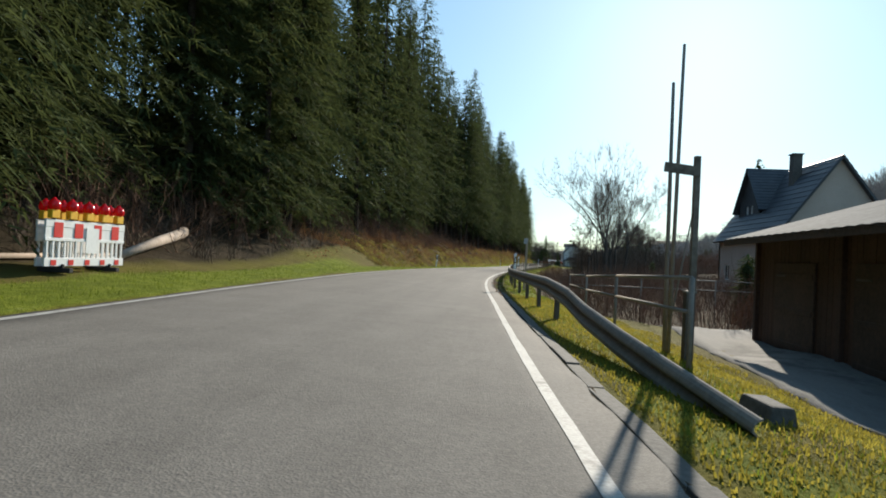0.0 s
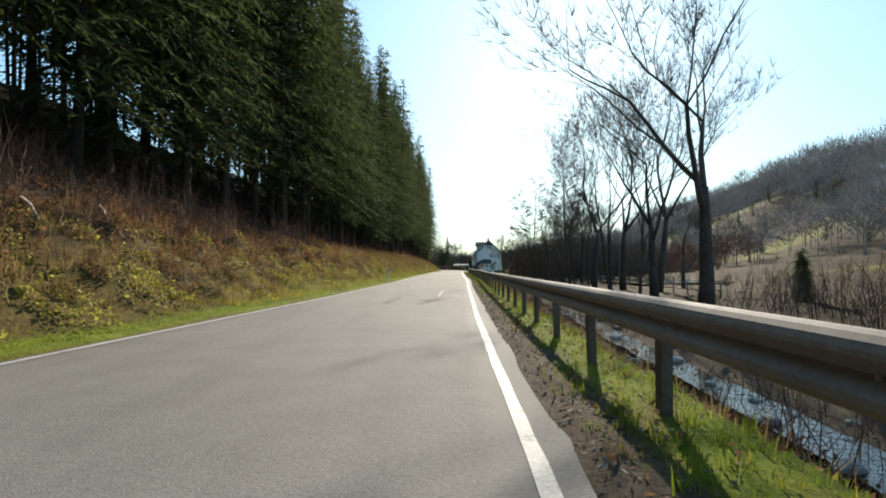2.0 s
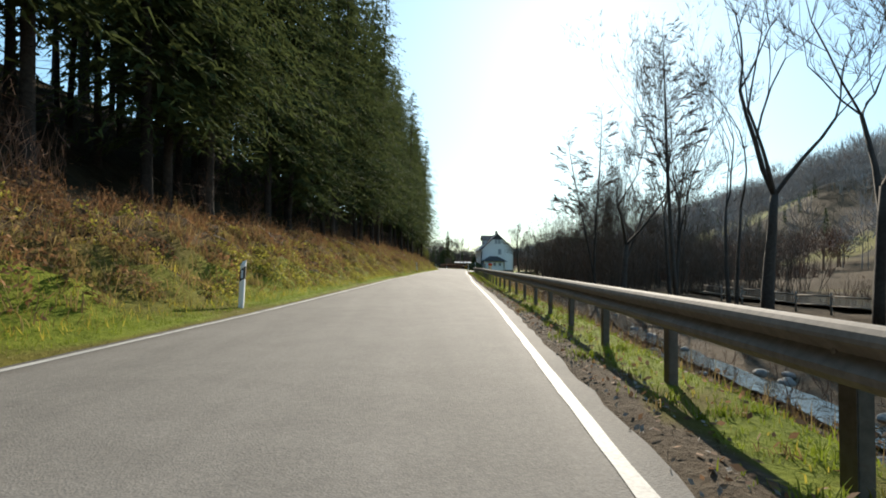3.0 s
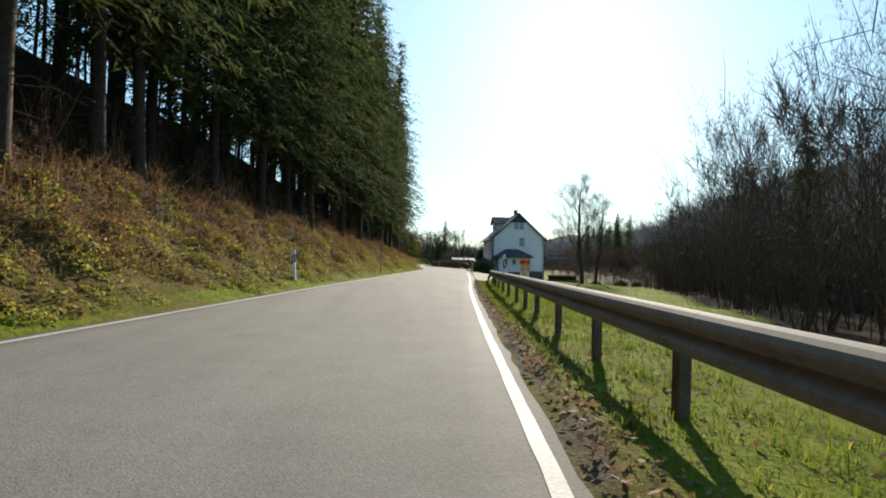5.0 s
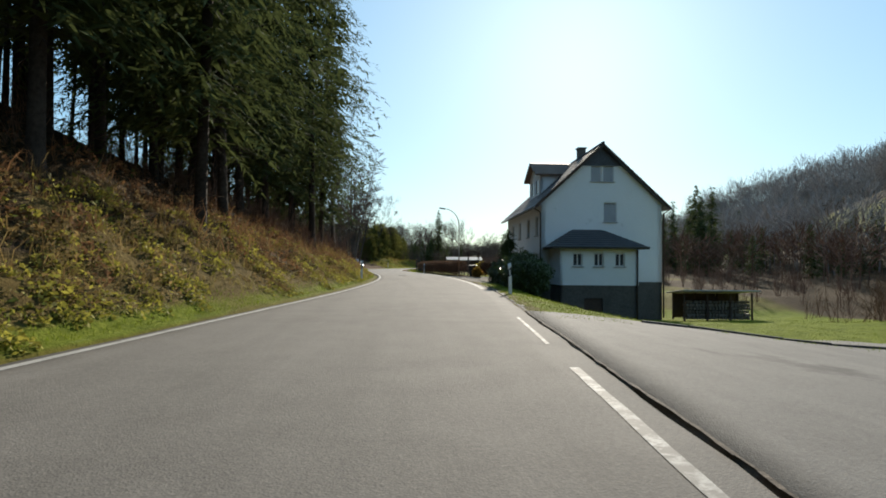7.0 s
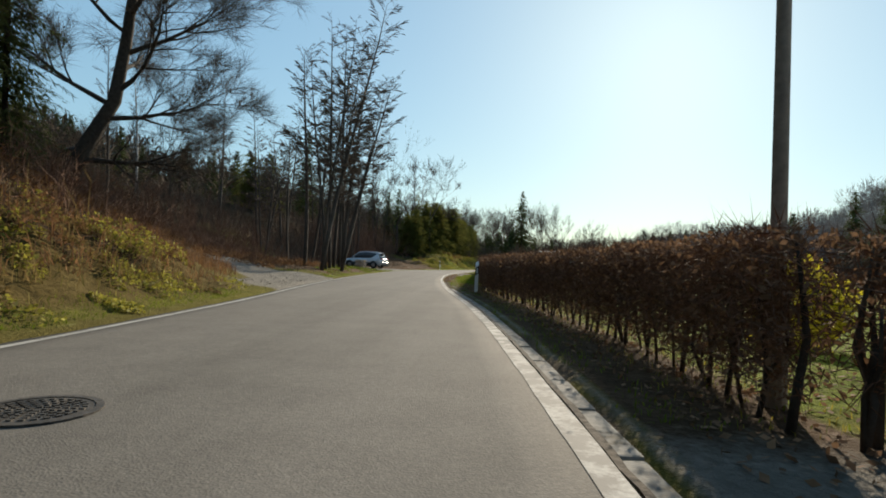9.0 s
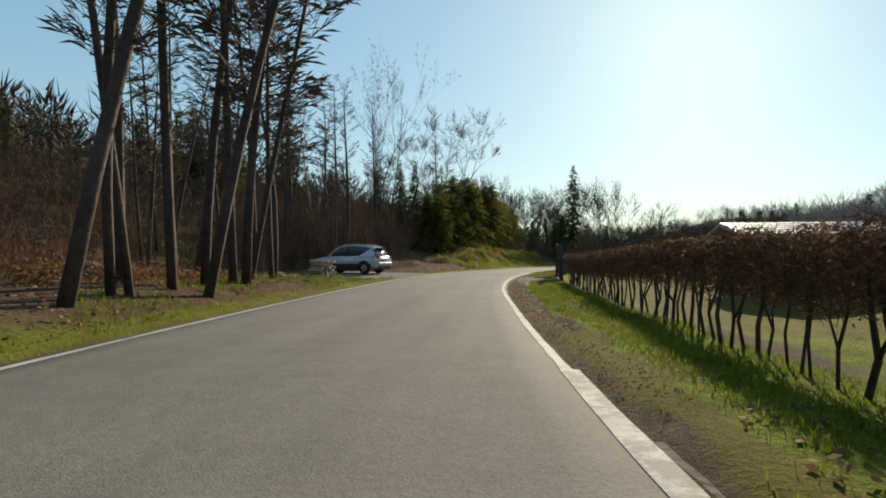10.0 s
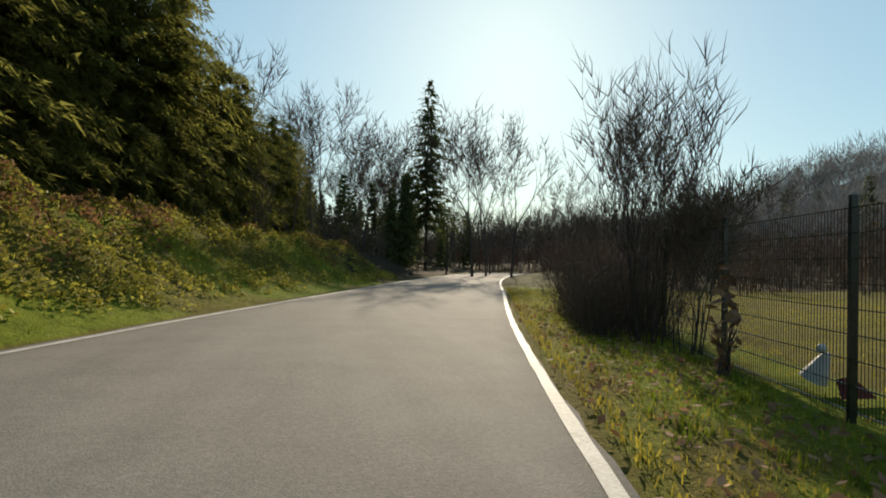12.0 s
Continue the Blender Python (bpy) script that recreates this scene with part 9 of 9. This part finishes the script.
for x in (0.75, 2.25, 3.7):
    part("back_board", Geo().box(x, 1.66, 0.7, 1.4, 0.03, 1.35).mesh("back_board", M_DARKWOOD), ws)
part("roof_sheet", bevelled(Geo().box(2.2, 0.75, 1.5, 5.0, 2.4, 0.06, 0, -5).mesh("store_roof", M_FELT), 0.01, 1), ws, "pale grey roof sheet")
lg = [Geo().tube([(0, -0.05, 0), (0, 0.45, 0)], r, 9).mesh("split_log", M_WOOD) for r in (0.075, 0.09, 0.06)]
for i in range(20):
    for j in range(6):
        ob = part("split_log", lg[(i * 3 + j) % 3], ws)
        ob.matrix_basis = pose(0.22 + i * 0.21 + 0.05 * (j % 2), 0.1 + random.uniform(-0.05, 0.05), 0.12 + j * 0.17)

# stacked firewood beside the alder row
p = spot(268.6, -7.3)
wp = thing("wood_pile", "small stack of grey split firewood on the verge", "wood pile", pose(p.x, p.y, p.z, 0, 0, heading(268) + 80))
lg2 = [Geo().tube([(0, -0.25, 0), (0.02, 0.3, 0)], r, 8).mesh("split_log", M_LOG) for r in (0.06, 0.075, 0.05)]
for j in range(6):
    for i in range(7):
        ob = part("split_log", lg2[(i + 2 * j) % 3], wp)
        ob.matrix_basis = pose(-0.45 + i * 0.145 + 0.05 * (j % 2), random.uniform(-0.06, 0.06), 0.07 + 0.115 * j, 0, 0, random.uniform(-6, 6))
for k, (y, d, s) in enumerate(((264.8, -10.6, 0.5), (262.0, -12.0, 0.55), (268.5, -9.2, 0.4))):
    bm = bmesh.new()
    bmesh.ops.create_icosphere(bm, subdivisions=3, radius=s)
    for v in bm.verts:
        v.co *= 1 + 0.22 * noise.noise(v.co * 2.3 + Vector((k, 0, 0)))
        v.co.z *= 0.62
    me = bpy.data.meshes.new("earth_heap")
    bm.to_mesh(me)
    bm.free()
    me.materials.append(M_MUD)
    thing("earth_heap", "dark heap of earth and roots at the wood edge", "heap", Matrix.Translation(spot(y, d, 0.1)), "earth heaps", me=me)


# ---- parked car ----
def car():
    p = spot(278.6, -9.75)
    c = thing("car", "silver-white compact SUV parked on the lay-by", "car", pose(p.x, p.y, p.z - 0.02, 0, 0, heading(277) + 79))
    # length along y (front +y), width 1.84, height 1.68
    half = [(-2.24, 0.42, 0.86, 0.80), (-2.2, 0.34, 1.02, 0.86), (-1.6, 0.26, 1.06, 0.92), (-0.8, 0.24, 1.04, 0.92), (0.3, 0.24, 1.03, 0.92), (1.1, 0.24, 1.0, 0.91), (1.75, 0.27, 0.92, 0.87), (2.1, 0.32, 0.84, 0.78), (2.24, 0.4, 0.7, 0.62)]
    g = Geo()
    rings = []
    for y, zb, zt, w in half:
        prof = [(-w * 0.82, zb), (-w * 0.98, zb + 0.1), (-w, zb + (zt - zb) * 0.5), (-w * 0.98, zt - 0.1), (-w * 0.88, zt), (w * 0.88, zt), (w * 0.98, zt - 0.1), (w, zb + (zt - zb) * 0.5), (w * 0.98, zb + 0.1), (w * 0.82, zb)]
        rings.append([(x, y, z) for x, z in prof])
    n = 10
    g.add([q for r in rings for q in r], [(i * n + k, i * n + (k + 1) % n, (i + 1) * n + (k + 1) % n, (i + 1) * n + k) for i in range(len(rings) - 1) for k in range(n)] + [tuple(range(n - 1, -1, -1)), tuple((len(rings) - 1) * n + k for k in range(n))])
    me = g.mesh("body", M_CARPAINT, True)
    for v in me.vertices:
        for wy in (-1.36, 1.33):
            if abs(v.co.y - wy) < 0.01 and v.co.z < 0.4:
                v.co.z = 0.5
    body = part("body", me, c)
    # greenhouse: dark glass volume with painted roof and pillars
    cab = [(-2.02, 1.02, 1.1, 0.78), (-1.75, 1.02, 1.5, 0.74), (-1.3, 1.02, 1.62, 0.71), (-0.4, 1.02, 1.68, 0.7), (0.35, 1.0, 1.62, 0.7), (0.8, 1.0, 1.4, 0.74), (1.25, 0.98, 1.02, 0.8)]
    g = Geo()
    rings = []
    for y, zb, zt, w in cab:
        wt = w * (0.8 if zt > 1.3 else 0.95)
        rings.append([(-w - 0.06, y, zb - 0.02), (-wt, y, zt - 0.05), (-wt * 0.8, y, zt), (wt * 0.8, y, zt), (wt, y, zt - 0.05), (w + 0.06, y, zb - 0.02)])
    n = 6
    g.add([q for r in rings for q in r], [(i * n + k, i * n + (k + 1) % n, (i + 1) * n + (k + 1) % n, (i + 1) * n + k) for i in range(len(rings) - 1) for k in range(n)] + [tuple(range(n - 1, -1, -1)), tuple((len(rings) - 1) * n + k for k in range(n))])
    part("glasshouse", g.mesh("car_glass", M_GLASS, True), c, "dark tinted windows")
    g = Geo()
    tops = [(-1.95, 1.52, 0.58), (-1.75, 1.545, 0.6), (-1.3, 1.655, 0.585), (-0.4, 1.71, 0.575), (0.35, 1.65, 0.57), (0.52, 1.57, 0.56)]
    rr = []
    for y, z, w in tops:
        rr.append([(-w, y, z - 0.07), (-w * 0.95, y, z), (w * 0.95, y, z), (w, y, z - 0.07)])
    g.add([q for r in rr for q in r], [(i * 4 + k, i * 4 + k + 1, (i + 1) * 4 + k + 1, (i + 1) * 4 + k) for i in range(len(rr) - 1) for k in range(3)])
    g.add([(x, y, z - 0.03) for r in rr for x, y, z in r], [((i + 1) * 4 + k, (i + 1) * 4 + k + 1, i * 4 + k + 1, i * 4 + k) for i in range(len(rr) - 1) for k in range(3)])
    part("roof", g.mesh("car_roof", M_CARPAINT, True), c)
    for s in (-1, 1):
        for a, b, r in (((s * 0.85, -2.02, 1.0), (s * 0.6, -1.7, 1.5), 0.045), ((s * 0.86, 1.2, 1.0), (s * 0.58, 0.45, 1.6), 0.045), ((s * 0.86, -0.1, 1.0), (s * 0.6, -0.15, 1.64), 0.03)):
            part("pillar", Geo().tube([a, b], r, 6).mesh("pillar", M_CARPAINT if r > 0.04 else M_BLACK, True), c)
        quarter = [(s * 0.93, -2.0, 0.98), (s * 0.93, -0.95, 0.99), (s * 0.72, -1.62, 1.42), (s * 0.66, -1.76, 1.5)]
        g = Geo().add(quarter + [(x - s * 0.05, y, z) for x, y, z in quarter], [(0, 1, 2, 3), (7, 6, 5, 4), (0, 4, 5, 1), (1, 5, 6, 2), (2, 6, 7, 3), (3, 7, 4, 0)])
        part("quarter_panel", bevelled(g.mesh("quarter_panel", M_CARPAINT), 0.012), c)
        part("roof_rail", Geo().tube([(s * 0.55, -1.7, 1.62), (s * 0.56, -1.2, 1.72), (s * 0.56, 0.1, 1.73), (s * 0.54, 0.4, 1.66)], 0.018, 6).mesh("roof_rail", M_ALLOY, True), c)
        m1 = part("mirror", bevelled(Geo().box(s * 1.0, 0.85, 1.06, 0.2, 0.12, 0.14).mesh("mirror", M_CARPAINT), 0.03), c)
        part("tail_light", bevelled(Geo().box(s * 0.76, -2.19, 0.98, 0.2, 0.1, 0.16).mesh("tail_light", M_TAIL), 0.02), c, "red tail light")
        part("headlight", bevelled(Geo().box(s * 0.66, 2.14, 0.76, 0.26, 0.14, 0.13).mesh("headlight", M_REFLECT), 0.03), c, "clear headlight")
        # sill cladding, built taller so its black also gives the lower body's shade
        part("sill_trim_shade", bevelled(Geo().box(s * 0.9, -0.02, 0.4, 0.08, 1.95, 0.38).mesh("sill_trim_shade", M_BLACK), 0.02), c, "black sill trim, raised to darken the shaded lower body")
        for y in (-0.75, 0.35):
            part("door_handle", bevelled(Geo().box(s * 0.935, y, 0.9, 0.03, 0.16, 0.03).mesh("door_handle", M_CARPAINT), 0.008), c)
        for wy in (-1.36, 1.33):
            g = Geo()
            g.tube([(s * 0.9, wy + 0.38 * math.cos(a), 0.34 + 0.38 * math.sin(a)) for a in [math.pi * k / 10 for k in range(11)]], 0.07, 6)
            part("wheel_arch", g.mesh("wheel_arch", M_BLACK, True), c, "black wheel arch trim")
            g = Geo()
            prof = [(0.20, -0.1), (0.31, -0.105), (0.34, -0.08), (0.345, 0), (0.34, 0.08), (0.31, 0.105), (0.20, 0.1)]
            m = 24
            vs = [(s * 0.82 + o, wy + r * math.cos(2 * math.pi * k / m), 0.345 + r * math.sin(2 * math.pi * k / m)) for r, o in prof for k in range(m)]
            g.add(vs, [(i * m + k, i * m + (k + 1) % m, (i + 1) * m + (k + 1) % m, (i + 1) * m + k) for i in range(len(prof) - 1) for k in range(m)])
            wh = part("wheel", g.mesh("tyre", M_RUBBER, True), c)
            g = Geo()
            g.tube([(s * 0.8, wy, 0.345), (s * 0.86, wy, 0.345)], 0.2, 20)
            for k in range(5):
                a = 2 * math.pi * k / 5
                g.box(s * 0.91, wy + 0.11 * math.cos(a), 0.345 + 0.11 * math.sin(a), 0.03, 0.22, 0.05, 0, math.degrees(a))
            part("rim", g.mesh("rim", M_ALLOY), wh, "alloy wheel rim")
    part("rear_bumper", bevelled(Geo().box(0, -2.18, 0.37, 1.5, 0.16, 0.2).mesh("rear_bumper", M_BLACK), 0.05), c, "black rear bumper")
    part("bumper_cover", bevelled(Geo().box(0, -2.19, 0.57, 1.64, 0.2, 0.22).mesh("bumper_cover", M_CARPAINT), 0.07, 3), c)
    part("number_plate", Geo().box(0, -2.27, 0.82, 0.52, 0.012, 0.11).mesh("number_plate", M_WHITE), c, "white plate with a dark bar")
    part("plate_bar", Geo().box(0, -2.279, 0.82, 0.4, 0.004, 0.05).mesh("plate_bar", M_BLACK), c)
    part("grille", bevelled(Geo().box(0, 2.22, 0.6, 0.9, 0.06, 0.2).mesh("grille", M_BLACK), 0.02), c)
    part("rear_wiper", Geo().tube([(0.0, -2.05, 1.12), (0.28, -1.95, 1.24)], 0.01, 5).mesh("rear_wiper", M_BLACK), c)
    return c


car()

# ---- sliding gate and mesh fence at the meadow ----
def gate():
    a, b = spot(274.6, 2.45), spot(278.4, 2.3)
    ang = math.degrees(math.atan2(b.y - a.y, b.x - a.x))
    L = (Vector((b.x, b.y)) - Vector((a.x, a.y))).length
    gt = thing("sliding_gate", "anthracite steel bar gate across the meadow entrance", "gate", pose(a.x, a.y, 0.0, 0, 0, ang))
    for z in (0.14, 1.52):
        part("rail", bevelled(Geo().box(L / 2, 0, z, L - 0.3, 0.06, 0.09).mesh("gate_rail", M_ANTHRA), 0.006, 1), gt)
    part("rail", bevelled(Geo().box(L / 2, 0, 1.05, L - 0.3, 0.05, 0.05).mesh("gate_rail", M_ANTHRA), 0.006, 1), gt)
    bar = bevelled(Geo().box(0, 0, 0.83, 0.03, 0.03, 1.3).mesh("bar", M_ANTHRA), 0.004, 1)
    n = int((L - 0.4) / 0.135)
    for k in range(n):
        part("bar", bar, gt).matrix_basis = pose(0.2 + (k + 0.5) * (L - 0.4) / n, 0, 0)
    for x in (0.0, L):
        ps = part("gate_post", bevelled(Geo().box(x, 0, 0.75, 0.2, 0.2, 1.9).mesh("gate_post", M_ANTHRA), 0.012), gt)
        part("cap", bevelled(Geo().box(x, 0, 1.715, 0.22, 0.22, 0.03).mesh("cap", M_ANTHRA), 0.006), ps)
    part("track", bevelled(Geo().box(L / 2, 0, -0.07, L, 0.25, 0.14).mesh("track", M_CONC), 0.01), gt, "concrete ground track")
    part("warning_lamp", bevelled(Geo().box(L, 0, 1.79, 0.1, 0.1, 0.12).mesh("warning_lamp", M_YELLOW), 0.02), gt)


gate()
fence = thing("mesh_fence", "dark green double-rod mesh fence along the meadow", "fence", kind="structure")
posts = [(y + 2.38 * float(slope_at(y)), 2.38) for y in (280.0, 282.4, 284.8, 287.0, 289.2, 291.4, 293.8, 296.2, 298.3, 300.3, 302.3, 304.5, 306.6, 308.8)]
fp = bevelled(Geo().box(0, 0, 0.8, 0.06, 0.04, 2.0).mesh("fence_post", M_MESH), 0.005, 1)
for y, d in posts:
    p = spot(y, d)
    part("fence_post", fp, fence).matrix_world = pose(p.x, p.y, -0.16, 0, 0, heading(y))
gw = Geo()
Lp, H = 2.36, 1.63
for k in range(52):
    gw.box(0, (k + 0.5) * Lp / 52, H / 2, 0.005, 0.004, H)
for k in range(9):
    for o in (-0.006, 0.006):
        gw.box(o, Lp / 2, 0.03 + k * 0.2, 0.007, Lp, 0.007)
panel_me = gw.mesh("mesh_panel", M_MESH)
for (y, d), (y2, d2) in zip(posts, posts[1:]):
    a, b = spot(y, d), spot(y2, d2)
    m = part("mesh_panel", panel_me, fence)
    m.matrix_world = pose(a.x - 0.03, a.y, -0.1, 0, 0, -math.degrees(math.atan2(b.x - a.x, b.y - a.y))) @ Matrix.Diagonal((1, (b - a).length / Lp, 1, 1))
# timber edge and far meadow border
p = spot(279.2, 1.45)
thing("timber_edge", "dark weathered sleeper edging the verge", "edging", pose(p.x, p.y, p.z, 0, 0, heading(279) + 2), me=bevelled(Geo().box(0.05, 0, -0.04, 0.95, 0.14, 0.24).mesh("timber_edge", M_DARKWOOD), 0.015))
bf = thing("paddock_fence", "dark low board fence at the far side of the meadow", "fence", kind="structure")
for k in range(26):
    a, b = spot(262 + 3 * k, 30 + 0.1 * k), spot(265 + 3 * k, 30.1 + 0.1 * k)
    part("fence_post", Geo().box(a.x, a.y, a.z + 0.4, 0.12, 0.12, 1.0).mesh("paddock_post", M_DARKWOOD), bf)
    mid = (a + b) / 2
    part("fence_board", Geo().box(mid.x, mid.y, mid.z + 0.6, 0.04, (b - a).length, 0.36, -math.degrees(math.atan2(b.x - a.x, b.y - a.y))).mesh("fence_board", M_DARKWOOD), bf)

# stake, sapling and bundles at the fence
p = spot(299.5, 1.7)
thing("tree_stake", "grey wooden stake beside the fence", "stake", pose(p.x, p.y, p.z, 0, 4, 0), me=Geo().tube([(0, 0, -0.2), (0, 0, 1.75)], [0.04, 0.035], 8).mesh("tree_stake", M_WOOD, True))
leafy_bush("sapling", "small sapling with a few brown leaves beside the fence", spot(304.4, 2.05), (0.16, 0.16, 0.6), 90, 0.06, M_LEAF, 61, 5)
leafy_bush("laurel_bush", "small laurel bush with glossy leaves at the fence", spot(301.0, 1.8), (0.18, 0.18, 0.24), 160, 0.05, M_IVY, 62, 6)


def garden_figure():
    p = spot(304.0, 2.8)
    bm = bmesh.new()
    bmesh.ops.create_cone(bm, cap_ends=True, segments=14, radius1=0.22, radius2=0.06, depth=0.5, matrix=pose(0, 0, 0.42, 22, 10))
    bmesh.ops.create_uvsphere(bm, u_segments=12, v_segments=8, radius=0.08, matrix=pose(-0.08, -0.1, 0.72))
    me = bpy.data.meshes.new("garden_figure")
    bm.to_mesh(me)
    bm.free()
    me.materials.append(M_FELT)
    f = thing("garden_ornament", "pale grey garden ornament on the grass", "ornament", Matrix.Translation(p) @ Matrix.Scale(0.6, 4), me=me)
    g = Geo().add([(-0.3, -0.1, 0.02), (0.25, -0.2, 0.05), (0.18, 0.15, 0.3), (-0.1, 0.2, 0.26), (-0.02, 0, 0.36)], [(0, 1, 4), (1, 2, 4), (2, 3, 4), (3, 0, 4), (3, 2, 1, 0)])
    thing("garden_cloth", "dark red folded cover lying beside the ornament", "cover", Matrix.Translation(p + Vector((0.05, -0.3, 0))) @ Matrix.Scale(0.6, 4), me=g.mesh("garden_cloth", mat("dark_red_cloth", (0.07, 0.012, 0.012), (0.14, 0.025, 0.022), 14, 2, 0.9)))


garden_figure()
# large shrub at the bend
for y, d, k, s, turn in ((306.6, 1.9, 0, 0.6, 10), (308.6, 2.1, 0, 0.62, 120), (306.0, 2.3, 1, 0.55, 200)):
    plant(SHRUB[k], y, d, "tall leafless shrub with many upright stems beside the road", "roadside shrubs", s, name="bare_shrub", names=LT, turn=turn)
pts, _, _ = scatter(130, 306.4, 311.2, 1.2, 2.7)
stuff("undergrowth", "dark tangled twigs at the foot of the shrub", "brushwood", clumps("undergrowth", pts, 12, 1.2, 0.006, 0.4, M_TWIG, 8))


# ---- sheds and barns beyond the meadow ----
def low_barn(y, d, turn, L, D, H, rise, label, roof=M_FELT, wall=M_BROWNWOOD):
    p = spot(y, d)
    s = thing("barn", label, "barn", pose(p.x, p.y, p.z, 0, 0, turn))
    for a, b in (((0, 0), (L, 0)), ((L, 0), (L, D)), ((L, D), (0, D)), ((0, D), (0, 0))):
        g = Geo()
        wall_panel(g, a, b, -0.4, H, 0.15)
        part("wall", g.mesh("barn_wall", wall), s)
    for x in (0, L - 0.15):
        g = Geo().add([(x, 0, H), (x, D, H), (x, D / 2, H + rise), (x + 0.15, 0, H), (x + 0.15, D, H), (x + 0.15, D / 2, H + rise)], [(0, 2, 1), (3, 4, 5), (0, 1, 4, 3), (1, 2, 5, 4), (2, 0, 3, 5)])
        part("gable", g.mesh("barn_gable", wall), s)
    sl = rise / (D / 2)
    roof_plane(s, (-0.4, -0.5, H - 0.5 * sl + 0.06), (L + 0.4, -0.5, H - 0.5 * sl + 0.06), (L + 0.4, D / 2, H + rise + 0.06), (-0.4, D / 2, H + rise + 0.06), roof, "roof", 0.08, 6, 20)
    roof_plane(s, (L + 0.4, D + 0.5, H - 0.5 * sl + 0.06), (-0.4, D + 0.5, H - 0.5 * sl + 0.06), (-0.4, D / 2, H + rise + 0.06), (L + 0.4, D / 2, H + rise + 0.06), roof, "roof", 0.08, 6, 20)
    for k in range(3):
        window(s, (0, 0), (L, 0), L * (0.2 + 0.25 * k), L * (0.2 + 0.25 * k) + 0.8, 1.0, min(1.9, H - 0.2), 1, False, "", 0)
    return s


low_barn(265.0, 7.5, -4, 4.8, 3.0, 1.95, 0.35, "low garden shed with pale roof behind the hedge", M_FELT, M_DARKWOOD)
low_barn(338, 33, -30, 12, 7, 2.2, 1.5, "low brown house with grey roof beyond the meadow", M_SHEET)
low_barn(332, 45, -22, 12, 8, 3.0, 2.4, "dark brown gabled house beyond the meadow", M_SLATE)

# water
st = strip("stream", M_WATER, 50, 118, lambda y: np.interp(y, [50, 56, 100, 118], [4.5, 4.7, 5.9, 9.0]), lambda y: np.interp(y, [50, 56, 100, 118], [5.5, 5.7, 6.8, 10.0]), 0.0, 1.0, 0, 0.1, 4, 8)
for v in st.vertices:
    v.co.z = float(np.interp(v.co.y, [50, 100, 118], [-1.72, -1.68, -1.45]))
thing("stream", "shallow glinting stream below the road bank", "water", kind="structure", me=st)
for k in range(70):
    y = random.uniform(52, 116)
    d = float(np.interp(y, [50, 56, 100, 118], [4.8, 5.0, 6.2, 9.4])) + random.uniform(-1.6, 1.6)
    bm = bmesh.new()
    bmesh.ops.create_icosphere(bm, subdivisions=2, radius=random.uniform(0.1, 0.26))
    for v in bm.verts:
        v.co *= 1 + 0.3 * noise.noise(v.co * 5 + Vector((k, 1, 2)))
        v.co.z *= 0.6
    me = bpy.data.meshes.new("stream_stone")
    bm.to_mesh(me)
    bm.free()
    me.materials.append(M_STONE)
    p = spot(y, d)
    thing("stream_stone", "grey rounded stone in the stream bed", "stone", pose(p.x, p.y, max(p.z, -1.72) + 0.02, 0, 0, random.uniform(0, 360)), "stream stones", me=me)
pond = strip("pond", M_WATER, 101, 121, lambda y: 15.5 + 0.02 * (y - 111) ** 2, lambda y: 30 - 0.05 * (y - 111) ** 2, 0.0, 1.0, 0, 0.15, 6, 9)
for v in pond.vertices:
    v.co.z = -0.72
thing("pond", "small pale pond on the meadow", "water", kind="structure", me=pond)
pf = thing("pasture_fence", "old wooden post and rail fence on the meadow", "fence", kind="structure")
for k in range(13):
    a, b = spot(82 + 2.4 * k, 14.6), spot(84.4 + 2.4 * k, 14.6)
    part("fence_post", Geo().tube([(a.x, a.y, a.z - 0.2), (a.x, a.y, a.z + 0.95)], 0.05, 7).mesh("pasture_post", M_WOOD, True), pf)
    for h in (0.4, 0.8):
        part("fence_rail", Geo().tube([(a.x, a.y, a.z + h), (b.x, b.y, b.z + h)], 0.035, 6).mesh("pasture_rail", M_WOOD, True), pf)
